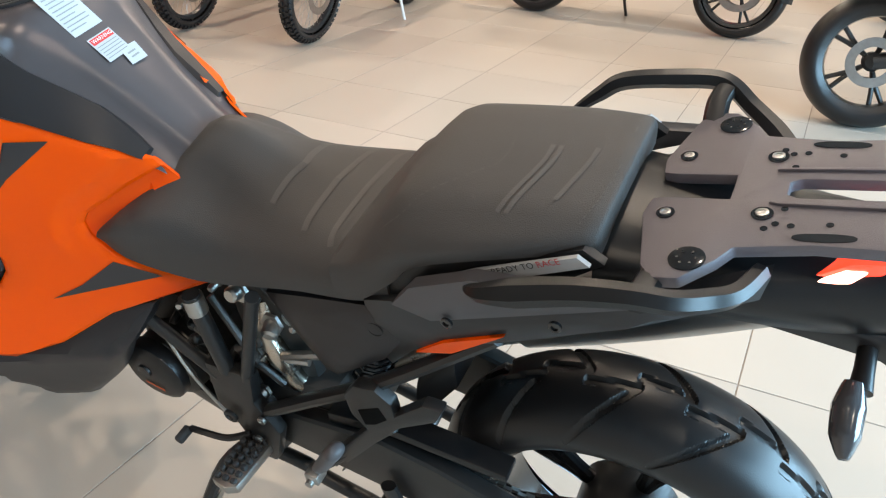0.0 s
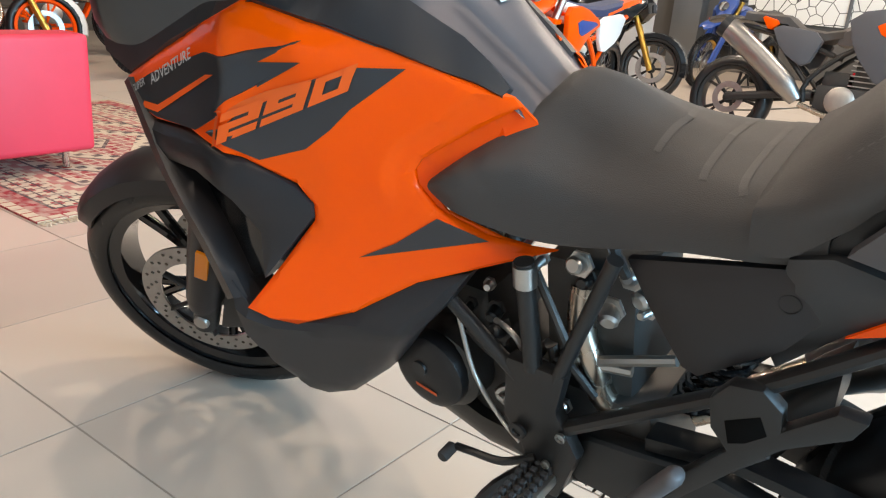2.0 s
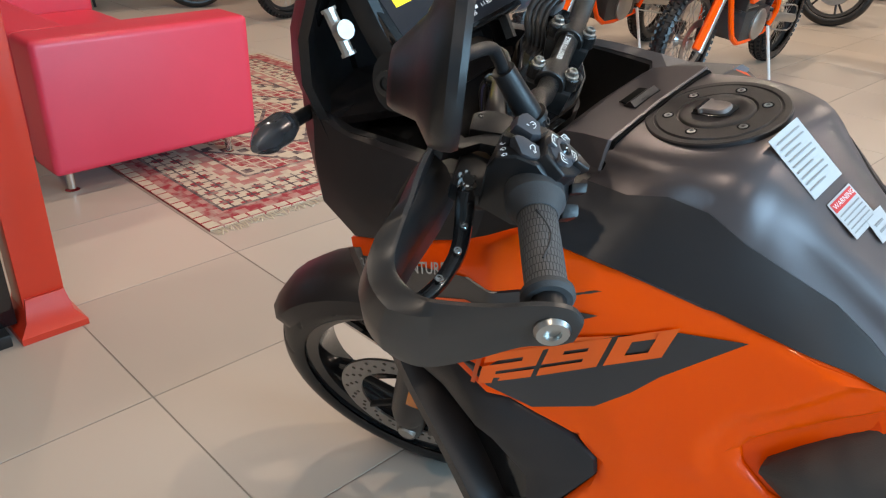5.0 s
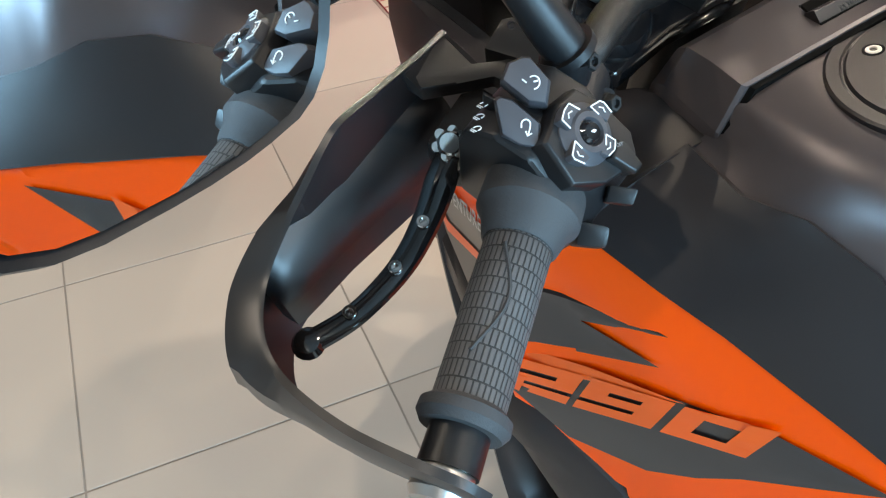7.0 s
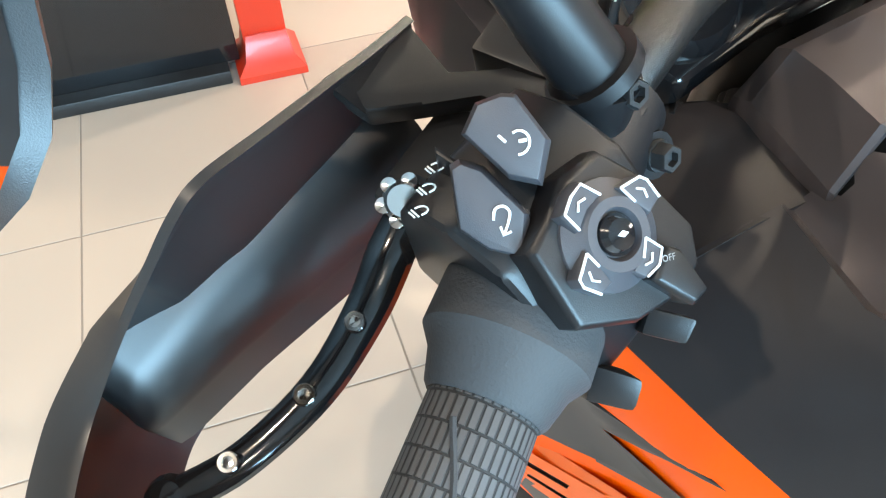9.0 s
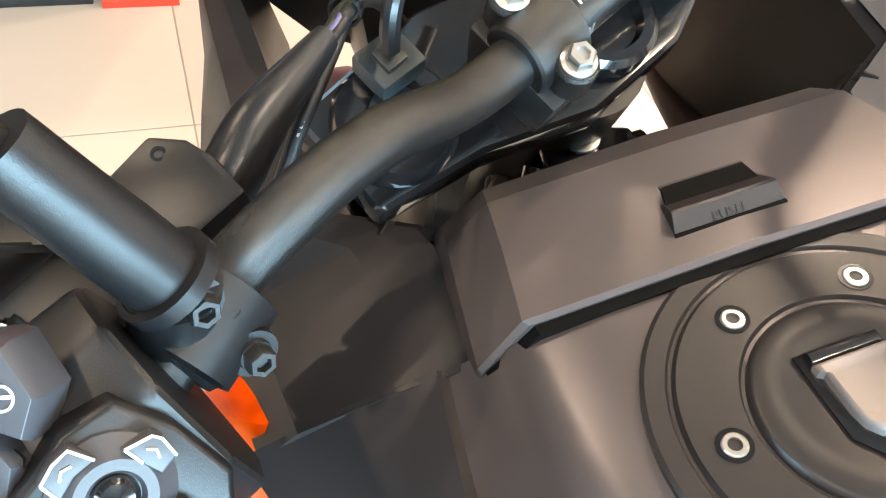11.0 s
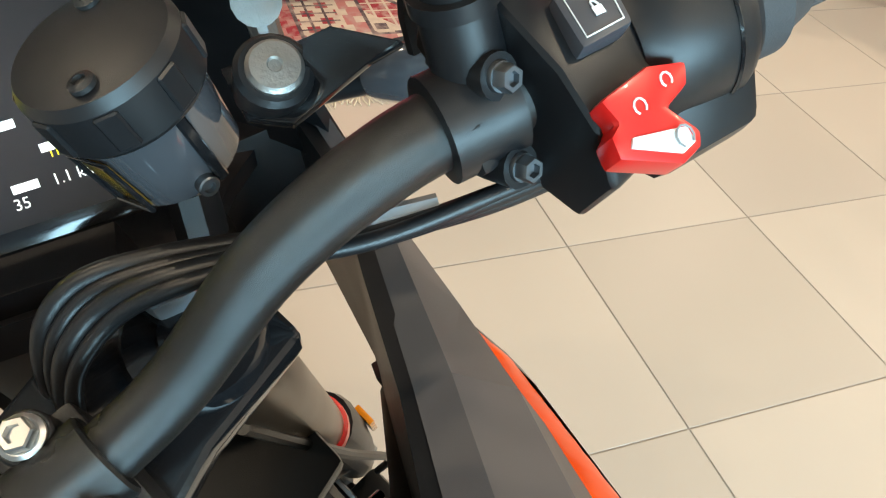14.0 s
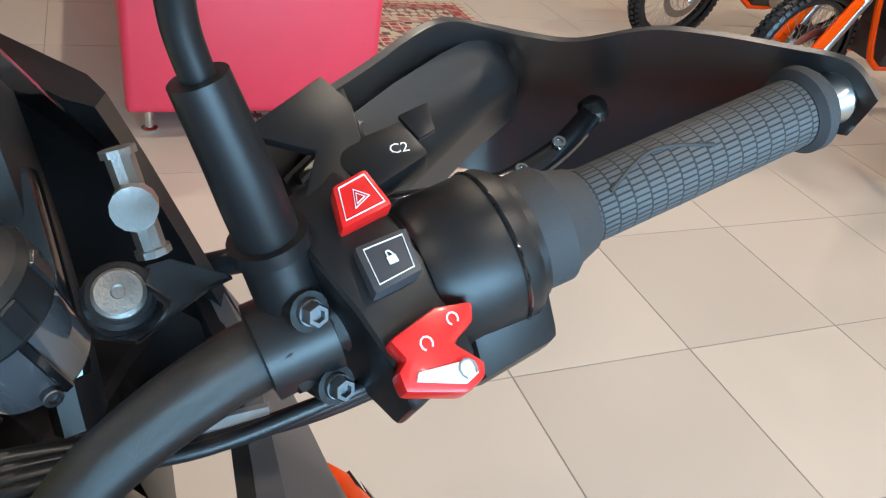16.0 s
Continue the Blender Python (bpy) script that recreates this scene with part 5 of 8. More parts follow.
for s in (-1, 1):
    for k in range(5):
        part("scale_mark", prism([(0.0114, s * 0.031 + 0.0016 * k, -0.0185), (0.0114, s * 0.031 + 0.0016 * k + 0.0005, -0.0185), (0.0106, s * 0.031 + 0.0016 * k + 0.0005, -0.0105 - 0.002 * (k % 2)), (0.0106, s * 0.031 + 0.0016 * k, -0.0105 - 0.002 * (k % 2))], (0.0006, 0, 0.0006)), INK, hbar, m=HM)
    cl = part("bar_clamp", join(moved(revolve([(0.0001, -0.0150), (0.0165, -0.0150), (0.0178, -0.0138), (0.0178, 0.0138), (0.0165, 0.0150), (0.0001, 0.0150)], 32, "y"), Matrix.Translation((0, s * 0.046, -0.0168))),
                                *[tube([(x, s * 0.046, -0.022), (x, s * 0.046, -0.0068), (x, s * 0.046, -0.0056)], 0.0098, 20, 1, 1, (1, 0, 0), [0.0098, 0.0098, 0.0090]) for x in (-0.020, 0.020)],
                                bevel(prism([(-0.021, s * 0.046 - 0.0095, -0.022), (-0.021, s * 0.046 - 0.0095, -0.009), (0.021, s * 0.046 - 0.0095, -0.009), (0.021, s * 0.046 - 0.0095, -0.022)], (0, 0.019, 0)), 0.001)), BARM, bike, "black machined bar clamp", m=HM)
    for x in (-0.02, 0.02):
        part("clamp_bolt", hexbolt(0.0062, 0.008, 1.3), STEEL, cl, "silver hexagon bolt", m=HM @ Matrix.Translation((x, s * 0.046, -0.0055)))
    part("bar_riser", bevel(prism([(-0.027, s * 0.046 - 0.016, -0.021), (0.027, s * 0.046 - 0.016, -0.021), (0.022, s * 0.046 - 0.016, -0.06), (-0.022, s * 0.046 - 0.016, -0.06)], (0, 0.032, 0)), 0.003), FRAMEM, bike, m=HM)
yoke = part("top_yoke", bevel(prism([(-0.055, -0.14, -0.075), (-0.06, -0.06, -0.075), (-0.045, 0, -0.075), (-0.06, 0.06, -0.075), (-0.055, 0.14, -0.075), (0.005, 0.142, -0.075), (0.015, 0.085, -0.075), (0.036, 0.03, -0.075), (0.036, -0.03, -0.075), (0.015, -0.085, -0.075), (0.005, -0.142, -0.075)], (0, 0, 0.024)), 0.006, 3), GLOSS, bike, "gloss black top yoke", m=HM)
part("stem_nut", revolve([(0.026, -0.052), (0.026, -0.043), (0.023, -0.040), (0.018, -0.040), (0.016, -0.046), (0.0001, -0.046)], 28, "z"), GLOSS, yoke, "polished black steering stem nut", m=HM @ Matrix.Translation((0.007, 0, 0.004)))
for s in (-1, 1):
    part("fork_cap", revolve([(0.030, -0.08), (0.030, -0.045), (0.027, -0.040), (0.014, -0.040), (0.012, -0.034), (0.0001, -0.034)], 28, "z"), GLOSS, yoke, "black fork cap", m=HM @ Matrix.Translation((-0.022, s * 0.108, 0)))
part("lower_yoke", bevel(prism([(-0.06, -0.135, -0.38), (-0.06, 0.135, -0.38), (0.02, 0.135, -0.38), (0.045, 0.03, -0.38), (0.045, -0.03, -0.38), (0.02, -0.135, -0.38)], (0, 0, 0.035)), 0.006), FRAMEM, bike, "black lower yoke", m=HM)
part("steering_head", revolve([(0.032, -0.36), (0.034, -0.10), (0.034, -0.08), (0.0001, -0.08)], 24, "z"), FRAMEM, bike, m=HM @ Matrix.Translation((0.007, 0, 0.004)))
for s in (-1, 1):
    part("head_tube", tube([(-1.29, s * 0.02, 1.0), (-1.22, s * 0.07, 0.93), (-1.10, s * 0.12, 0.82)], 0.019, 14, 4), GLOSS, bike, "gloss black frame tube at the steering head")
br = part("head_bracket", bevel(prism([(-1.315, -0.026, 1.006), (-1.292, 0.026, 1.006), (-1.262, 0.030, 1.002), (-1.255, -0.008, 1.001), (-1.272, -0.028, 1.003)], (0, 0, 0.012)), 0.003), GLOSS, bike, "cast bracket on the steering head")
part("bracket_bolt", hexbolt(0.0075, 0.009, 1.5), STEEL, br, "silver flange bolt", m=aim((-1.294, -0.003, 1.018), (0.15, 0, 1)))
part("steering_lock_pin", tube([(-1.3287, 0.0537, 0.9322), (-1.3940, 0.1227, 0.8662), (-1.3976, 0.1265, 0.8626)], 0.0042, 14, 1), GLOSS, bike, "black pin beside the fork", m=None)
part("pin_socket", tube([(-1.308, 0.032, 0.953), (-1.350, 0.0765, 0.911)], 0.0085, 14, 1), FRAMEM, bike)


def grip_material():
    m = material("patterned_grip_rubber", (0.04, 0.04, 0.042), 0.68, mottle=0.1, mscale=30)
    nt = m.node_tree
    b = nt.nodes["Principled BSDF"]
    co = nt.nodes.new("ShaderNodeTexCoord")
    sp = nt.nodes.new("ShaderNodeSeparateXYZ")
    nt.links.new(co.outputs["Object"], sp.inputs[0])
    at2 = nt.nodes.new("ShaderNodeMath")
    at2.operation = "ARCTAN2"
    nt.links.new(sp.outputs[1], at2.inputs[0])
    nt.links.new(sp.outputs[0], at2.inputs[1])
    mul = nt.nodes.new("ShaderNodeMath")
    mul.operation = "MULTIPLY"
    mul.inputs[1].default_value = 0.0175
    nt.links.new(at2.outputs[0], mul.inputs[0])
    cb = nt.nodes.new("ShaderNodeCombineXYZ")
    nt.links.new(sp.outputs[2], cb.inputs[1])
    nt.links.new(mul.outputs[0], cb.inputs[0])
    br = nt.nodes.new("ShaderNodeTexBrick")
    br.inputs["Scale"].default_value = 1.0
    br.inputs["Brick Width"].default_value, br.inputs["Row Height"].default_value = 0.0029, 0.0084
    br.inputs["Mortar Size"].default_value, br.inputs["Mortar Smooth"].default_value = 0.0005, 0.5
    br.offset = 0.5
    br.inputs["Color1"].default_value = br.inputs["Color2"].default_value = (1, 1, 1, 1)
    br.inputs["Mortar"].default_value = (0, 0, 0, 1)
    nt.links.new(cb.outputs[0], br.inputs["Vector"])
    bu = nt.nodes.new("ShaderNodeBump")
    bu.inputs["Strength"].default_value, bu.inputs["Distance"].default_value = 1.0, 0.0016
    nt.links.new(br.outputs["Color"], bu.inputs["Height"])
    # groove shade painted into the base colour: darker between the ribs, paler on them
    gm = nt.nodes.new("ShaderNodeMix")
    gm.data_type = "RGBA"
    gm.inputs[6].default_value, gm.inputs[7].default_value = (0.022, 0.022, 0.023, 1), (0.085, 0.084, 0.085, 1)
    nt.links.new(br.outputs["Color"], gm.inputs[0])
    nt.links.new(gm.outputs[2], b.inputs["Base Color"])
    nt.links.new(bu.outputs[0], b.inputs["Normal"])
    return m


GRIPP = grip_material()


def placed(ob, m):
    """Give a finished part its own local frame."""
    ob.matrix_basis = m
    return ob


DULLZ = material("dull_zinc", (0.17, 0.18, 0.19), 0.42, metal=1.0, mottle=0.3, mscale=80)
SHELFM = material("smooth_black_plastic", (0.010, 0.010, 0.011), 0.38, spec=0.8, mottle=0.1, mscale=10)
GEND = {-1: 0.410, 1: 0.483}
GIN = {-1: 0.298, 1: 0.333}
for s in (-1, 1):
    p, q = Vector(bar_point(s, GIN[s])), Vector(bar_point(s, GEND[s]))
    L = (q - p).length
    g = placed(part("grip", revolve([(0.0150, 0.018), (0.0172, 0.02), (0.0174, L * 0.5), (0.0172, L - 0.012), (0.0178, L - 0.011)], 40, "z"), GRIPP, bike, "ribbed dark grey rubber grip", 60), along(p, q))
    part("grip_collar", revolve([(0.0245, -0.014), (0.0265, -0.012), (0.0268, 0.006), (0.0225, 0.012), (0.0195, 0.022), (0.0178, 0.024)], 40, "z"), GRIPM, g, "smooth rubber collar")
    part("grip_end", revolve([(0.0178, L - 0.012), (0.0215, L - 0.009), (0.0218, L - 0.004), (0.019, L), (0.0001, L)], 40, "z"), GRIPM, g, "rubber end flange")
    for k in range(2):
        part("grip_mark", tube([(0.0176 * math.cos(a), 0.0176 * math.sin(a), z) for a, z in ((1.9 + k * 3.1, 0.032), (1.35 + k * 3.1, 0.06), (1.9 + k * 3.1, 0.088))], 0.0011, 6, 5), GRIPM, g)
    E = 0.018 if s < 0 else 0.004
    be = part("bar_end", revolve([(0.0001, L - 0.001), (0.014, L - 0.001), (0.0142, L + E), (0.0001, L + E)], 28, "z"), ALU if s > 0 else PLASTIC, bike, "bar end weight", m=along(p, q))
    part("bar_end_bolt", revolve([(0.0001, L + E), (0.0125, L + E), (0.0145, L + E + 0.010), (0.0125, L + E + 0.014), (0.007, L + E + 0.014), (0.0065, L + E + 0.010), (0.0001, L + E + 0.010)], 28, "z"), STEEL, be, "large silver bar end bolt", m=along(p, q))

    # hand guard: a curved shell from the front of the lever round to the bar end
    if s < 0:
        rim_line = [(-0.0757, 0.228, 0.026, -0.004, 0.012), (-0.0737, 0.250, 0.033, -0.030, 0.016), (-0.0712, 0.2735, 0.0425, -0.048, 0.022), (-0.0688, 0.3005, 0.0525, -0.062, 0.026), (-0.0663, 0.326, 0.0625, -0.072, 0.028), (-0.0652, 0.340, 0.0600, -0.075, 0.028), (-0.0635, 0.3555, 0.0520, -0.078, 0.030), (-0.0625, 0.3755, 0.0388, -0.080, 0.032), (-0.0603, 0.398, 0.0235, -0.080, 0.032), (-0.0533, 0.4133, 0.0201, -0.076, 0.024), (-0.0383, 0.4285, 0.0247, -0.068, 0.014), (-0.0211, 0.4374, 0.030, -0.062, 0.006), (0.0021, 0.4415, 0.043, -0.050, 0.003), (0.0343, 0.4415, 0.060, -0.0151, 0.002), (0.0666, 0.4365, 0.077, 0.0207, 0.002), (0.0888, 0.431, 0.0785, 0.030, 0.002), (0.1010, 0.428, 0.067, 0.040, 0.002)]
    else:
        rim_line = [(-0.062, 0.270, 0.059, -0.045, 0.012), (-0.066, 0.333, 0.053, -0.07, 0.026), (-0.070, 0.385, 0.047, -0.08, 0.030), (-0.066, 0.425, 0.024, -0.105, 0.030), (-0.050, 0.447, 0.016, -0.115, 0.022), (-0.027, 0.462, 0.020, -0.105, 0.010), (0.006, 0.474, 0.046, -0.075, 0.004), (0.034, 0.483, 0.058, -0.035, 0.002), (0.068, 0.491, 0.070, 0.008, 0.002), (0.095, 0.496, 0.078, 0.028, 0.002), (0.116, 0.496, 0.070, 0.042, 0.002)]
    plan = smooth_line(rim_line, 5)
    rings = []
    for i, w in enumerate(plan):
        a, b = plan[max(i - 1, 0)], plan[min(i + 1, len(plan) - 1)]
        t = Vector((b[0] - a[0], b[1] - a[1], 0)).normalized()
        nrm = Vector((t.y, -t.x, 0)) * -1
        x, y, zt, zb, sh = w
        hh = zt - zb
        if s < 0:
            bu = float(np.interp(y, (0.25, 0.33, 0.36, 0.385, 0.41), (0.12, 0.25, 0.45, 0.9, 1.0))) if x < -0.03 else float(np.interp(x, (-0.03, 0.0, 0.03), (0.85, 0.3, 0.1)))
        else:
            bu = 1.0 if sh > 0.02 else 0.35 + sh * 20
        cv = (0.018, 0.022, 0.015, 0.003) if s < 0 else (0.008, 0.017, 0.012, 0.0)
        lv = (0.10, 0.42, 0.78, 1.0) if s < 0 else (0.2, 0.5, 0.8, 1.0)
        outer = [(0.0, zt)] + [(c * bu, zt - q * hh) for c, q in zip(cv, lv)]
        sec = outer + [(o - 0.004, z + (0.002 if z == zb else 0.0)) for o, z in outer[::-1]]
        rings.append([(x + nrm.x * o, s * (y + nrm.y * o), z) for o, z in sec])
    hg = part("hand_guard", loft(rings), SHELFM, bike, "matte black hand guard with moulded inner shelf", 40, HM)
    k = 0.0 if s < 0 else 0.04
    srings = []
    for y, xb, zb, xf, zf in ((0.246, -0.066, -0.006, -0.0465, -0.036), (0.2885, -0.070, 0.0, -0.0464, -0.0316), (0.3254, -0.0695, 0.0038, -0.0482, -0.0245), (0.359, -0.0674, 0.0052, -0.0498, -0.0180), (0.386, -0.0645, 0.0046, -0.0499, -0.0150), (0.3975, -0.0610, 0.0, -0.0510, -0.0160), (0.4040, -0.0590, -0.012, -0.0540, -0.0200)):
        y, xb, xf = y + k, xb + k * 0.2, xf + k * 0.2
        srings.append([(xb - 0.012, s * y, zb + 0.008), (xb, s * y, zb), (xb + 0.30 * (xf - xb) + 0.0015, s * y, zb + 0.26 * (zf - zb) + 0.001), (xb + 0.80 * (xf - xb) + 0.001, s * y, zb + 0.78 * (zf - zb) + 0.0015), (xf + 0.001, s * y, zf), (xf + 0.001, s * y, zf - 0.004), (xf + 0.004, s * y, zf - 0.026), (xf - 0.008, s * y, zf - 0.034), (xb - 0.006, s * y, zf - 0.034)])
    part("guard_shelf", loft(srings), SHELFM, hg, "smooth sloping inner shelf of the guard", 50, HM)
    if s > 0:
        # rib added to catch a bright line where the shelf shows its highlight
        part("guard_rib", tube([(-0.064, s * (0.25 + k), 0.003), (-0.071, s * (0.30 + k), 0.003), (-0.070, s * (0.35 + k), 0.001), (-0.066 + k * 0.2, s * (0.385 + k), -0.006)], 0.0035, 8, 5), SHELFM, hg, "added rib that gives the shelf's highlight line", m=HM)
    o = 0.03
    part("guard_arm", join(bevel(prism([(-0.0757, -0.2285, 0.0235), (-0.0700, -0.2690, 0.0300), (-0.0615, -0.2655, 0.0215), (-0.0484, -0.2500, 0.0205), (-0.0344, -0.2330, 0.0200), (-0.0040, -0.2330, 0.0260), (-0.0040, -0.2120, 0.0260), (-0.0252, -0.2044, 0.0200), (-0.0367, -0.2208, 0.0205), (-0.0503, -0.2334, 0.0200)], (0, 0, -0.011)), 0.0012),
                           prism([(-0.0757, -0.2285, 0.0238), (-0.0722, -0.2720, 0.0410), (-0.0612, -0.2665, 0.0217)], (-0.002, -0.001, -0.004))) if s < 0 else join(bevel(prism([(-0.066, s * (0.278 + o), 0.058), (-0.061, s * (0.230 + o), 0.062), (-0.035, s * (0.248 + o), 0.060), (-0.013, s * (0.234 + o * 0.5), 0.058), (0.006, s * 0.234, 0.055), (0.006, s * 0.250, 0.055), (-0.019, s * (0.262 + o), 0.056), (-0.047, s * (0.279 + o), 0.056)], (0, 0, 0.005)), 0.0015),
                           bevel(prism([(-0.058, s * (0.280 + o), 0.058), (-0.019, s * (0.264 + o), 0.057), (-0.022, s * (0.262 + o), 0.030), (-0.060, s * (0.276 + o), 0.018)], (0, s * 0.004, 0)), 0.001)), PLASTIC, hg, "black arm to the bar", m=HM)

    # mirror clamp, boot and stem
    c0 = Vector(bar_point(s, 0.226))
    boot_foot = (0.004, -0.223, 0.062) if s < 0 else (-0.012, 0.236, 0.066)
    mc = part("mirror_clamp", join(moved(revolve([(0.0145, -0.015), (0.0205, -0.014), (0.0205, 0.014), (0.0145, 0.015)], 24, "z"), aim(c0, Vector(bar_point(s, 0.25)) - c0)),
                                   bevel(prism([(c0.x - 0.002, s * 0.213, c0.z + 0.019), (c0.x + 0.011, s * 0.213, c0.z + 0.016), (c0.x + 0.021, s * 0.213, c0.z - 0.002), (c0.x + 0.017, s * 0.213, c0.z - 0.010), (c0.x, s * 0.213, c0.z)], (0, s * 0.026, 0)), 0.004),
                                   tube([(c0.x - 0.002, s * 0.232, c0.z + 0.004), boot_foot], 0.0140, 20, 1)), PLASTIC, bike, "black mirror clamp with two bolts", m=HM)
    for p in (((0.017, -0.222, 0.063), (0.034, -0.220, 0.038)) if s < 0 else ((0.0185, 0.231, 0.059), (0.039, 0.226, 0.031))):
        part("mirror_bolt", hexbolt(0.0050, 0.008, 1.12), DULLZ if s > 0 else FRAMEM, mc, "hexagon clamp bolt", m=HM @ aim(Vector(p) - Vector((0.78, 0, 0.62)) * 0.006, (0.78, 0, 0.62)))
        part("bolt_boss", tube([Vector(p) - Vector((0.78, 0, 0.62)) * 0.022, Vector(p) - Vector((0.78, 0, 0.62)) * 0.005], 0.0082, 16, 1), PLASTIC, mc, m=HM)
    boot = [(0.004, -0.223, 0.061), (-0.014, -0.227, 0.083), (-0.033, -0.231, 0.107)] if s < 0 else [(-0.012, 0.236, 0.066), (-0.027, 0.237, 0.097), (-0.044, 0.238, 0.128)]
    part("mirror_boot", tube(boot, 0.012, 22, 4, 1, (0, 0, 1), [0.0122, 0.0122, 0.0112, 0.0106]), PLASTIC, mc, "rubber boot of the mirror stem", 50, HM)
    b0, b1 = Vector(boot[0]), Vector(boot[1])
    part("boot_ring", tube([b0 - (b1 - b0) * 0.02, b0 + (b1 - b0) * 0.16], 0.0158, 24, 1), PLASTIC, mc, "raised ring under the boot", m=HM)
    outline = round_outline([(-0.005, 0.0, 0), (0.06, -0.006, 0), (0.155, 0.006, 0), (0.18, 0.05, 0), (0.16, 0.105, 0), (0.05, 0.112, 0), (-0.005, 0.075, 0)], 0.22, 2)
    cen = sum(outline, Vector()) / len(outline)
    shellz = ((0.912, 0.0), (0.96, 0.004), (1.0, 0.0), (1.0, -0.006), (0.94, -0.014), (0.60, -0.024), (0.42, -0.040), (0.36, -0.044))
    deep = Vector((cen.x * 0.75, 0.036, 0))
    if s < 0:
        part("mirror_stem", tube([(-0.032, -0.231, 0.105), (-0.040, -0.237, 0.122), (-0.047, -0.251, 0.137), (-0.058, -0.30, 0.156), (-0.078, -0.362, 0.171)], 0.0058, 14, 6), PLASTIC, mc, "black mirror stem", m=HM)
        ME, MN = Vector((0.170, -0.831, 0.530)).normalized(), Vector((0.962, 0.256, 0.093)).normalized()
        MU = MN.cross(ME).normalized() * -1
        MF = HM @ Matrix.Translation((-0.042, -0.350, 0.133)) @ Matrix((ME, MU, MN)).transposed().to_4x4()
        mi = part("mirror_head", loft([[cen.lerp(deep, min(1, max(0, -z - 0.008) * 30)) + (p - cen) * k + Vector((0, 0, z)) for p in outline] for k, z in shellz]), PLASTIC, bike, "black mirror housing", 40, MF)
        part("mirror_glass", prism([cen + (p - cen) * 0.905 + Vector((0, 0, 0.0012)) for p in outline], (0, 0, 0.0008)), MIRROR, mi, "mirror glass", m=MF)
        boss = part("mirror_boss", tube([(-0.072, -0.352, 0.166), (-0.085, -0.378, 0.174)], 0.021, 20, 1), PLASTIC, mi, "round pivot boss", m=HM)
        part("boss_screw", socket_bolt(0.009, 0.004), FRAMEM, mi, m=HM @ aim((-0.087, -0.383, 0.176), (-0.2, -0.9, 0.3)))
    else:
        part("mirror_stem", tube([(-0.043, 0.238, 0.126), (-0.052, 0.240, 0.148), (-0.054, 0.248, 0.170), (-0.05, 0.285, 0.22), (-0.05, 0.33, 0.26)], 0.0062, 14, 6), PLASTIC, mc, "black mirror stem", m=HM)
        MF = HM @ Matrix.Translation((-0.045, 0.32, 0.25)) @ Matrix(((0, 0.2, 0.98, 0), (1, 0, 0, 0), (0, 0.98, -0.2, 0), (0, 0, 0, 1)))
        mi = part("mirror_head", loft([[cen.lerp(deep, min(1, max(0, -z - 0.008) * 30)) + (p - cen) * k + Vector((0, 0, z)) for p in outline] for k, z in shellz]), PLASTIC, bike, "black mirror housing", 40, MF)
        part("mirror_glass", prism([cen + (p - cen) * 0.905 + Vector((0, 0, 0.0012)) for p in outline], (0, 0, 0.0008)), MIRROR, mi, "mirror glass", m=MF)

# left switch cube
lx = [(-0.014, 0.0), (-0.016, 0.050), (-0.011, 0.0655), (0.006, 0.0745), (0.026, 0.0735), (0.052, 0.052), (0.062, 0.028), (0.054, 0.0), (0.02, -0.008)]
sw = part("left_switch_housing", bevel(prism([(x, -0.242, z) for x, z in lx], (0, -0.052, 0)), 0.004, 3), PLASTIC, bike, "black left switch housing", m=HM)
def tilted(pts, a, b, c):
    """Points of a plan lifted to the plane z = a + b x + c y."""
    return [Vector((x, y, a + b * x + c * y)) for x, y in pts]


def thumb_key(name, pts, plane, label):
    """A thumb button with a broad chamfer round its tilted top."""
    top = tilted(pts, *plane)
    c = sum(top, Vector()) / len(top)
    n = Vector((-plane[1], -plane[2], 1)).normalized()
    rings = [[c + (p - c) * 1.14 - n * 0.016 for p in top], [c + (p - c) * 1.14 - n * 0.0035 for p in top], top, [c + (p - c) * 0.97 + n * 0.0001 for p in top]]
    return part(name, bevel(loft(rings), 0.0006, 2), SWITCHM, sw, label, 40, HM)


def stroke(name, pts, plane, parent, r=0.00038, mat=None, lift=0.0003, round_off=0):
    """A printed line on a tilted key top."""
    n = Vector((-plane[1], -plane[2], 1)).normalized()
    return part(name, tube([p + n * lift for p in tilted(pts, *plane)], r, 5, 3 if round_off else 1), mat or WHITE, parent, "white printed icon", m=HM)


SWITCHM = material("grey_switch_plastic", (0.045, 0.045, 0.052), 0.42, grain=0.1, gscale=2400, mottle=0.05, mscale=40)
PLA = (0.1993, -0.241, 0.3997)
PLB = (0.1963, -0.241, 0.3997)
kb = thumb_key("cruise_button", [(-0.003, -0.274), (-0.0046, -0.267), (-0.0012, -0.2619), (0.0016, -0.260), (0.0140, -0.2623), (0.0186, -0.2706), (0.0119, -0.2742)], PLA, "dark grey cruise control button")
ic = (0.0092, -0.2671)
stroke("icon", [(ic[0] + 0.0028 * math.cos(q), ic[1] + 0.0028 * math.sin(q)) for q in [-0.9 + k * 0.42 for k in range(10)]], PLA, kb)
stroke("icon", [(ic[0] - 0.0002, ic[1] + 0.0002), (ic[0] + 0.0012, ic[1] + 0.0018)], PLA, kb, 0.0005)
stroke("icon", [(ic[0] - 0.0052, ic[1] - 0.0020), (ic[0] - 0.0026, ic[1] - 0.0020)], PLA, kb, 0.0004)
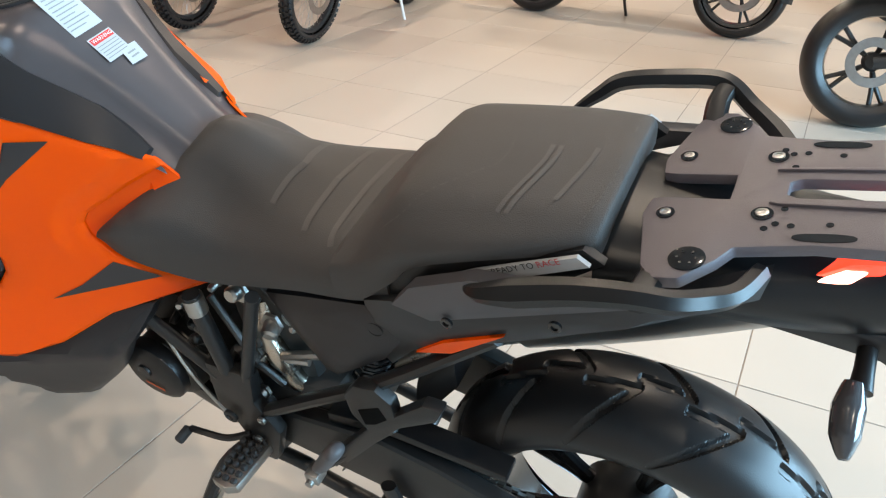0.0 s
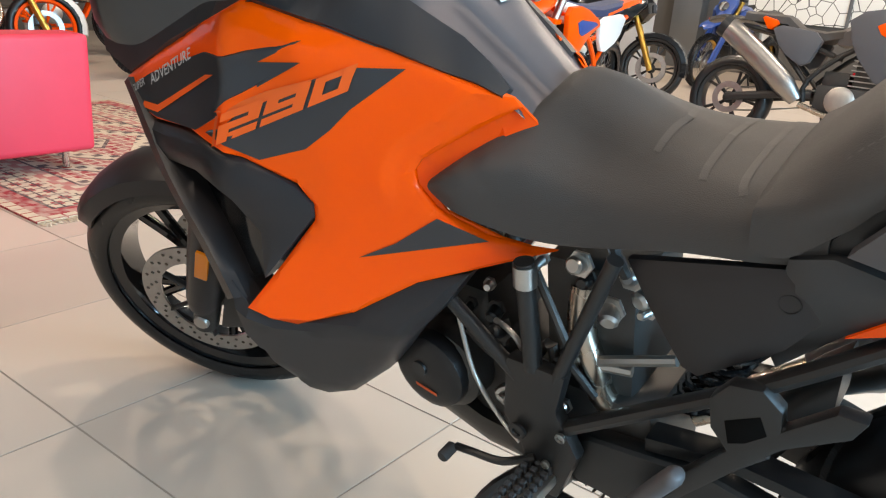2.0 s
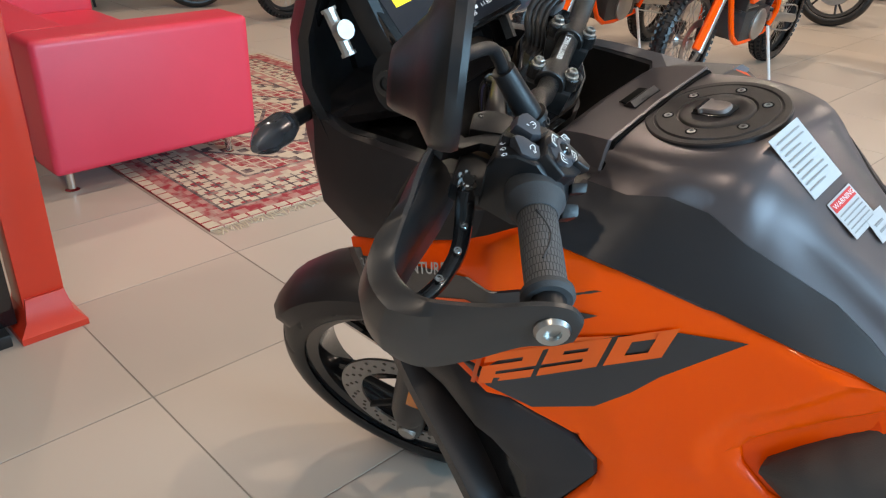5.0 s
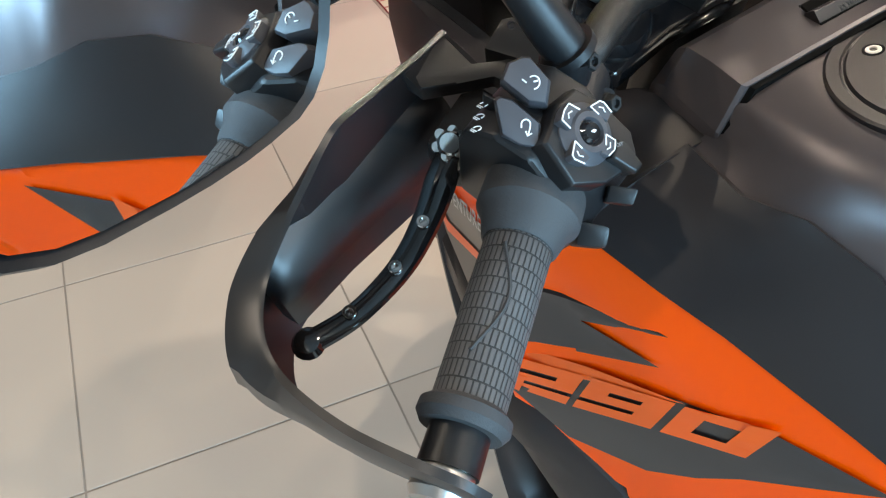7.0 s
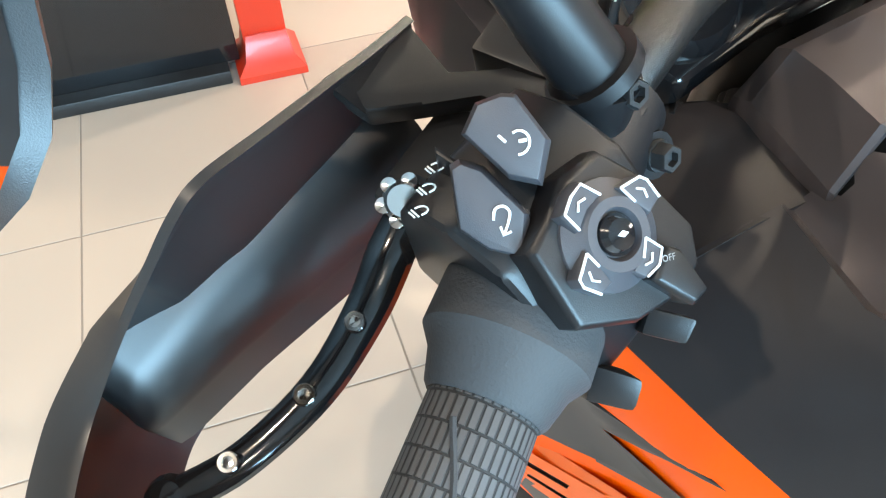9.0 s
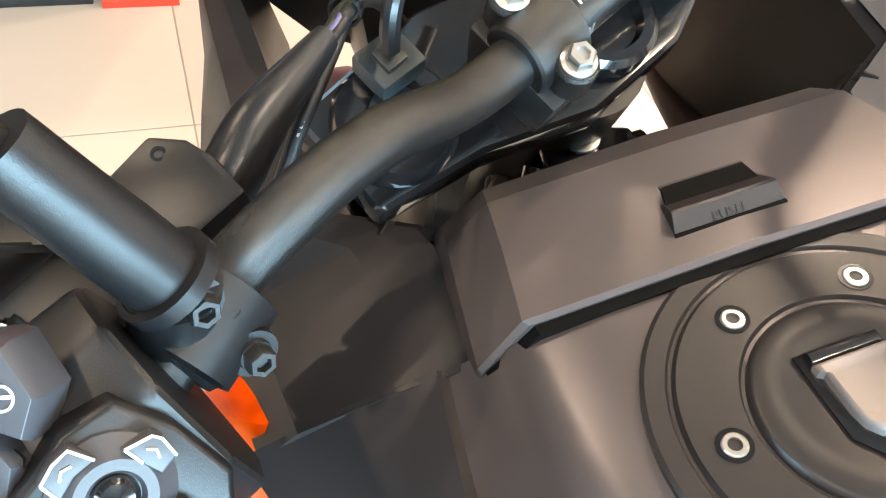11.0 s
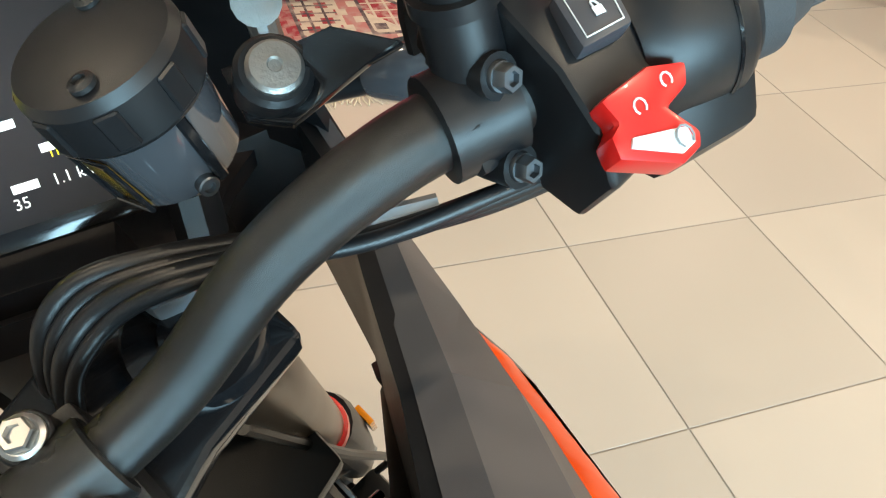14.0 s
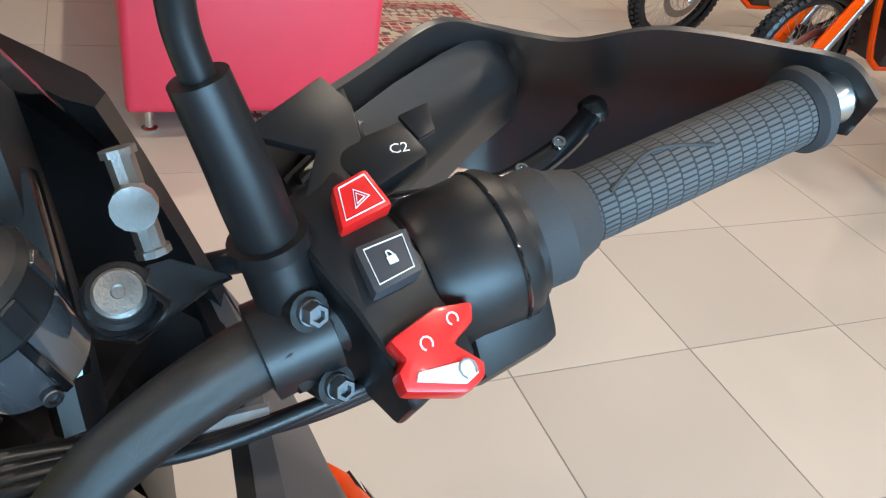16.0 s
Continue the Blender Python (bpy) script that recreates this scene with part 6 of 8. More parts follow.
kb = thumb_key("return_button", [(-0.0011, -0.2819), (-0.0001, -0.2795), (0.005, -0.2775), (0.0205, -0.2780), (0.0262, -0.2860), (0.0186, -0.290), (0.0097, -0.2912)], PLB, "dark grey return button")
stroke("icon", [(0.0152, -0.2842), (0.0138, -0.2820), (0.0150, -0.2800), (0.0172, -0.2800), (0.0186, -0.2822), (0.0196, -0.2850)], PLB, kb, 0.00042, round_off=1)
stroke("icon", [(0.0176, -0.2842), (0.0196, -0.2852), (0.0206, -0.2832)], PLB, kb, 0.00042)
part("switch_rib", bevel(prism([(-0.012, -0.2776, 0.066), (0.020, -0.2752, 0.066), (0.022, -0.2768, 0.066), (-0.010, -0.2792, 0.066)], (0, 0, 0.012)), 0.0008), PLASTIC, sw, m=HM)
JN = Vector((0.612, 0.147, 1.0)).normalized()
JP = Vector((0.0424, -0.2656, 0.0776)) - JN * 0.0042
JX = (Vector((1, 0, 0)) - JN * JN.x).normalized()
JM = HM @ Matrix.Translation(JP) @ Matrix((JX, JN.cross(JX), JN)).transposed().to_4x4()
PLJ = (0.06449, -0.612, -0.147)
face = tilted([(0.0296, -0.2855), (0.0271, -0.2756), (0.0231, -0.265), (0.0243, -0.2516), (0.0374, -0.2455), (0.0545, -0.2437), (0.0625, -0.2502), (0.0640, -0.2600), (0.0600, -0.2760), (0.0500, -0.2900)], PLJ[0] - 0.0062, PLJ[1], PLJ[2])
fc = sum(face, Vector()) / len(face)
part("switch_face", bevel(loft([[fc + (p - fc) * 1.06 - JN * 0.020 for p in face], [fc + (p - fc) * 1.03 - JN * 0.002 for p in face], [fc + (p - fc) * 0.97 for p in face]]), 0.0008, 2), PLASTIC, sw, "tilted black face round the menu pad", 40, HM)
pad = part("joystick_pad", revolve([(0.0165, -0.006), (0.0155, 0.0000), (0.0112, 0.0030), (0.0100, 0.0043), (0.0072, 0.0043), (0.0062, 0.0022)], 40, "z"), SWITCHM, sw, "round menu pad", m=JM)
part("joystick_ball", revolve([(0.0060, 0.001), (0.0058, 0.0034), (0.0042, 0.0052), (0.0001, 0.0058)], 28, "z"), GLOSS, pad, "glossy joystick", m=JM)
part("joystick_mark", prism([(-0.0008, -0.0016, 0.0056), (0.0008, -0.0004, 0.0056), (0.0008, 0.0016, 0.0056), (-0.0008, 0.0004, 0.0056)], (0, 0, 0.0003)), WHITE, pad, m=JM)
for kx in (((0.0297, -0.2742), (0.0277, -0.2692), (0.0272, -0.2644), (0.0327, -0.2619), (0.0328, -0.2679), (0.0350, -0.2739)),
           ((0.0347, -0.2568), (0.0362, -0.2499), (0.0382, -0.2486), (0.0437, -0.2491), (0.0447, -0.2546), (0.0398, -0.2561)),
           ((0.0473, -0.2603), (0.0524, -0.2584), (0.0549, -0.2627), (0.0546, -0.2680), (0.0511, -0.2698), (0.0505, -0.2650)),
           ((0.0392, -0.2762), (0.0423, -0.2831), (0.0444, -0.2837), (0.0490, -0.2811), (0.0490, -0.2763), (0.0437, -0.2760))):
    top = tilted(kx, *PLJ)
    kc = sum(top, Vector()) / 6
    pb = part("menu_key", bevel(loft([[kc + (p - kc) * 1.05 - JN * 0.006 for p in top], [kc + (p - kc) * 1.05 - JN * 0.0012 for p in top], [kc + (p - kc) * 0.94 for p in top]]), 0.0004), SWITCHM, pad, "menu key with white outline", 40, HM)
    part("key_outline", tube([kc + (p - kc) * 0.93 + JN * 0.0002 for p in top[:4]], 0.0004, 6, 1), WHITE, pb, m=HM)
    part("key_outline", tube([kc + (p - kc) * 0.93 + JN * 0.0002 for p in (top[0], top[5])], 0.0004, 6, 1), WHITE, pb, m=HM)
    away = (kc - Vector((0.0424, -0.2656, 0.0776))).normalized()
    side = JN.cross(away)
    part("key_mark", tube([kc + side * 0.0021 - away * 0.0002 + JN * 0.0003, kc + away * 0.0010 + JN * 0.0003, kc - side * 0.0021 - away * 0.0002 + JN * 0.0003], 0.00036, 5, 1), WHITE, pb, m=HM)
for (ax, ay), turn in (((0.0528, -0.2519), 1), ((0.0568, -0.2720), -1)):
    pts = [(ax + 0.0016 * q, ay + turn * r) for q, r in ((0, 0.0026), (1.1, 0.0004), (0.5, 0.0004), (0.5, -0.002), (-0.5, -0.002), (-0.5, 0.0004), (-1.1, 0.0004), (0, 0.0026), (1.1, 0.0004))]
    part("arrow_icon", tube([p - JN * 0.0060 for p in tilted(pts, *PLJ)], 0.00032, 5, 1), WHITE, sw, "white arrow outline", m=HM)
tsw = tilted([(0.0560, -0.2672), (0.0525, -0.2570), (0.0560, -0.2545), (0.0690, -0.2560), (0.0690, -0.2625)], *PLJ)
tc = sum(tsw, Vector()) / 5
part("indicator_switch", bevel(loft([[tc + (p - tc) * 0.9 - JN * 0.010 for p in tsw], [p - JN * 0.001 for p in tsw], [tc + (p - tc) * 0.85 + JN * 0.0008 for p in tsw]]), 0.0008), PLASTIC, sw, "black indicator slide switch", 40, HM)
writing("lettering", "OFF", 0.0026, INK, sw, HM @ Matrix.Translation(Vector((0.0553, -0.2605, 0.0714)) + JN * 0.0006) @ Matrix((Vector((0.45, 0.84, -0.40)).normalized(), JN.cross(Vector((0.45, 0.84, -0.40)).normalized()), JN)).transposed().to_4x4())
part("horn_button", bevel(prism([(0.062, -0.276, 0.02), (0.08, -0.268, 0.022), (0.083, -0.277, 0.014), (0.066, -0.285, 0.012)], (0.004, -0.002, 0.01)), 0.002), PLASTIC, sw, "grey horn button", m=HM @ Matrix.Translation((0.012, -0.065, 0.0215)) @ Matrix.Scale(0.72, 4))
part("x_button", bevel(prism([(0.052, -0.29, 0.012), (0.066, -0.284, 0.012), (0.07, -0.292, 0.004), (0.056, -0.299, 0.002)], (0.006, -0.002, 0.012)), 0.0025), PLASTIC, sw, "black thumb button", m=HM @ Matrix.Translation((0.0, 0.004, 0.014)))
for lx0, ly0 in ((-0.0096, -0.2805), (-0.0071, -0.2869), (-0.0042, -0.2933)):
    for shape in ([(0.0018 * math.cos(q), 0.0004 + 0.0022 * math.sin(q)) for q in (3.4, 2.7, 2.1, 1.57, 1.0, 0.4, -0.3)], [(-0.0018, -0.0012), (0.0018, -0.0012)], [(-0.0014, -0.0022), (0.0014, -0.0022)]):
        part("lamp_icon", tube([(lx0 + 0.36 * q + 0.92 * r, ly0 + 0.92 * q - 0.10 * r, 0.0712 + 0.35 * r) for r, q in shape], 0.0003, 5, 1), WHITE, sw, "white lamp icon", m=HM)
mcyl = part("clutch_master", bevel(prism([(-0.05, -0.235, 0.008), (-0.045, -0.285, 0.008), (-0.02, -0.29, 0.008), (0.0, -0.28, 0.008), (0.0, -0.235, 0.008)], (0, 0, -0.022)), 0.005), PLASTIC, bike, "black clutch master cylinder", m=HM)
mbox = part("master_cover", bevel(prism([(-0.0500, -0.2220, 0.0225), (-0.0540, -0.1985, 0.0225), (-0.0436, -0.1895, 0.0245), (-0.0325, -0.1870, 0.0265), (-0.0152, -0.1867, 0.0265), (-0.0145, -0.2140, 0.0250)], (0.003, 0, -0.026)), 0.0022), PLASTIC, bike, "square black cover of the clutch cylinder", m=HM)
part("cover_screw", socket_bolt(0.0030, 0.0016), GLOSS, mbox, "small black screw", m=HM @ Matrix.Translation((-0.0455, -0.2000, 0.0225)))
AM = HM @ aim((-0.0313, -0.2803, 0.0125), (0.35, -0.25, 0.9))
wheel = part("adjuster_wheel", revolve([(0.0001, -0.004), (0.0068, -0.004), (0.0078, -0.001), (0.0078, 0.002), (0.0058, 0.0045), (0.0001, 0.0045)], 24, "z"), CHROME, mcyl, "polished lever adjuster wheel", m=AM)
for k in range(6):
    part("wheel_lobe", revolve([(0.0001, -0.0035), (0.0030, -0.0035), (0.0034, 0.0), (0.0030, 0.0028), (0.0001, 0.0032)], 14, "z"), CHROME, wheel, m=AM @ Matrix.Translation((0.0074 * math.cos(k * 1.047), 0.0074 * math.sin(k * 1.047), 0)))
for s in (-1, 1):
    o = 0.0 if s < 0 else 0.03
    lv = part("clutch_lever" if s < 0 else "brake_lever", tube([(-0.032, -0.268, 0.006), (-0.026, -0.292, 0.003), (-0.018, -0.318, -0.004), (-0.012, -0.350, -0.005), (-0.015, -0.385, -0.007), (-0.025, -0.411, -0.010)] if s < 0 else [(-0.034, 0.296, 0.004), (-0.012, 0.335, -0.004), (0.002, 0.375, -0.009), (0.006, 0.4165, -0.011), (0.001, 0.455, -0.014)], 0.0075, 12, 6, 0.65, (0, 0, 1), [0.008, 0.0095, 0.008, 0.007, 0.007]), GLOSS, bike, "gloss black adjustable lever", m=HM)
    part("lever_ball", revolve([(0.0001, -0.008), (0.007, -0.005), (0.0095, 0), (0.007, 0.005), (0.0001, 0.008)], 16, "z"), GLOSS, lv, m=HM @ Matrix.Translation((-0.026, -0.413, -0.010) if s < 0 else (0.0, 0.458, -0.014)))
    for k in range(3):
        part("lever_pin", socket_bolt(0.004, 0.003), CHROME, lv, "polished rivet", m=HM @ Matrix.Translation(((-0.0166, -0.0122, -0.0165)[k], -(0.3237, 0.354, 0.388)[k], (0.0005, 0.0005, -0.002)[k]) if s < 0 else ((-0.008, 0.004, 0.005)[k], (0.345, 0.3855, 0.4165)[k], (-0.0015, -0.0055, -0.007)[k])))

# right switch cube, throttle, reservoir
rx = [(-0.036, 0.01), (-0.036, 0.045), (-0.026, 0.062), (0.0, 0.070), (0.03, 0.066), (0.052, 0.055), (0.066, 0.036), (0.06, 0.004), (0.02, -0.006)]
rs = part("right_switch_housing", bevel(prism([(x, 0.240 + 0.18 * (0.03 - x) * 0.35, z) for x, z in rx], (0, 0.036, 0)), 0.004, 3), PLASTIC, bike, "black right switch housing", m=HM)
part("heater_pod", bevel(prism([(-0.036, 0.282, 0.046), (-0.026, 0.318, 0.048), (-0.004, 0.314, 0.05), (-0.006, 0.282, 0.05)], (0, 0, 0.014)), 0.003), PLASTIC, rs, "small black pod marked C2", m=HM)
writing("lettering", "C2", 0.0072, WHITE, rs, HM @ Matrix.Translation((-0.014, 0.305, 0.0645)) @ Matrix.Rotation(radians(62), 4, "Z"))
part("pod_tab", bevel(prism([(-0.028, 0.318, 0.06), (-0.024, 0.332, 0.062), (-0.012, 0.325, 0.06), (-0.013, 0.316, 0.06)], (0, 0, 0.003)), 0.001), PLASTIC, rs, m=HM)


def key(name, pts, z, h, mat, label, tilt=(0.0, 0.0)):
    zz = [z + tilt[0] * p[0] + tilt[1] * (p[1] - 0.26) for p in pts]
    return part(name, bevel(prism([(p[0], p[1], q) for p, q in zip(pts, zz)], (0.0015, 0, h)), 0.0022, 2), mat, rs, label, m=HM)


def outline_of(pts, k=0.78):
    c = (sum(p[0] for p in pts) / len(pts), sum(p[1] for p in pts) / len(pts))
    return [(c[0] + (p[0] - c[0]) * k, c[1] + (p[1] - c[1]) * k) for p in pts]


HZ = [(-0.013, 0.2654), (-0.011, 0.2811), (0.0082, 0.2777), (0.004, 0.2552)]
hz = key("hazard_button", HZ, 0.066, 0.011, RED, "red hazard button", (0.0, 0.0))
hl = outline_of(HZ, 0.74)
part("button_outline", tube([(x + 0.0015, y, 0.0772) for x, y in hl + hl[:2]], 0.00036, 5, 1), WHITE, hz, m=HM)
for k in (0.36, 0.2):
    tr = [(0.0045 + 0.0 - 0.0, 0.2635), (0.0030, 0.2745), (-0.0052, 0.2705)]
    tr = [(-0.0005 + (x - 0.0008) * k * 2.0, 0.2695 + (y - 0.2695) * k * 2.0) for x, y in tr]
    part("button_icon", tube([(x, y, 0.0774) for x, y in tr + tr[:2]], 0.00026, 5, 1), WHITE, hz, "white warning triangle", m=HM)
LK = [(0.0104, 0.2549), (0.0169, 0.2763), (0.0347, 0.2675), (0.0305, 0.2473)]
lk = key("lock_button", LK, 0.062, 0.011, SWITCHM, "dark grey lock button")
ll = outline_of(LK, 0.72)
part("button_outline", tube([(x + 0.0015, y, 0.0732) for x, y in ll + ll[:2]], 0.00034, 5, 1), WHITE, lk, m=HM)
part("button_icon", prism([(0.0225, 0.2595, 0.0734), (0.0240, 0.2645, 0.0734), (0.0285, 0.2630, 0.0734), (0.0270, 0.2580, 0.0734)], (0, 0, 0.0004)), WHITE, lk, "white padlock icon", m=HM @ Matrix.Translation((0.0078, 0.0790, 0.0)) @ Matrix.Diagonal((0.7, 0.7, 1, 1)))
part("icon_bow", tube([(0.0230, 0.2605, 0.0736), (0.0200, 0.2615, 0.0736), (0.0205, 0.2632, 0.0736), (0.0235, 0.2636, 0.0736)], 0.0005, 5, 3), WHITE, lk, m=HM @ Matrix.Translation((0.0078, 0.0790, 0.0)) @ Matrix.Diagonal((0.7, 0.7, 1, 1)))
KS = [(0.0433, 0.2402), (0.0449, 0.2625), (0.0519, 0.2764), (0.0576, 0.2712), (0.0585, 0.260), (0.0706, 0.2655), (0.0745, 0.2616), (0.0745, 0.252), (0.0601, 0.2334), (0.0531, 0.2357), (0.0518, 0.2411)]
ks = part("kill_switch", bevel(prism([(x, y, 0.054 - 0.45 * (x - 0.045)) for x, y in KS], (0.003, 0, 0.013)), 0.0025, 2), RED, rs, "red rocker stop switch", m=HM)
WS = [(0.0594, 0.2414), (0.0681, 0.2605), (0.0735, 0.2600), (0.0735, 0.2535), (0.0615, 0.2387)]
part("start_button", bevel(prism([(x + 0.001, y, 0.0675 - 0.45 * (x - 0.045)) for x, y in WS], (0.0005, 0, 0.0014)), 0.0006), WHITE, ks, "white start button", m=HM)
for c, r in (((0.0695, 0.2572), 0.0034), ((0.0535, 0.2508), 0.0024), ((0.0530, 0.2648), 0.0022)):
    zz = 0.0693 - 0.45 * (c[0] - 0.045) if r > 0.0032 else 0.0678 - 0.45 * (c[0] - 0.045)
    part("switch_icon", tube([(c[0] + r * math.cos(a) + 0.002, c[1] + r * math.sin(a), zz - 0.45 * (r * math.cos(a))) for a in [0.5 + k * 0.62 for k in range(9)]], 0.0004, 5, 1), INK if r > 0.0032 else WHITE, ks, m=HM)
ta, tb = Vector(bar_point(1, 0.282)), Vector(bar_point(1, 0.335))
part("throttle_housing", join(moved(revolve([(0.031, -0.004), (0.034, 0.002), (0.035, 0.036), (0.033, 0.040), (0.0295, 0.041), (0.029, 0.045)], 36, "z"), aim(ta, tb - ta)),
                              bevel(prism([(0.03, 0.279, 0.05), (0.058, 0.277, 0.042), (0.074, 0.273, 0.022), (0.070, 0.270, 0.004), (0.04, 0.272, 0.0)], (0.0095, 0.038, 0.003)), 0.005)), PLASTIC, bike, "black throttle housing", m=HM)
part("throttle_seam", moved(revolve([(0.0352, 0.030), (0.0358, 0.031), (0.0352, 0.032)], 36, "z"), aim(ta, tb - ta)), GLOSS, bike, m=HM)

rz = Vector((-0.33, -0.10, 0.93)).normalized()
rxv = (Vector((1, 0, 0)) - rz * rz.x).normalized()
rv = Matrix.Translation((-0.066, 0.150, -0.004)) @ Matrix((rxv, rz.cross(rxv), rz)).transposed().to_4x4()
res = part("fluid_reservoir", revolve([(0.0001, 0), (0.022, 0), (0.0245, 0.003), (0.0270, 0.040)], 40, "z"), LENS, bike, "dark see-through fluid reservoir with amber window", m=HM @ rv)
lidob = part("reservoir_lid", revolve([(0.0290, 0.037), (0.0302, 0.039), (0.0300, 0.056), (0.0278, 0.060), (0.0200, 0.0615), (0.0001, 0.0615)], 40, "z"), PLASTIC, res, "black screw-down lid", 22, m=HM @ rv)
for q in (20, 65, 110, 155, 200, 245, 290, 335):
    part("lid_rib", bevel(block((0.0285, -0.0042, 0.040), (0.0312, 0.0042, 0.0555), 0), 0.0008, 1), PLASTIC, lidob, m=HM @ rv @ Matrix.Rotation(radians(q), 4, "Z"))
for q in (-92, 10, 130):
    part("body_rib", bevel(block((0.0238, -0.0022, 0.003), (0.0276, 0.0022, 0.037), 0), 0.0008, 1), GLOSS, res, m=HM @ rv @ Matrix.Rotation(radians(q), 4, "Z"))
part("level_window", bevel(prism([(0.0240, -0.0085, 0.006), (0.0240, 0.0085, 0.006), (0.0262, 0.0085, 0.032), (0.0262, -0.0085, 0.032)], (0.0012, 0, 0)), 0.0008), OILW, res, "amber level window", m=HM @ rv @ Matrix.Rotation(radians(-72), 4, "Z"))
part("window_frame", tube([(0.0262, -0.0095, 0.005), (0.0262, 0.0095, 0.005), (0.0280, 0.0095, 0.033), (0.0280, -0.0095, 0.033), (0.0262, -0.0095, 0.005)], 0.0010, 6, 1), GLOSS, res, m=HM @ rv @ Matrix.Rotation(radians(-72), 4, "Z"))
part("body_screw", socket_bolt(0.0042, 0.004), DULLZ, res, "small zinc screw", m=HM @ rv @ Matrix.Translation((0.0245, -0.002, 0.006)) @ Matrix.Rotation(radians(90), 4, "Y"))
for a in (-0.55, 2.6):
    part("lid_screw", revolve([(0.0001, 0), (0.0046, 0), (0.0046, 0.0018), (0.0024, 0.0026), (0.0022, 0.0012), (0.0001, 0.0012)], 18, "z"), FRAMEM, res, m=HM @ rv @ Matrix.Translation((0.0205 * math.cos(a), 0.0205 * math.sin(a), 0.0612)))
part("reservoir_bracket", bevel(prism([(-0.075, 0.18, 0.012), (-0.05, 0.172, 0.015), (-0.035, 0.182, 0.018), (-0.03, 0.215, 0.03), (-0.02, 0.222, 0.045), (-0.045, 0.21, 0.04), (-0.06, 0.205, 0.02)], (0, 0, 0.004)), 0.001), GLOSS, bike, "black bent steel bracket", m=HM)
rb = part("bracket_grommet", revolve([(0.0145, -0.018), (0.0145, -0.001), (0.0125, 0.001), (0.0001, 0.001)], 26, "z"), RUBBER, bike, "rubber grommet", m=HM @ aim((-0.0505, 0.188, 0.033), (0.25, 0, 1)))
part("grommet_bolt", revolve([(0.0105, 0), (0.0105, 0.002), (0.009, 0.0036), (0.003, 0.0042), (0.0024, 0.0030), (0.0001, 0.0030)], 24, "z"), ALU, rb, "domed silver bolt", m=HM @ aim((-0.050, 0.188, 0.034), (0.25, 0, 1)))
for k in range(4):
    o = 0.007 * k
    part("control_cable", tube([(0.045, 0.270, -0.008 + o * 0.3), (0.030, 0.222, -0.003 + o * 0.35), (0.008 + o * 0.2, 0.184 - o * 0.3, -0.006 + o * 0.4), (-0.022 + o * 0.5, 0.150 - o * 0.4, -0.012 + o * 0.5), (-0.046 + o * 0.8, 0.118 - o * 0.3, -0.016 + o * 0.4), (-0.060 + o, 0.090, -0.020), (-0.058 + o, 0.068, -0.032), (-0.046 + o * 0.7, 0.054, -0.06), (-0.05, 0.045, -0.14)], 0.0046 - 0.0010 * (k % 2), 10, 6), RUBBER, bike, "black control cable", 60, HM)
part("cable_tag", tube([(0.018, 0.205, -0.001), (0.0, 0.175, -0.004)], 0.0058, 10, 1), LABELM, bike, "white tag round a cable", m=HM)
conn = part("wiring_connector", moved(join(bevel(prism([(-0.075, -0.150, -0.04), (-0.045, -0.150, -0.04), (-0.042, -0.118, -0.035), (-0.072, -0.118, -0.035)], (0, 0, 0.02)), 0.003), block((-0.066, -0.142, -0.02), (-0.050, -0.126, -0.014), 0.002)), Matrix.Translation((-0.038, -0.098, -0.03)) @ Matrix.Scale(0.72, 4) @ Matrix.Translation((0.058, 0.134, 0.03))), BLUEGREY, bike, "blue-grey wiring connector", m=HM)
part("connector_lead", tube([(-0.038, -0.098, -0.014), (-0.042, -0.095, -0.002), (-0.047, -0.088, 0.006), (-0.056, -0.07, 0.008), (-0.07, -0.04, -0.01)], 0.0045, 10, 5), RUBBER, conn, m=HM)
VIOLET = material("violet_wire", (0.07, 0.075, 0.22), 0.4, spec=0.5)
sleeve = part("wiring_sleeve", tube([(-0.024, -0.200, 0.004), (-0.031, -0.182, 0.009), (-0.0378, -0.165, 0.0105), (-0.0440, -0.142, 0.009), (-0.0496, -0.1218, 0.0068)], 0.01, 16, 4, 1.25, (0, 0, 1), [0.0105, 0.0115, 0.0108, 0.0080, 0.0052]), RUBBER, bike, "thick black rubber sleeve round the wires", 50, HM)
for k, mt in enumerate((RUBBER, VIOLET, RUBBER)):
    o = 0.0026 * (k - 1)
    part("wire", tube([(-0.0478 + o * 0.6, -0.126 + o * 0.3, 0.0070 + o * 0.3), (-0.0530 + o * 0.6, -0.114 + o * 0.4, 0.0025), (-0.0602 + o * 0.6, -0.1034 + o * 0.4, -0.007), (-0.066 + o * 0.6, -0.088, -0.022), (-0.070 + o, -0.070, -0.050), (-0.066, -0.050, -0.10)], 0.0022, 8, 5), mt, sleeve, "violet wire" if mt is VIOLET else "black wire", 60, HM)
printed = part("printed_cable", tube([(-0.012, -0.188, -0.022), (-0.0296, -0.1578, -0.0096), (-0.0400, -0.136, -0.0030), (-0.0480, -0.120, -0.0005), (-0.0575, -0.1040, -0.0040), (-0.064, -0.088, -0.018), (-0.066, -0.070, -0.050), (-0.060, -0.050, -0.10)], 0.0034, 10, 6), RUBBER, bike, "black cable with worn white print", 60, HM)
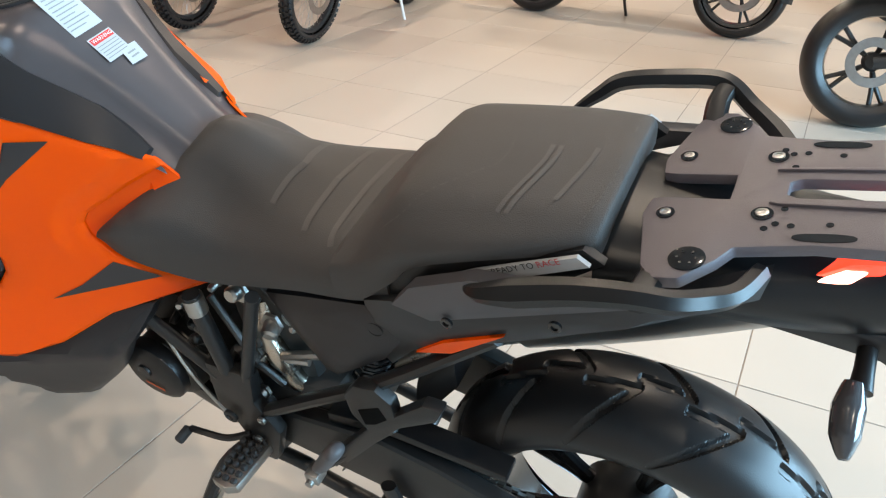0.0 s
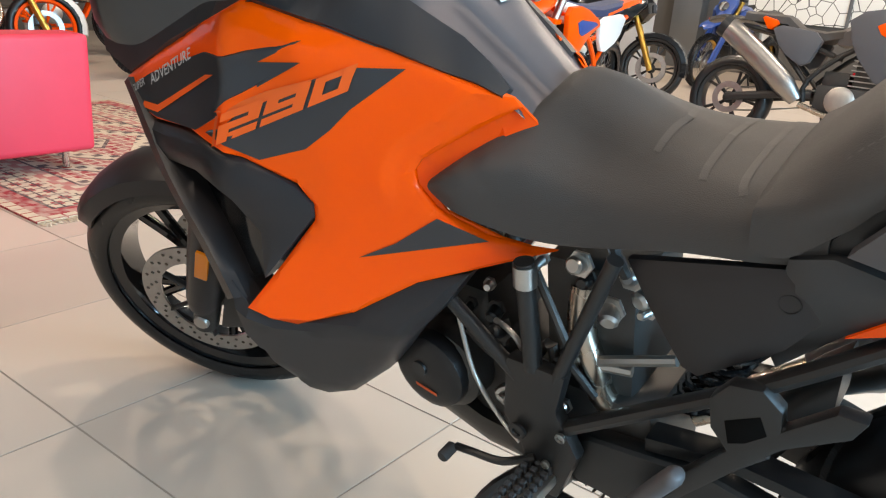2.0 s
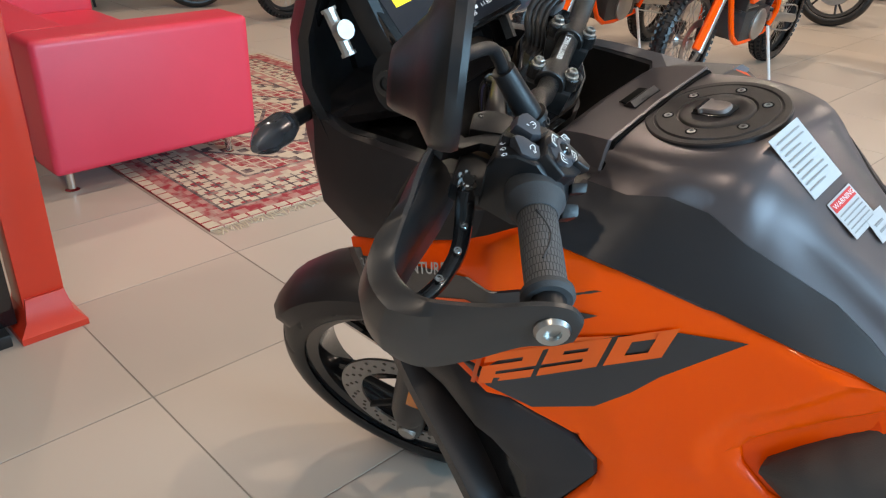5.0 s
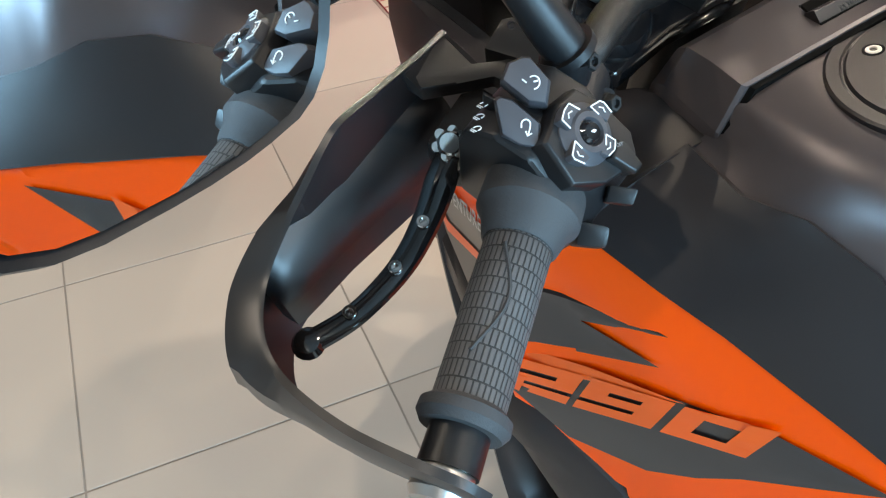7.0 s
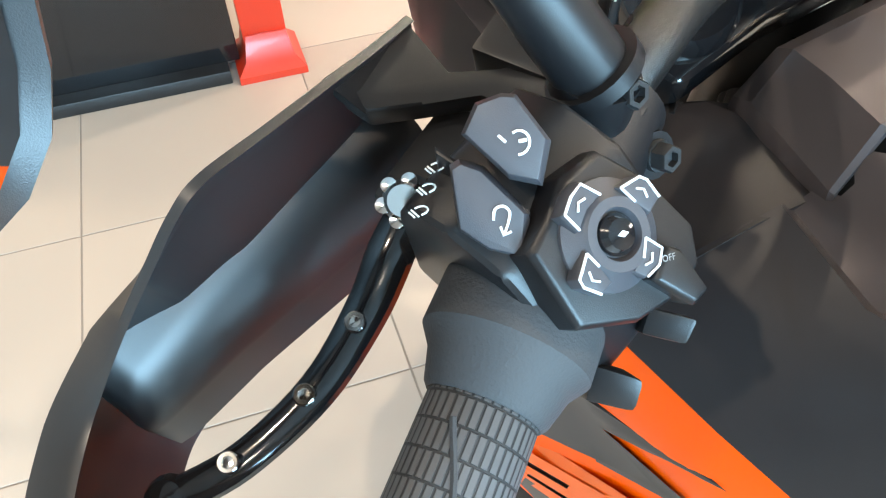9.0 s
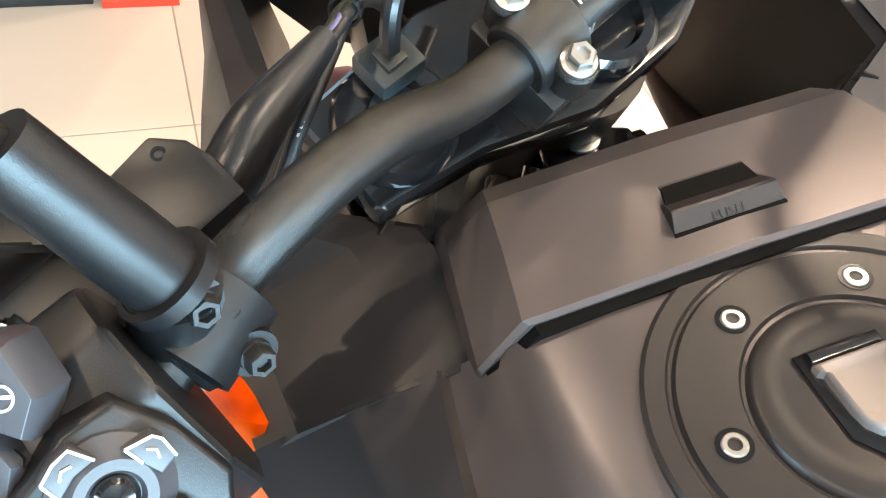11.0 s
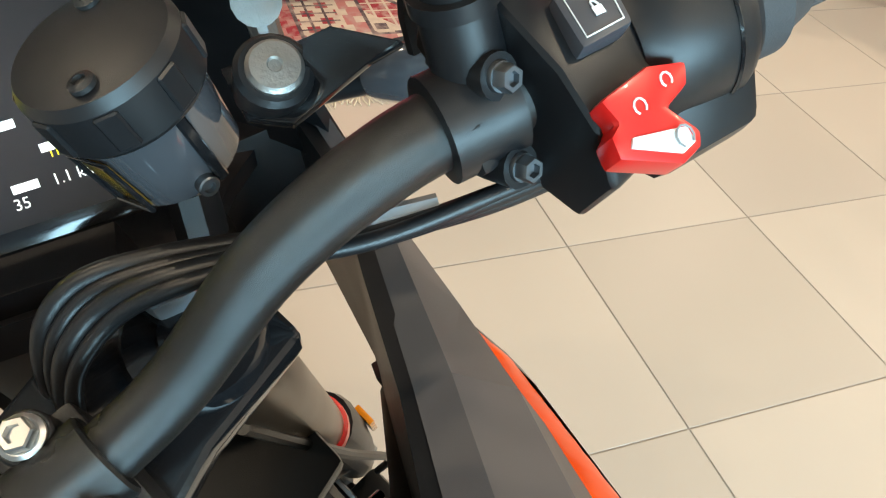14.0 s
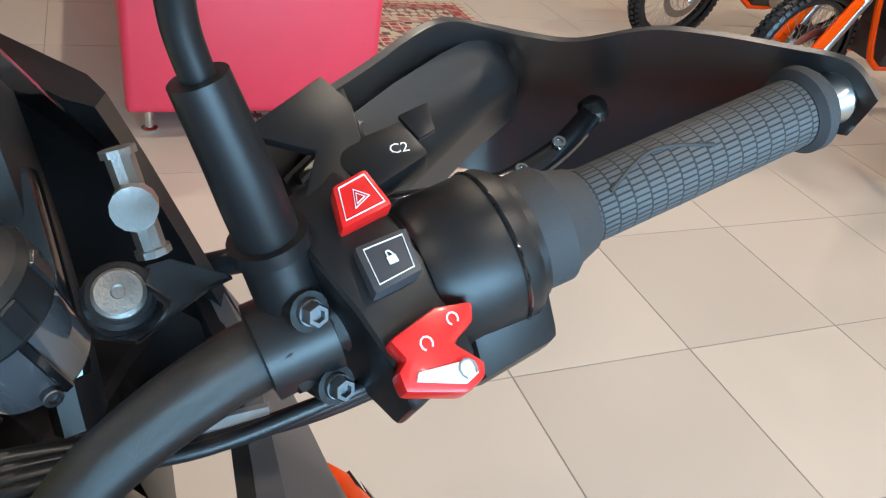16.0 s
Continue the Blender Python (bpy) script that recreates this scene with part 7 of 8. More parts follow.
for q in (0.12, 0.2, 0.26, 0.36, 0.42, 0.52, 0.6, 0.72, 0.8):
    a = Vector((-0.0296, -0.1578, -0.0096)).lerp(Vector((-0.0480, -0.120, -0.0005)), q) + Vector((0.0012, -0.0004, 0.0034))
    part("print_bar", bevel(prism([(-0.0010, -0.0005, 0), (0.0010, -0.0005, 0), (0.0010, 0.0005, 0), (-0.0010, 0.0005, 0)], (0, 0, 0.0003)), 0.0001), LABELM, printed, "white printed mark", m=HM @ Matrix.Translation(a) @ Matrix.Rotation(radians(-64), 4, "Z"))
part("cable_tie", moved(revolve([(0.0058, -0.002), (0.0072, -0.002), (0.0072, 0.002), (0.0058, 0.002)], 20, "z", True), aim((-0.0595, -0.1035, -0.0055), (-0.45, 0.72, -0.53))), GLOSS, sleeve, "black cable tie", m=HM)
conn2 = part("wiring_connector", moved(bevel(prism([(-0.098, 0.040, -0.055), (-0.07, 0.045, -0.05), (-0.062, 0.070, -0.05), (-0.09, 0.066, -0.055)], (0, 0, 0.016)), 0.003), Matrix.Translation((0.038, 0.058, 0.014))), GREYCONN, bike, "pale grey wiring connector with red clip", m=HM)
part("connector_latch", bevel(prism([(-0.050, 0.103, -0.0215), (-0.034, 0.106, -0.0195), (-0.031, 0.116, -0.0195), (-0.047, 0.113, -0.0215)], (0, 0, 0.005)), 0.0012), GREYCONN, conn2, m=HM)
part("red_clip", block((-0.034, 0.119, -0.026), (-0.027, 0.129, -0.018), 0.002), RED, conn2, m=HM)

head_frame = part("frame_head", join(block((-1.345, -0.05, 0.885), (-1.262, 0.05, 0.955), 0.012, 3), *[tube([(-1.33, q * 0.03, 0.945), (-1.285, q * 0.062, 0.950), (-1.22, q * 0.085, 0.945)], 0.017, 14, 4) for q in (-1, 1)]), FRAMEM, bike, "black steering head of the frame")
part("frame_bolt", hexbolt(0.007, 0.008, 1.3), STEEL, head_frame, "silver hexagon bolt", m=aim((-1.300, 0.028, 0.954), (0.1, 0, 1)))
part("head_bracket", bevel(prism([(-1.30, -0.035, 0.954), (-1.268, -0.03, 0.956), (-1.262, 0.012, 0.956), (-1.285, 0.02, 0.954)], (0, 0, 0.006)), 0.002), PLASTIC, head_frame)

# ---- cockpit and nose ----
for s in (-1, 1):
    part("inner_cowl", loft([[(x, s * yi, zi), (x, s * (yi + 0.30 * (yo - yi)), zi + 0.001), (x, s * (yi + 0.80 * (yo - yi)), zi * 0.50 + zo * 0.50 + 0.004), (x, s * yo, zo), (x, s * (yo - 0.012), zo - 0.012), (x, s * (yi + 0.01), zi - 0.016)]
                              for x, yi, zi, yo, zo in ((-1.155, 0.110, 1.068, 0.207, 1.048), (-1.22, 0.109, 1.062, 0.219, 1.026), (-1.236, 0.114, 1.060, 0.222, 1.020), (-1.265, 0.158, 1.058, 0.228, 1.010), (-1.34, 0.165, 1.058, 0.229, 0.980), (-1.42, 0.170, 1.056, 0.222, 0.942), (-1.50, 0.176, 1.055, 0.212, 0.908), (-1.58, 0.165, 1.06, 0.20, 0.93), (-1.64, 0.14, 1.07, 0.165, 0.95))]), GREYP if s > 0 else PANEL, bike, "matte grey cockpit side panel", 14)
    part("inner_wall", loft([[(x, s * y, 1.057), (x - 0.002, s * (y - 0.004), 0.99), (x - 0.01, s * (y - 0.012), zb), (x - 0.01, s * (y - 0.022), zb + 0.004), (x, s * (y - 0.014), 0.99), (x, s * (y - 0.01), 1.057)] for x, y, zb in ((-1.228, 0.112, 1.0), (-1.240, 0.122, 0.96), (-1.262, 0.158, 0.93), (-1.34, 0.168, 0.90), (-1.42, 0.172, 0.87), (-1.50, 0.178, 0.86), (-1.58, 0.166, 0.9))]), PLASTIC, bike, "black inner cockpit wall", 40)
    part("wall_rim", tube([(-1.236, s * 0.122, 1.045), (-1.262, s * 0.15, 1.02), (-1.285, s * 0.145, 0.96), (-1.33, s * 0.140, 0.90), (-1.40, s * 0.150, 0.87), (-1.48, s * 0.165, 0.86)], 0.012, 10, 5, 1.6), PLASTIC, bike)
    cw = part("nose_cowl", loft([[(x0, s * y0, z0), (x1, s * y1, z1), (x2, s * y2, z2), (x3, s * y3, z3), (x3 + 0.02, s * max(0.005, y3 - 0.012), z3), (x2 + 0.025, s * max(0.005, y2 - 0.012), z2), (x1 + 0.025, s * max(0.005, y1 - 0.012), z1), (x0 + 0.015, s * (y0 - 0.006), z0)]
                                  for (x0, y0, z0), (x1, y1, z1), (x2, y2, z2), (x3, y3, z3) in (
                                      ((-1.53, 0.19, 1.03), (-1.60, 0.165, 1.03), (-1.69, 0.10, 1.03), (-1.735, 0.0, 1.02)),
                                      ((-1.60, 0.168, 1.095), (-1.645, 0.15, 1.10), (-1.71, 0.09, 1.105), (-1.745, 0.0, 1.11)),
                                      ((-1.59, 0.16, 1.16), (-1.622, 0.148, 1.166), (-1.68, 0.09, 1.18), (-1.72, 0.0, 1.19)),
                                      ((-1.537, 0.158, 1.23), (-1.557, 0.15, 1.234), (-1.62, 0.09, 1.26), (-1.66, 0.0, 1.27)))]), PLASTIC, bike, "dark nose cowl round the headlamp", 40)
    part("headlamp_side", loft([[(-1.60, s * 0.165, 1.04), (-1.69, s * 0.10, 1.03), (-1.735, s * 0.0, 1.02), (-1.60, 0, 1.02)], [(-1.585, s * 0.165, 0.98), (-1.67, s * 0.10, 0.95), (-1.71, 0, 0.93), (-1.58, 0, 0.93)], [(-1.60, s * 0.12, 0.90), (-1.66, s * 0.07, 0.86), (-1.69, 0, 0.84), (-1.57, 0, 0.84)]]), PANEL, bike, "dark headlamp side panel", 30)
    fi = part("front_indicator", tube([(-1.60, s * 0.165, 1.055), (-1.59, s * 0.19, 1.06), (-1.575, s * 0.215, 1.067)], 0.010, 12, 3), PLASTIC, bike, "black front indicator")
    part("indicator_lens", tube([(-1.578, s * 0.212, 1.066), (-1.565, s * 0.235, 1.072), (-1.545, s * 0.27, 1.08), (-1.523, s * 0.30, 1.088)], 0.02, 14, 4, 1.1, (0, 0, 1), [0.012, 0.021, 0.020, 0.005]), LENS, fi, "smoked indicator lens")
SCREEN = material("clear_screen", (0.9, 0.92, 0.93), 0.03)
SCREEN.node_tree.nodes["Principled BSDF"].inputs["Transmission Weight"].default_value = 1.0
SCREEN.node_tree.nodes["Principled BSDF"].inputs["IOR"].default_value = 1.2
scr = []
for k in range(7):
    z = 1.18 + 0.065 * k
    row = []
    for j in range(9):
        a = -1 + 2 * j / 8
        row.append((-1.68 + 0.10 * k * 0.55 + 0.13 * a * a, 0.15 * a * (1 - 0.05 * k), z))
    scr.append(row + [(x + 0.004, y, zz) for x, y, zz in row[::-1]])
ws = part("windscreen", loft(scr), SCREEN, bike, "clear plastic windscreen", 60)
ws.visible_shadow = False
for s in (-1, 1):
    part("screen_bracket", tube([(-1.46, s * 0.09, 1.08), (-1.50, s * 0.10, 1.17), (-1.53, s * 0.105, 1.28), (-1.54, s * 0.105, 1.40)], 0.012, 8, 4, 2.0), PLASTIC, bike, "black screen adjuster arm")
    kn = part("screen_knob", join(tube([(0.0, 0, -0.026), (0, 0, 0.026)], 0.008, 10, 1), tube([(0, 0, -0.026), (0, 0, -0.03)], 0.010, 10, 1), tube([(0, 0, 0.026), (0, 0, 0.03)], 0.010, 10, 1), moved(revolve([(0.0001, 0), (0.012, 0), (0.012, 0.014), (0.0001, 0.014)], 14, "z"), aim((0.004, 0, 0), (1, 0, 0)))), ALU, bike, "grey screen adjuster knob", m=Matrix.Translation((-1.497, s * 0.156, 1.184)) @ Matrix.Rotation(radians(-20), 4, "Y"))
DASHN = Vector((0.80, 0, 0.60)).normalized()
DM = Matrix.Translation((-1.475, 0.005, 1.175)) @ Matrix(((0, -0.60, 0.80), (1, 0, 0), (0, 0.80, 0.60))).to_4x4()
dash = part("dash_display", bevel(prism([(-0.105, -0.06, -0.02), (0.105, -0.06, -0.02), (0.11, 0.05, -0.02), (0.09, 0.07, -0.02), (-0.09, 0.07, -0.02), (-0.11, 0.05, -0.02)], (0, 0, 0.022)), 0.006), GLOSS, bike, "large colour dash display in a black frame", m=DM)
SCR = material("dash_screen", (0.01, 0.012, 0.016), 0.3, spec=0.2, emit=(0.02, 0.03, 0.05, 0.2))
DYEL = material("dash_yellow", (0.8, 0.6, 0.02), 0.3, emit=(0.9, 0.75, 0.02, 0.9))
DWHT = material("dash_white", (0.8, 0.8, 0.8), 0.3, emit=(0.9, 0.95, 1.0, 0.9))
part("screen", prism([(-0.095, -0.05, 0.0022), (0.095, -0.05, 0.0022), (0.095, 0.055, 0.0022), (-0.095, 0.055, 0.0022)], (0, 0, 0.0006)), SCR, dash, "lit display screen", m=DM)
part("screen_band", prism([(-0.08, 0.012, 0.003), (-0.02, 0.012, 0.003), (0.0, 0.03, 0.003), (-0.01, 0.05, 0.003), (-0.08, 0.05, 0.003)], (0, 0, 0.0004)), DYEL, dash, m=DM)
for k in range(4):
    part("screen_line", prism([(0.02 + 0.018 * (k % 2), -0.035 + 0.014 * k, 0.003), (0.032 + 0.018 * (k % 2), -0.035 + 0.014 * k, 0.003), (0.032 + 0.018 * (k % 2), -0.031 + 0.014 * k, 0.003), (0.02 + 0.018 * (k % 2), -0.031 + 0.014 * k, 0.003)], (0, 0, 0.0004)), DWHT, dash, m=DM)
writing("lettering", "1.1 km", 0.0075, DWHT, dash, DM @ Matrix.Translation((0.048, -0.034, 0.0032)))
writing("lettering", "1 km", 0.0075, DWHT, dash, DM @ Matrix.Translation((0.076, -0.030, 0.0032)))
writing("lettering", "35", 0.0075, DWHT, dash, DM @ Matrix.Translation((0.022, -0.040, 0.0032)))
writing("lettering", "Trip 1", 0.0065, DYEL, dash, DM @ Matrix.Translation((0.048, -0.022, 0.0032)))
part("cockpit_tray", loft([[(x, -w, z), (x, -w * 0.5, z + 0.01), (x, w * 0.5, z + 0.01), (x, w, z), (x, w, z - 0.012), (x, -w, z - 0.012)] for x, w, z in ((-1.64, 0.15, 1.02), (-1.56, 0.10, 1.03), (-1.48, 0.075, 1.05), (-1.43, 0.07, 1.085))]), PANEL, bike, "dark grey moulded cockpit tray", 30)
part("tray_post", loft([[(x, -w, z), (x, w, z), (x - 0.03, w, z), (x - 0.03, -w, z)] for x, w, z in ((-1.445, 0.05, 1.10), (-1.47, 0.055, 1.0), (-1.52, 0.06, 0.9))]), PANEL, bike)
part("nose_core", block((-1.66, -0.09, 0.86), (-1.50, 0.09, 1.0), 0.02), FRAMEM, bike)



# ---- behind the motorcycle: sofa, rug, pillar, cabinet, back wall ----
LEATHER = material("red_leather", (0.70, 0.036, 0.068), 0.42, grain=0.35, gscale=220, mottle=0.10, mscale=4, coat=0.1)
REDP = material("red_orange_paint", (0.62, 0.035, 0.012), 0.35, coat=0.2, mottle=0.04, mscale=3)
BLUEP = material("blue_plastic", (0.02, 0.06, 0.24), 0.35, coat=0.2, mottle=0.05)
BLUESEAT = material("dark_blue_seat_cover", (0.02, 0.035, 0.09), 0.6, grain=0.4, gscale=500, mottle=0.1, mscale=12)
WHITEP = material("white_plastic", (0.78, 0.78, 0.76), 0.3, coat=0.3, mottle=0.02)
REDP2 = material("crimson_lacquer", (0.45, 0.008, 0.014), 0.25, coat=0.5, mottle=0.03)
FRINGE = material("cream_wool", (0.62, 0.55, 0.43), 0.9, grain=0.5, gscale=300, mottle=0.15, mscale=40)
GREYM = material("blue_grey_metal_cladding", (0.20, 0.22, 0.24), 0.35, metal=0.6, mottle=0.12, mscale=2)


def lattice_material():
    m = material("white_panel_with_crackle_lines", (0.85, 0.85, 0.82), 0.4)
    nt = m.node_tree
    b = nt.nodes["Principled BSDF"]
    co = nt.nodes.new("ShaderNodeTexCoord")
    vo = nt.nodes.new("ShaderNodeTexVoronoi")
    vo.feature = "DISTANCE_TO_EDGE"
    vo.inputs["Scale"].default_value = 5.5
    ra = nt.nodes.new("ShaderNodeValToRGB")
    ra.color_ramp.elements[0].position, ra.color_ramp.elements[0].color = 0.02, (0.05, 0.05, 0.05, 1)
    ra.color_ramp.elements[1].position, ra.color_ramp.elements[1].color = 0.035, (0.86, 0.86, 0.83, 1)
    nt.links.new(co.outputs["Object"], vo.inputs["Vector"])
    nt.links.new(vo.outputs["Distance"], ra.inputs[0])
    nt.links.new(ra.outputs[0], b.inputs["Base Color"])
    return m


LATTICE = lattice_material()


def rug_material(cx, cy, hx, hy):
    """Woven borders, zigzags and a stepped medallion, worn by noise, in the rug's own metres."""
    m = material("woven_wool_rug", (0.4, 0.1, 0.1), 0.95, grain=0.8, gscale=260)
    nt = m.node_tree
    N, L = nt.nodes, nt.links
    b = N["Principled BSDF"]
    co = N.new("ShaderNodeTexCoord")
    sep = N.new("ShaderNodeSeparateXYZ")
    L.new(co.outputs["Object"], sep.inputs[0])

    def op(kind, a, c=None):
        n = N.new("ShaderNodeMath")
        n.operation = kind
        for i, v in enumerate((a, c)):
            if v is None:
                continue
            if isinstance(v, (int, float)):
                n.inputs[i].default_value = v
            else:
                L.new(v, n.inputs[i])
        return n.outputs[0]

    def mixc(f, a, c):
        n = N.new("ShaderNodeMix")
        n.data_type = "RGBA"
        L.new(f, n.inputs[0])
        for i, v in ((6, a), (7, c)):
            if isinstance(v, tuple):
                n.inputs[i].default_value = (*v, 1)
            else:
                L.new(v, n.inputs[i])
        return n.outputs[2]
    x, y = sep.outputs[0], sep.outputs[1]
    ax = op("SUBTRACT", hx, op("ABSOLUTE", op("SUBTRACT", x, cx)))
    ay = op("SUBTRACT", hy, op("ABSOLUTE", op("SUBTRACT", y, cy)))
    d = op("MINIMUM", ax, ay)
    run = op("ADD", x, y)
    zig = op("ABSOLUTE", op("SUBTRACT", op("FRACT", op("MULTIPLY", run, 8.0)), 0.5))
    zag = op("ABSOLUTE", op("SUBTRACT", op("FRACT", op("MULTIPLY", op("SUBTRACT", x, y), 8.0)), 0.5))
    diamond = op("LESS_THAN", op("ADD", zig, zag), 0.38)
    fine = op("LESS_THAN", op("ABSOLUTE", op("SUBTRACT", zig, zag)), 0.08)
    cream, red, dark, rose = (0.55, 0.46, 0.34), (0.30, 0.025, 0.035), (0.07, 0.045, 0.05), (0.42, 0.16, 0.14)
    field = mixc(diamond, red, rose)
    field = mixc(fine, field, cream)
    med = op("ADD", op("MULTIPLY", op("ABSOLUTE", op("SUBTRACT", x, cx)), 0.75), op("ABSOLUTE", op("SUBTRACT", y, cy)))
    steps = op("FRACT", op("MULTIPLY", med, 3.2))
    inmed = op("LESS_THAN", steps, 0.4)
    field = mixc(inmed, field, mixc(diamond, cream, dark))
    field = mixc(op("LESS_THAN", op("ABSOLUTE", op("SUBTRACT", steps, 0.42)), 0.04), field, dark)
    bcol = mixc(diamond, cream, red)
    bcol = mixc(fine, bcol, dark)
    col = mixc(op("LESS_THAN", d, 0.40), field, dark)
    col = mixc(op("LESS_THAN", d, 0.385), col, mixc(diamond, rose, cream))
    col = mixc(op("LESS_THAN", d, 0.31), col, cream)
    col = mixc(op("LESS_THAN", d, 0.295), col, bcol)
    col = mixc(op("LESS_THAN", d, 0.14), col, dark)
    col = mixc(op("LESS_THAN", d, 0.125), col, mixc(diamond, red, rose))
    col = mixc(op("LESS_THAN", d, 0.05), col, mixc(fine, cream, red))
    no = N.new("ShaderNodeTexNoise")
    no.inputs["Scale"].default_value, no.inputs["Detail"].default_value = 26, 6
    L.new(co.outputs["Object"], no.inputs["Vector"])
    mr = N.new("ShaderNodeMapRange")
    mr.inputs[1].default_value, mr.inputs[2].default_value, mr.inputs[4].default_value = 0.42, 0.72, 0.75
    L.new(no.outputs["Fac"], mr.inputs[0])
    col = mixc(mr.outputs[0], col, (0.42, 0.33, 0.27))
    L.new(col, b.inputs["Base Color"])
    return m


def sofa():
    s = thing("sofa", "low red leather sofa with block arms on chrome feet", "sofa", Matrix.Translation((-4.0, 0.35, 0)))
    inv = Matrix.Translation((4.0, -0.35, 0))
    def p(name, lo, hi, off, label=""):
        bm = block(lo, hi, off, 4)
        return part(name, bm, LEATHER, s, label, 60, m=inv)
    p("arm", (-4.13, -0.12, 0.10), (-3.89, 0.81, 0.645), 0.03, "padded block arm in red leather")
    p("arm", (-5.93, -0.12, 0.10), (-5.69, 0.81, 0.645), 0.03, "padded block arm in red leather")
    p("base", (-5.69, -0.10, 0.10), (-4.13, 0.79, 0.27), 0.015)
    p("seat_cushion", (-5.685, 0.12, 0.27), (-4.915, 0.80, 0.43), 0.035)
    p("seat_cushion", (-4.905, 0.12, 0.27), (-4.135, 0.80, 0.43), 0.035)
    p("backrest", (-5.69, -0.12, 0.20), (-4.13, 0.13, 0.64), 0.04)
    for fx in (-5.80, -3.98):
        for fy in (-0.04, 0.70):
            part("foot", revolve([(0.0001, 0), (0.03, 0), (0.03, 0.006), (0.017, 0.012), (0.017, 0.095), (0.026, 0.10), (0.0001, 0.10)], 20, "z"), CHROME, s, "chrome tube foot", m=inv @ Matrix.Translation((fx, fy, 0)))
    return s


sofa()


def sofa_back_piece():
    """The second sofa, further off behind the first."""
    s = thing("sofa", "red leather sofa standing further back near the bikes", "sofa", Matrix.Translation((-6.9, 0.2, 0)))
    part("arm", block((0.45, -0.5, 0.10), (0.7, 0.42, 0.66), 0.03, 4), LEATHER, s)
    part("base", block((-1.1, -0.5, 0.10), (0.45, 0.42, 0.40), 0.03, 4), LEATHER, s)
    part("backrest", block((-1.1, -0.5, 0.40), (0.45, -0.26, 0.80), 0.04, 4), LEATHER, s)
    for fx in (-1.0, 0.6):
        for fy in (-0.4, 0.32):
            part("foot", revolve([(0.0001, 0), (0.03, 0), (0.017, 0.012), (0.017, 0.10), (0.0001, 0.10)], 16, "z"), CHROME, s, m=Matrix.Translation((fx, fy, 0)))


sofa_back_piece()

RUGX0, RUGX1, RUGY0, RUGY1 = -5.65, -3.24, 0.19, 1.92
rug = thing("rug", "worn red and cream patterned wool rug with fringe", "rug")
part("woven_top", block((RUGX0, RUGY0, 0), (RUGX1, RUGY1, 0.009), 0.003), rug_material((RUGX0 + RUGX1) / 2, (RUGY0 + RUGY1) / 2, (RUGX1 - RUGX0) / 2, (RUGY1 - RUGY0) / 2), rug, "patterned pile in faded red")
rnd = random.Random(5)
for ex, sg in ((RUGX1, 1), (RUGX0, -1)):
    bms = []
    for k in range(170):
        yy = RUGY0 + 0.006 + k * (RUGY1 - RUGY0 - 0.012) / 169
        ln = rnd.uniform(0.035, 0.06)
        bms.append(tube([(ex - sg * 0.004, yy, 0.005), (ex + sg * ln * 0.5, yy + rnd.uniform(-0.006, 0.006), 0.005), (ex + sg * ln, yy + rnd.uniform(-0.012, 0.012), 0.003)], 0.0026, 4, 1))
    tagged(part("fringe", join(*bms), FRINGE, rug, "cream knotted fringe"), kind="stuff")

# red post with a flared foot, and the black display cabinet beside it
post = thing("display_post", "tall red-orange painted display post with flared foot", "post", Matrix.Translation((-3.0, -0.49, 0)))
part("shaft", block((-0.05, -0.065, 0.02), (0.05, 0.055, 2.3), 0.004), REDP, post)
part("foot", loft([[(-0.10 * k, -0.10 * k, z), (0.10 * k, -0.10 * k, z), (0.10 * k, 0.09 * k, z), (-0.10 * k, 0.09 * k, z)] for k, z in ((1, 0), (1, 0.02), (0.72, 0.05), (0.58, 0.12))]), REDP, post, "flared red foot")
cab = thing("display_screen", "tall black display panel standing beside the post", "display screen", Matrix.Translation((-3.0, -1.05, 0)))
part("panel", block((-0.06, -0.75, 0.04), (0.03, 0.475, 2.25), 0.004), GLOSS, cab)
part("plinth", block((-0.12, -0.75, 0.0), (0.08, 0.44, 0.04), 0.004), FRAMEM, cab)

# back wall fittings
setting("wall_pillar", block((-5.25, 11.2, 0), (-4.8, 11.5, ZC), 0.004), GREYM, "blue-grey metal clad pillar on the back wall", "pillar")
setting("baseboard", block((X0, 11.47, 0), (-5.25, 11.497, 0.12), 0.002), WALLW, "pale skirting board along the back wall", "skirting")
setting("column", block((-4.62, 7.9, 0), (-4.28, 8.25, ZC), 0.006), WALLW, "square off-white painted column in the showroom", "column")
lat = thing("wall_panel", "white wall panel with thin dark crackle lines", "wall panel", Matrix.Translation((-0.6, 11.47, 1.9)))
for k in range(5):
    part("panel", block((-3.6 + k * 1.45, -0.02, -1.1), (-2.16 + k * 1.45, 0.025, 1.3), 0.004), LATTICE, lat)
for k in range(6):
    part("mullion", block((-3.63 + k * 1.45, -0.05, -1.12), (-3.585 + k * 1.45, 0.02, 1.32), 0.003), GREYM, lat)
shelfset = thing("wall_shelf", "dark metal wall shelving with small parts", "shelf", Matrix.Translation((-7.6, 11.2, 0)))
for fx in (-1.6, -0.55, 0.5, 1.55):
    part("upright", block((fx - 0.02, -0.02, 0), (fx + 0.02, 0.25, 2.6), 0.003), FRAMEM, shelfset)
for k in range(5):
    part("shelf", block((-1.58, -0.1, 0.4 + k * 0.5), (1.53, 0.24, 0.43 + k * 0.5), 0.004), GREYM, shelfset)


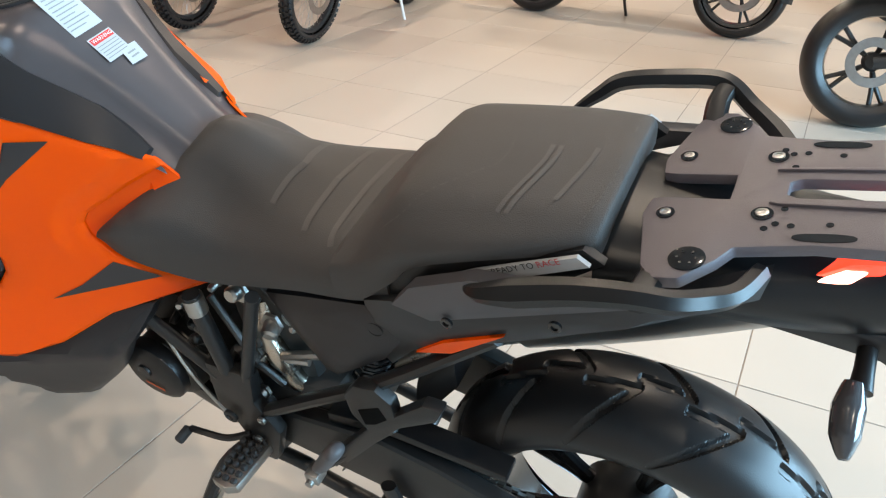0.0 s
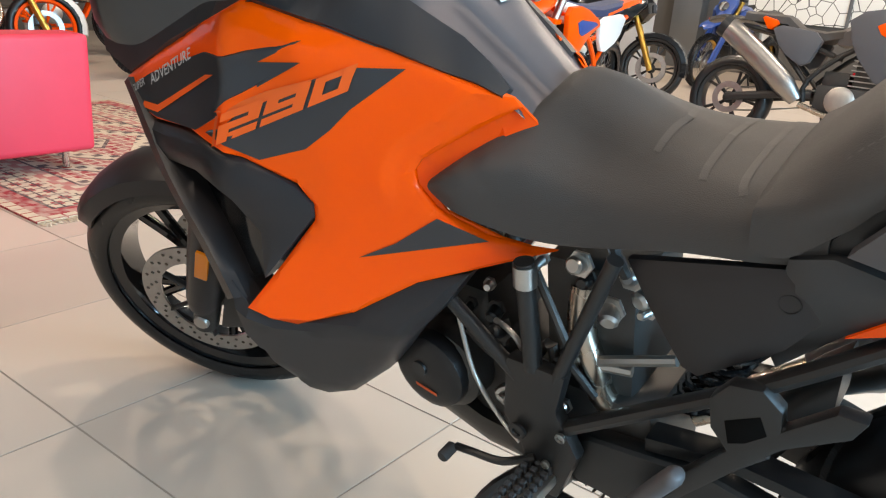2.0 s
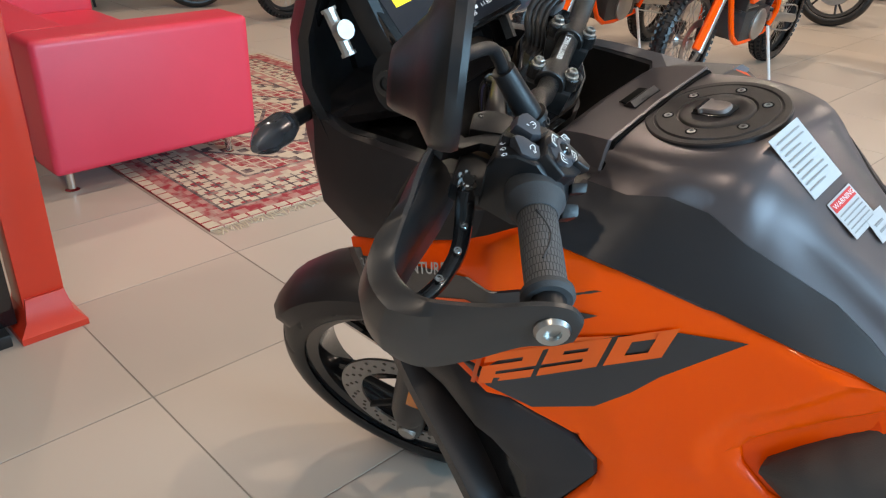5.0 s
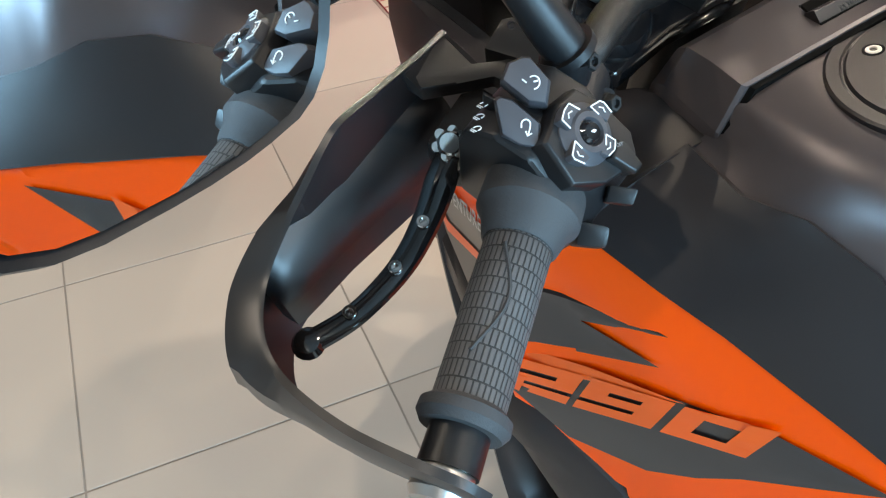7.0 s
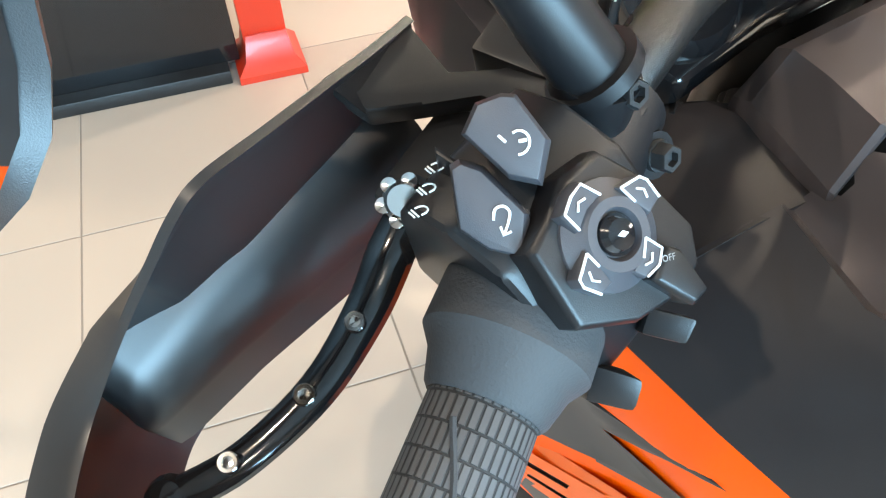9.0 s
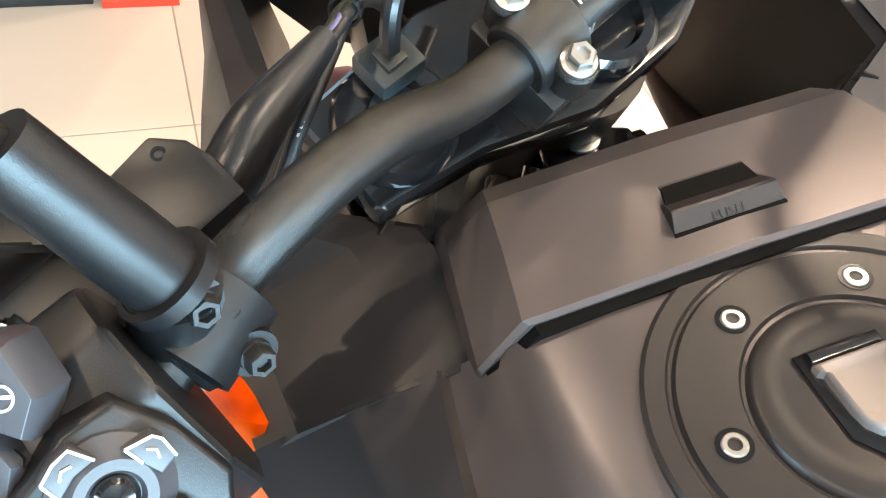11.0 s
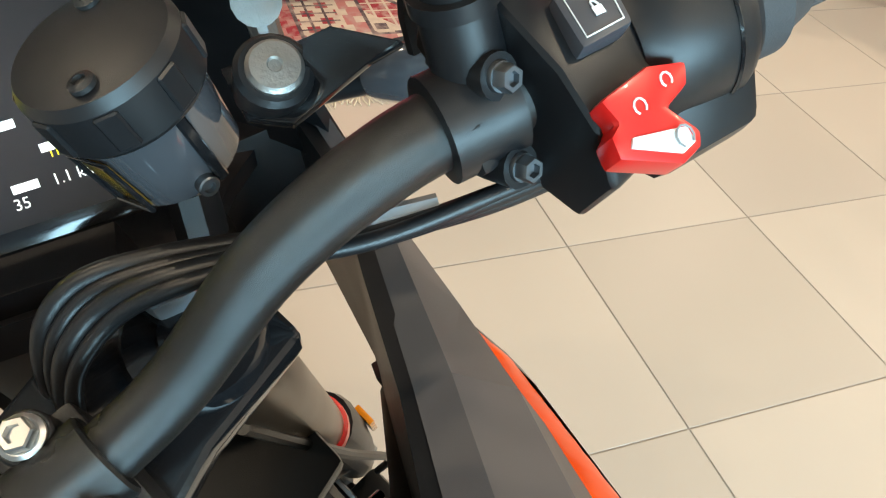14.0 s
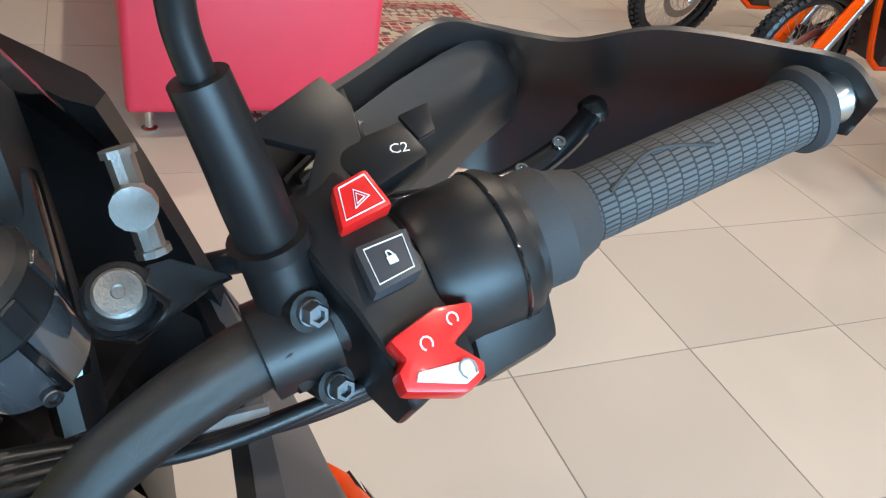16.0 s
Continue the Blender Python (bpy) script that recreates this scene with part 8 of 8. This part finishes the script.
# ---- the other motorcycles: x forward, y left, front tyre touching the floor at the origin ----
def knob_tyre(parent, m, R, w, name, rimm):
    wh = part(name, tyre_mesh(R - 0.014, w, w * 1.1, R - 0.085, 72, 16, False), RUBBER, parent, "knobbly off-road tyre", 40, m)
    bms = []
    for k in range(54):
        for j, yy in enumerate((-0.78, -0.28, 0.28, 0.78)):
            a = 2 * math.pi * (k + 0.5 * (j % 2)) / 54
            bb = block((-0.011, -0.010, -0.014), (0.011, 0.010, 0.012), 0)
            ang = yy * 1.15
            bms.append(moved(bb, Matrix.Rotation(-a, 4, "Y") @ Matrix.Translation((0, 0, R - 0.014 - w * 0.8 * (1 - math.cos(ang)))) @ Matrix.Translation((0, w * math.sin(ang), 0)) @ Matrix.Rotation(-ang, 4, "X")))
    tagged(part("knobbly_tread", join(*bms), RUBBER, wh, m=m), kind="stuff")
    rr = R - 0.085
    part("rim", revolve([(rr + 0.012, -0.026), (rr - 0.01, -0.018), (rr - 0.014, 0), (rr - 0.01, 0.018), (rr + 0.012, 0.026), (rr + 0.014, 0)], 48, "y", True), rimm, wh, m=m)
    part("hub", revolve([(0.0001, -0.05), (0.028, -0.05), (0.04, -0.04), (0.02, -0.02), (0.02, 0.02), (0.04, 0.04), (0.028, 0.05), (0.0001, 0.05)], 20, "y"), ALU, wh, m=m)
    bms = []
    for k in range(36):
        a = 2 * math.pi * k / 36
        c = a + (0.55 if k % 2 else -0.55)
        yy = 0.04 if k % 4 < 2 else -0.04
        bms.append(tube([(0.035 * math.cos(c), yy, 0.035 * math.sin(c)), (rr * math.cos(a), 0, rr * math.sin(a))], 0.002, 5, 1))
    tagged(part("wire_spokes", join(*bms), STEEL, wh, m=m), kind="stuff")
    return wh


def plate(name, pts, y0, y1, mat, parent, label="", off=0.008, both=True):
    """A moulded side plate from an outline in x and z between two depths, on both sides."""
    o = round_outline([(p[0], y0, p[1]) for p in pts], 0.2, 1)
    bm = prism(o, (0, y1 - y0, 0), off, 2)
    if both:
        return mirrored(name, bm, mat, parent, label)
    return part(name, bm, mat, parent, label)


def show_bike(name, label, at, heading, st, lean=0.0, group="motorcycles on display"):
    c, s = math.cos(radians(heading)), math.sin(radians(heading))
    b = thing(name, label, "motorcycle", Matrix.Translation((at[0], at[1], 0)) @ Matrix.Rotation(radians(heading), 4, "Z") @ Matrix.Rotation(radians(-2 * lean), 4, "X"), group)
    L, Rf, Rr, wf, wr = st.get("base", 1.48), st["rf"], st["rr"], st["wf"], st["wr"]
    fa, ra = Matrix.Translation((0, 0, Rf)), Matrix.Translation((-L, 0, Rr))
    if st["kind"] == "dirt":
        f = knob_tyre(b, fa, Rf, wf, "front_wheel", st["rim"])
        r = knob_tyre(b, ra, Rr, wr, "rear_wheel", st["rim"])
    else:
        f = spoke_wheel(b, fa, Rf, wf, wf * 1.05, Rf - 0.085, 5, False, "front_wheel", 80, 18, st["rim"], 0.010)
        r = spoke_wheel(b, ra, Rr, wr, wr * 0.95, Rr - 0.095, 5, False, "rear_wheel", 80, 18, st["rim"], 0.012)
    for wh, mm, rad, ys in ((f, fa, 0.15, (-0.062, 0.062) if st["kind"] == "road" else (0.062,)), (r, ra, 0.12, (-0.062,))):
        for y in ys:
            part("brake_disc", revolve([(rad - 0.045, y - 0.002), (rad, y - 0.002), (rad, y + 0.002), (rad - 0.045, y + 0.002)], 48, "y", True), DISCM, wh, "steel brake disc", m=mm)
    # fork, clamps, bar
    top = st.get("head", 1.0)
    dx = -(top - Rf) * 0.46
    for sy in (-1, 1):
        leg = part("fork_leg", tube([(0.0, sy * 0.105, Rf - 0.03), (dx * 0.55, sy * 0.105, Rf + (top - Rf) * 0.55)], 0.030, 14, 1), st["slider"], b, "fork leg")
        part("fork_tube", tube([(dx * 0.5, sy * 0.105, Rf + (top - Rf) * 0.5), (dx, sy * 0.105, top)], 0.026, 14, 1), st["tube"], leg, "fork tube")
        if st["kind"] == "dirt":
            part("fork_guard", tube([(0.035, sy * 0.105, Rf - 0.01), (dx * 0.5 + 0.03, sy * 0.105, Rf + (top - Rf) * 0.48)], 0.042, 10, 2, 0.55, (0, 1, 0)), st["colour"], leg, "moulded fork guard")
        part("brake_caliper", block((-0.10, sy * 0.075 - 0.025, Rf + 0.02), (-0.02, sy * 0.075 + 0.025, Rf + 0.10), 0.012), st.get("caliper", FRAMEM), leg)
    for k, z in ((0.72, 0), (1.0, 0)):
        part("fork_clamp", block((dx * k - 0.045, -0.14, Rf + (top - Rf) * k - 0.02), (dx * k + 0.045, 0.14, Rf + (top - Rf) * k + 0.015), 0.012), st["frame"] if k < 1 else FRAMEM, b)
    bar = part("handlebar", tube([(dx - 0.12, -0.40, top + 0.10), (dx - 0.06, -0.24, top + 0.13), (dx, -0.08, top + 0.06), (dx, 0.08, top + 0.06), (dx - 0.06, 0.24, top + 0.13), (dx - 0.12, 0.40, top + 0.10)], 0.012, 10, 4), BARM, b)
    for sy in (-1, 1):
        part("grip", tube([(dx - 0.075, sy * 0.27, top + 0.126), (dx - 0.12, sy * 0.41, top + 0.10)], 0.017, 12, 1), GRIPM, bar)
        part("lever", tube([(dx - 0.03, sy * 0.25, top + 0.12), (dx - 0.035, sy * 0.40, top + 0.10)], 0.006, 8, 2), STEEL, bar)
    # fender and face
    if st["kind"] == "dirt":
        rings = []
        for x, z, w in ((0.26, 0.735, 0.035), (0.20, 0.765, 0.075), (0.05, 0.81, 0.09), (-0.15, 0.84, 0.085), (-0.32, 0.80, 0.075), (-0.44, 0.71, 0.05)):
            rings.append([(x, -w, z - 0.03), (x, -w * 0.75, z - 0.004), (x, 0, z + 0.012), (x, w * 0.75, z - 0.004), (x, w, z - 0.03), (x, w * 0.7, z - 0.014), (x, 0, z), (x, -w * 0.7, z - 0.014)])
        part("front_fender", loft(rings), st["colour"], b, "high moulded front fender")
        mask = part("headlamp_mask", loft([[(x + 0.05 * (1 - (q / w) ** 2 if w else 0), q, z) for q in (-w, -w * 0.5, 0, w * 0.5, w)] + [(x - 0.04, q, z) for q in (w, 0, -w)] for x, z, w in ((-0.10, 0.86, 0.06), (-0.13, 0.92, 0.105), (-0.18, 1.02, 0.115), (-0.235, 1.12, 0.085), (-0.26, 1.16, 0.05))]), st["colour"], b, "moulded headlamp mask")
        part("headlamp", moved(revolve([(0.0001, 0.012), (0.05, 0.008), (0.066, 0)], 20, "x"), Matrix.Translation((-0.10, 0, 0.985)) @ Matrix.Rotation(radians(-20), 4, "Y") @ Matrix.Diagonal((1, 1, 0.9, 1))), CHROME, mask, "clear headlamp lens")
    else:
        rings = []
        for a in range(-20, 116, 15):
            rr = Rf + 0.02
            ca, sa = math.cos(radians(a + 10)), math.sin(radians(a + 10))
            w = wf * 1.25
            rings.append([((rr + dr) * ca, q, Rf + (rr + dr) * sa) for q, dr in ((-w, -0.05), (-w * 0.8, -0.005), (0, 0.012), (w * 0.8, -0.005), (w, -0.05), (w * 0.7, -0.02), (0, 0.0), (-w * 0.7, -0.02))])
        part("front_fender", loft(rings), st["fender"], b, "front fender hugging the tyre")
        mask = part("headlamp_mask", loft([[(x, -w, z - 0.02), (x + 0.04, -w * 0.5, z), (x + 0.06, 0, z + 0.01), (x + 0.04, w * 0.5, z), (x, w, z - 0.02), (x - 0.12, w * 0.9, z), (x - 0.12, -w * 0.9, z)] for x, z, w in ((-0.16, 0.78, 0.05), (-0.10, 0.86, 0.11), (-0.12, 0.96, 0.14), (-0.22, 1.06, 0.12), (-0.30, 1.14, 0.09))]), st["face"], b, "pointed headlamp cowl")
        part("headlamp", block((-0.075, -0.055, 0.86), (-0.035, 0.055, 0.95), 0.015), LENS, mask)
        if st.get("screen"):
            part("windscreen", prism(round_outline([(-0.30, -0.15, 1.12), (-0.30, 0.15, 1.12), (-0.46, 0.12, 1.45), (-0.46, -0.12, 1.45)], 0.2, 1), (-0.004, 0, -0.002)), LENS, mask, "smoked windscreen")
    # frame, engine, tank, seat
    fr = st["frame"]
    part("frame", join(*[tube(q, 0.018, 8, 3) for sy in (-1, 1) for q in (
        [(dx * 0.9, sy * 0.05, 0.90), (dx - 0.35, sy * 0.13, 0.78), (-0.98, sy * 0.14, 0.52), (-0.98, sy * 0.12, 0.36)],
        [(dx * 0.85, sy * 0.04, 0.84), (dx - 0.06, sy * 0.09, 0.50), (dx - 0.22, sy * 0.11, 0.30), (-0.98, sy * 0.11, 0.33)],
        [(-0.85, sy * 0.12, 0.70), (-1.2, sy * 0.11, 0.80), (-1.55, sy * 0.08, 0.86)],
        [(-0.98, sy * 0.12, 0.48), (-1.30, sy * 0.10, 0.80)])]), fr, b, "tubular steel frame")
    eng = part("engine", join(block((-0.92, -0.13, 0.30), (-0.52, 0.13, 0.50), 0.03), block((-0.70, -0.10, 0.48), (-0.50, 0.10, 0.74), 0.02), block((-0.90, -0.09, 0.48), (-0.72, 0.09, 0.60), 0.02)), ENGINE, b, "exposed engine block")
    for sy in (-1, 1):
        part("engine_cover", revolve([(0.0001, 0), (0.095, 0), (0.10, -0.012), (0.085, -0.022), (0.05, -0.03), (0.0001, -0.03)] if sy < 0 else [(0.0001, 0), (0.10, 0), (0.10, 0.012), (0.085, 0.022), (0.05, 0.03), (0.0001, 0.03)], 24, "y"), ALU, eng, "cast engine cover", m=Matrix.Translation((-0.74, sy * 0.13, 0.40)))
    for k in range(6):
        part("fin", block((-0.72, -0.115, 0.51 + k * 0.035), (-0.48, 0.115, 0.518 + k * 0.035), 0), ALU, eng)
    part("radiator", block((dx - 0.14, -0.16, 0.52), (dx - 0.10, 0.16, 0.82), 0.008), FRAMEM, b)
    part("header_pipe", tube([(-0.48, -0.03, 0.62), (-0.36, -0.08, 0.52), (-0.40, -0.13, 0.32), (-0.66, -0.15, 0.26), (-1.0, -0.15, 0.34)] if st["kind"] != "dirt" else [(-0.48, -0.03, 0.62), (-0.33, -0.10, 0.55), (-0.45, -0.15, 0.55), (-0.85, -0.14, 0.66), (-1.05, -0.13, 0.74)], 0.021, 12, 5), HEADER, b, "heat-tinted exhaust pipe")
    sil = st["silencer"]
    so = part("silencer", tube(sil["line"], sil["r"], 16, 4, sil.get("flat", 1.0), (0, 1, 0), [sil["r"] * 0.55, sil["r"], sil["r"], sil["r"] * 1.02, sil["r"] * 0.9]), sil["mat"], b, "metal silencer")
    e0, e1 = Vector(sil["line"][-2]), Vector(sil["line"][-1])
    part("end_cap", tube([e1 - (e1 - e0).normalized() * 0.05, e1 + (e1 - e0).normalized() * 0.012], sil["r"] * 0.98, 16, 1, sil.get("flat", 1.0), (0, 1, 0)), FRAMEM, so)
    for sy in (-1, 1):
        part("swingarm", tube([(-0.94, sy * 0.11, 0.42), (-1.2, sy * 0.12, 0.385), (-L, sy * 0.11, Rr)], 0.030, 10, 4, 0.6, (0, 1, 0)), st.get("swing", ALU), b, "swingarm")
    part("chain", tube([(-0.88, 0.09, 0.47), (-L, 0.09, Rr + 0.09), (-L - 0.08, 0.09, Rr), (-L, 0.09, Rr - 0.09), (-0.88, 0.09, 0.36)], 0.006, 6, 4), STEEL, b)
    part("tank", loft([[(x, -w, z0), (x, -w * 0.95, z1 - 0.04), (x, -w * 0.5, z1), (x, w * 0.5, z1), (x, w * 0.95, z1 - 0.04), (x, w, z0)] for x, w, z0, z1 in ((dx + 0.02, 0.05, 0.86, 0.93), (dx - 0.12, 0.11, 0.80, st["tankz"]), (dx - 0.32, 0.13, 0.78, st["tankz"] - 0.02), (-0.86, 0.10, 0.78, 0.89))]), st["tank"], b, "fuel tank")
    for nm, pts, y0, y1, mt, lb in st["plates"]:
        plate(nm, pts, y0, y1, mt, b, lb)
    part("seat", loft([[(x, -w, z - 0.07), (x, -w * 0.96, z - 0.02), (x, -w * 0.6, z), (x, w * 0.6, z), (x, w * 0.96, z - 0.02), (x, w, z - 0.07)] for x, z, w in st["seat"]]), st["seatm"], b, "long seat")
    part("rear_fender", loft([[(x, -w, z - 0.03), (x, -w * 0.7, z), (x, w * 0.7, z), (x, w, z - 0.03), (x, w * 0.8, z - 0.035), (x, -w * 0.8, z - 0.035)] for x, z, w in st["tail"]]), st["tailm"], b, "rear fender")
    part("tail_light", block((st["tail"][-1][0] - 0.01, -0.04, st["tail"][-1][1] - 0.03), (st["tail"][-1][0] + 0.02, 0.04, st["tail"][-1][1] - 0.005), 0.005), RED, b, "red tail lamp")
    if st.get("stick"):
        part("prop_stand", tube([(-0.95, 0.13, 0.36), (-0.93, 0.27, 0.005)], 0.011, 8, 1), WHITEP, b, "white prop stand")
    else:
        part("side_stand", tube([(-0.90, 0.13, 0.30), (-0.86, 0.28, 0.006)], 0.012, 8, 1), FRAMEM, b, "side stand")
    return b


DIRT_PLATES = [
    ("shroud", [(-0.24, 0.93), (-0.50, 0.945), (-0.86, 0.83), (-0.66, 0.74), (-0.46, 0.54), (-0.34, 0.68)], -0.185, -0.145, ORANGE, "orange tank shroud"),
    ("shroud_stripe", [(-0.40, 0.86), (-0.80, 0.835), (-0.62, 0.77), (-0.50, 0.74)], -0.192, -0.18, BLUEP, "blue printed stripe"),
    ("side_panel", [(-0.86, 0.86), (-1.35, 0.90), (-1.28, 0.70), (-1.02, 0.60), (-0.90, 0.72)], -0.165, -0.13, WHITEP, "white side panel")]
SIL_D = {"line": [(-1.02, -0.14, 0.72), (-1.12, -0.15, 0.75), (-1.35, -0.15, 0.80), (-1.52, -0.15, 0.84)], "r": 0.052, "mat": ALU}
ENDURO = {"kind": "dirt", "rf": 0.35, "rr": 0.34, "wf": 0.045, "wr": 0.062, "rim": FRAMEM, "colour": ORANGE, "slider": ALU, "tube": STEEL, "frame": ORANGE, "tankz": 0.95, "tank": WHITEP,
          "plates": DIRT_PLATES, "seatm": BLUESEAT, "seat": ((-0.50, 0.955, 0.06), (-0.75, 0.93, 0.075), (-1.05, 0.925, 0.09), (-1.40, 0.965, 0.085), (-1.52, 0.975, 0.06)), "tail": ((-1.15, 0.90, 0.10), (-1.45, 0.955, 0.095), (-1.75, 1.0, 0.08), (-1.88, 1.0, 0.06)), "tailm": ORANGE, "silencer": SIL_D, "stick": True, "head": 1.02}
CROSS = dict(ENDURO, tailm=WHITEP, seatm=BLUESEAT, rim=STEEL)
ADV = {"kind": "road", "base": 1.55, "rf": 0.33, "rr": 0.32, "wf": 0.058, "wr": 0.08, "rim": FRAMEM, "slider": FRAMEM, "tube": BARM, "frame": FRAMEM, "fender": FRAMEM, "face": PLASTIC, "screen": True, "tankz": 1.02, "tank": GREYP,
       "plates": [("fairing", [(-0.06, 0.92), (-0.30, 1.08), (-0.80, 0.98), (-0.72, 0.74), (-0.50, 0.50), (-0.30, 0.56), (-0.24, 0.76)], -0.24, -0.15, GREYP, "grey side fairing"),
                  ("orange_stripe", [(-0.28, 0.98), (-0.62, 0.93), (-0.56, 0.84), (-0.38, 0.82)], -0.246, -0.23, ORANGE, "orange printed stripe"),
                  ("side_panel", [(-0.92, 0.84), (-1.32, 0.88), (-1.22, 0.70), (-1.02, 0.58)], -0.17, -0.12, GREYP, "grey side cover"),
                  ("tail_stripe", [(-1.26, 0.90), (-1.42, 0.94), (-1.34, 0.82)], -0.14, -0.10, ORANGE, "orange tail stripe")],
       "seatm": SEATM, "seat": ((-0.70, 0.93, 0.08), (-0.95, 0.865, 0.12), (-1.12, 0.88, 0.13), (-1.22, 0.955, 0.12), (-1.55, 0.965, 0.10)), "tail": ((-1.20, 0.86, 0.11), (-1.50, 0.92, 0.11), (-1.72, 0.93, 0.09), (-1.84, 0.90, 0.06)), "tailm": FRAMEM,
       "silencer": {"line": [(-1.02, -0.17, 0.36), (-1.12, -0.19, 0.46), (-1.24, -0.20, 0.56), (-1.52, -0.215, 0.76), (-1.64, -0.22, 0.83)], "r": 0.082, "flat": 0.72, "mat": SILENCER}, "swing": FRAMEM, "head": 1.08}
STREET = dict(ADV, base=1.46, fender=GLOSS, face=GLOSS, slider=GOLD, tube=GOLD, plates=[("fairing", [(-0.08, 0.95), (-0.30, 1.06), (-0.85, 0.95), (-0.70, 0.76), (-0.46, 0.62), (-0.28, 0.72)], -0.22, -0.15, GLOSS, "black side fairing"), ("side_panel", [(-0.92, 0.82), (-1.32, 0.88), (-1.22, 0.72), (-1.02, 0.62)], -0.15, -0.11, PLASTIC, "black side cover")], tank=GLOSS)
NAKED = dict(ADV, base=1.48, rim=ORANGE, fender=WHITEP, face=WHITEP, slider=GOLD, tube=BARM, frame=ORANGE, screen=False, tank=WHITEP, swing=ALU,
             plates=[("shroud", [(-0.22, 0.95), (-0.45, 1.0), (-0.82, 0.90), (-0.62, 0.80), (-0.42, 0.66), (-0.30, 0.76)], -0.21, -0.15, WHITEP, "white tank shroud"), ("orange_stripe", [(-0.30, 0.86), (-0.52, 0.84), (-0.42, 0.70)], -0.217, -0.20, ORANGE, "orange printed wedge"), ("side_panel", [(-0.95, 0.84), (-1.32, 0.90), (-1.22, 0.76), (-1.05, 0.66)], -0.14, -0.10, ORANGE, "orange side cover")])
BLUEB = dict(ADV, kind="dirt", colour=BLUEP, wf=0.048, rim=GOLD, slider=BLUEP, tube=GOLD, tank=BLUEP, plates=[("fairing", [(-0.24, 0.95), (-0.50, 1.0), (-0.84, 0.88), (-0.62, 0.72), (-0.42, 0.58), (-0.32, 0.70)], -0.21, -0.15, BLUEP, "blue side fairing"), ("side_panel", [(-0.92, 0.84), (-1.32, 0.88), (-1.22, 0.70), (-1.02, 0.58)], -0.16, -0.12, WHITEP, "white side cover")])
REDB = dict(ADV, fender=REDP2, face=REDP2, tank=REDP2, plates=[("fairing", [(-0.06, 0.92), (-0.30, 1.08), (-0.80, 0.98), (-0.72, 0.64), (-0.62, 0.40), (-0.34, 0.44), (-0.24, 0.76)], -0.23, -0.15, REDP2, "red side fairing"), ("side_panel", [(-0.92, 0.84), (-1.32, 0.88), (-1.22, 0.70), (-1.02, 0.58)], -0.16, -0.12, WHITEP, "white side cover")])

enduro = show_bike("enduro_motorcycle", "orange enduro motorcycle with blue seat and knobbly tyres", (-3.13, 3.22), -86, ENDURO, 3.5)
for ex, ey, hd in ((-4.07, 3.10, -86), (-5.05, 3.05, -84), (-6.70, 2.83, -84)):
    copy_thing(enduro, Matrix.Translation((ex, ey, 0)) @ Matrix.Rotation(radians(hd), 4, "Z") @ Matrix.Rotation(radians(-7), 4, "X"))
show_bike("motocross_motorcycle", "white and orange motocross bike with silver rims", (-8.15, 3.6), 72, CROSS, 3)
show_bike("naked_motorcycle", "white naked motorcycle with orange frame and rims", (-7.62, 2.47), 70, NAKED, 5)
show_bike("adventure_motorcycle", "grey adventure motorcycle with large silver silencer", (-0.68, 4.93), -3.5, ADV, 4)
show_bike("street_motorcycle", "black motorcycle with gold fork and gloss fender", (-3.50, 6.48), 18, STREET, 5)
show_bike("sport_motorcycle", "dark sport motorcycle with a wide rear tyre", (1.64, 3.30), 2, dict(STREET, wr=0.095, rr=0.325), 4)
show_bike("rally_motorcycle", "blue rally motorcycle with gold wire-spoked rims", (-3.75, 8.55), -100, BLUEB, 4)
show_bike("touring_motorcycle", "red and white touring motorcycle with tall screen", (-1.5, 7.5), -165, REDB, 4)
show_bike("touring_motorcycle", "black touring motorcycle in the back row", (0.4, 6.2), -140, STREET, 4)


# ---- floor tiles, the nearest as single pieces, the rest joined ----
def tile_bm():
    bm = block((-0.298, -0.298, -0.002), (0.298, 0.298, 0.0), 0)
    return bevel(bm, 0.0008, 1)


near_me = None
rest = []
for i in range(-15, 12):
    for j in range(-10, 20):
        cx, cy = -2.43 + 0.3 + 0.6 * i, -0.42 + 0.3 + 0.6 * j
        if not (X0 < cx < X1 and Y0 < cy < Y1):
            continue
        if -5.0 < cx < 1.0 and -1.8 < cy < 6.2:
            if near_me is None:
                ob = part("tile", tile_bm(), TILE, floor)
                near_me = ob.data
            else:
                ob = new("tile", near_me)
                ob.parent = floor
            ob.location = (cx, cy, 0.0)
        else:
            rest.append(((cx, cy)))
verts, faces = [], []
for cx, cy in rest:
    k = len(verts)
    e = 0.298
    verts += [(cx - e, cy - e, 0), (cx + e, cy - e, 0), (cx + e, cy + e, 0), (cx - e, cy + e, 0), (cx - e, cy - e, -0.002), (cx + e, cy - e, -0.002), (cx + e, cy + e, -0.002), (cx - e, cy + e, -0.002)]
    faces += [(k, k + 1, k + 2, k + 3), (k, k + 4, k + 5, k + 1), (k + 1, k + 5, k + 6, k + 2), (k + 2, k + 6, k + 7, k + 3), (k + 3, k + 7, k + 4, k)]
me = bpy.data.meshes.new("far_tiles")
me.from_pydata(verts, [], faces)
me.materials.append(TILE)
far = new("far_tiles", me)
far.parent = floor
tagged(far, kind="stuff")
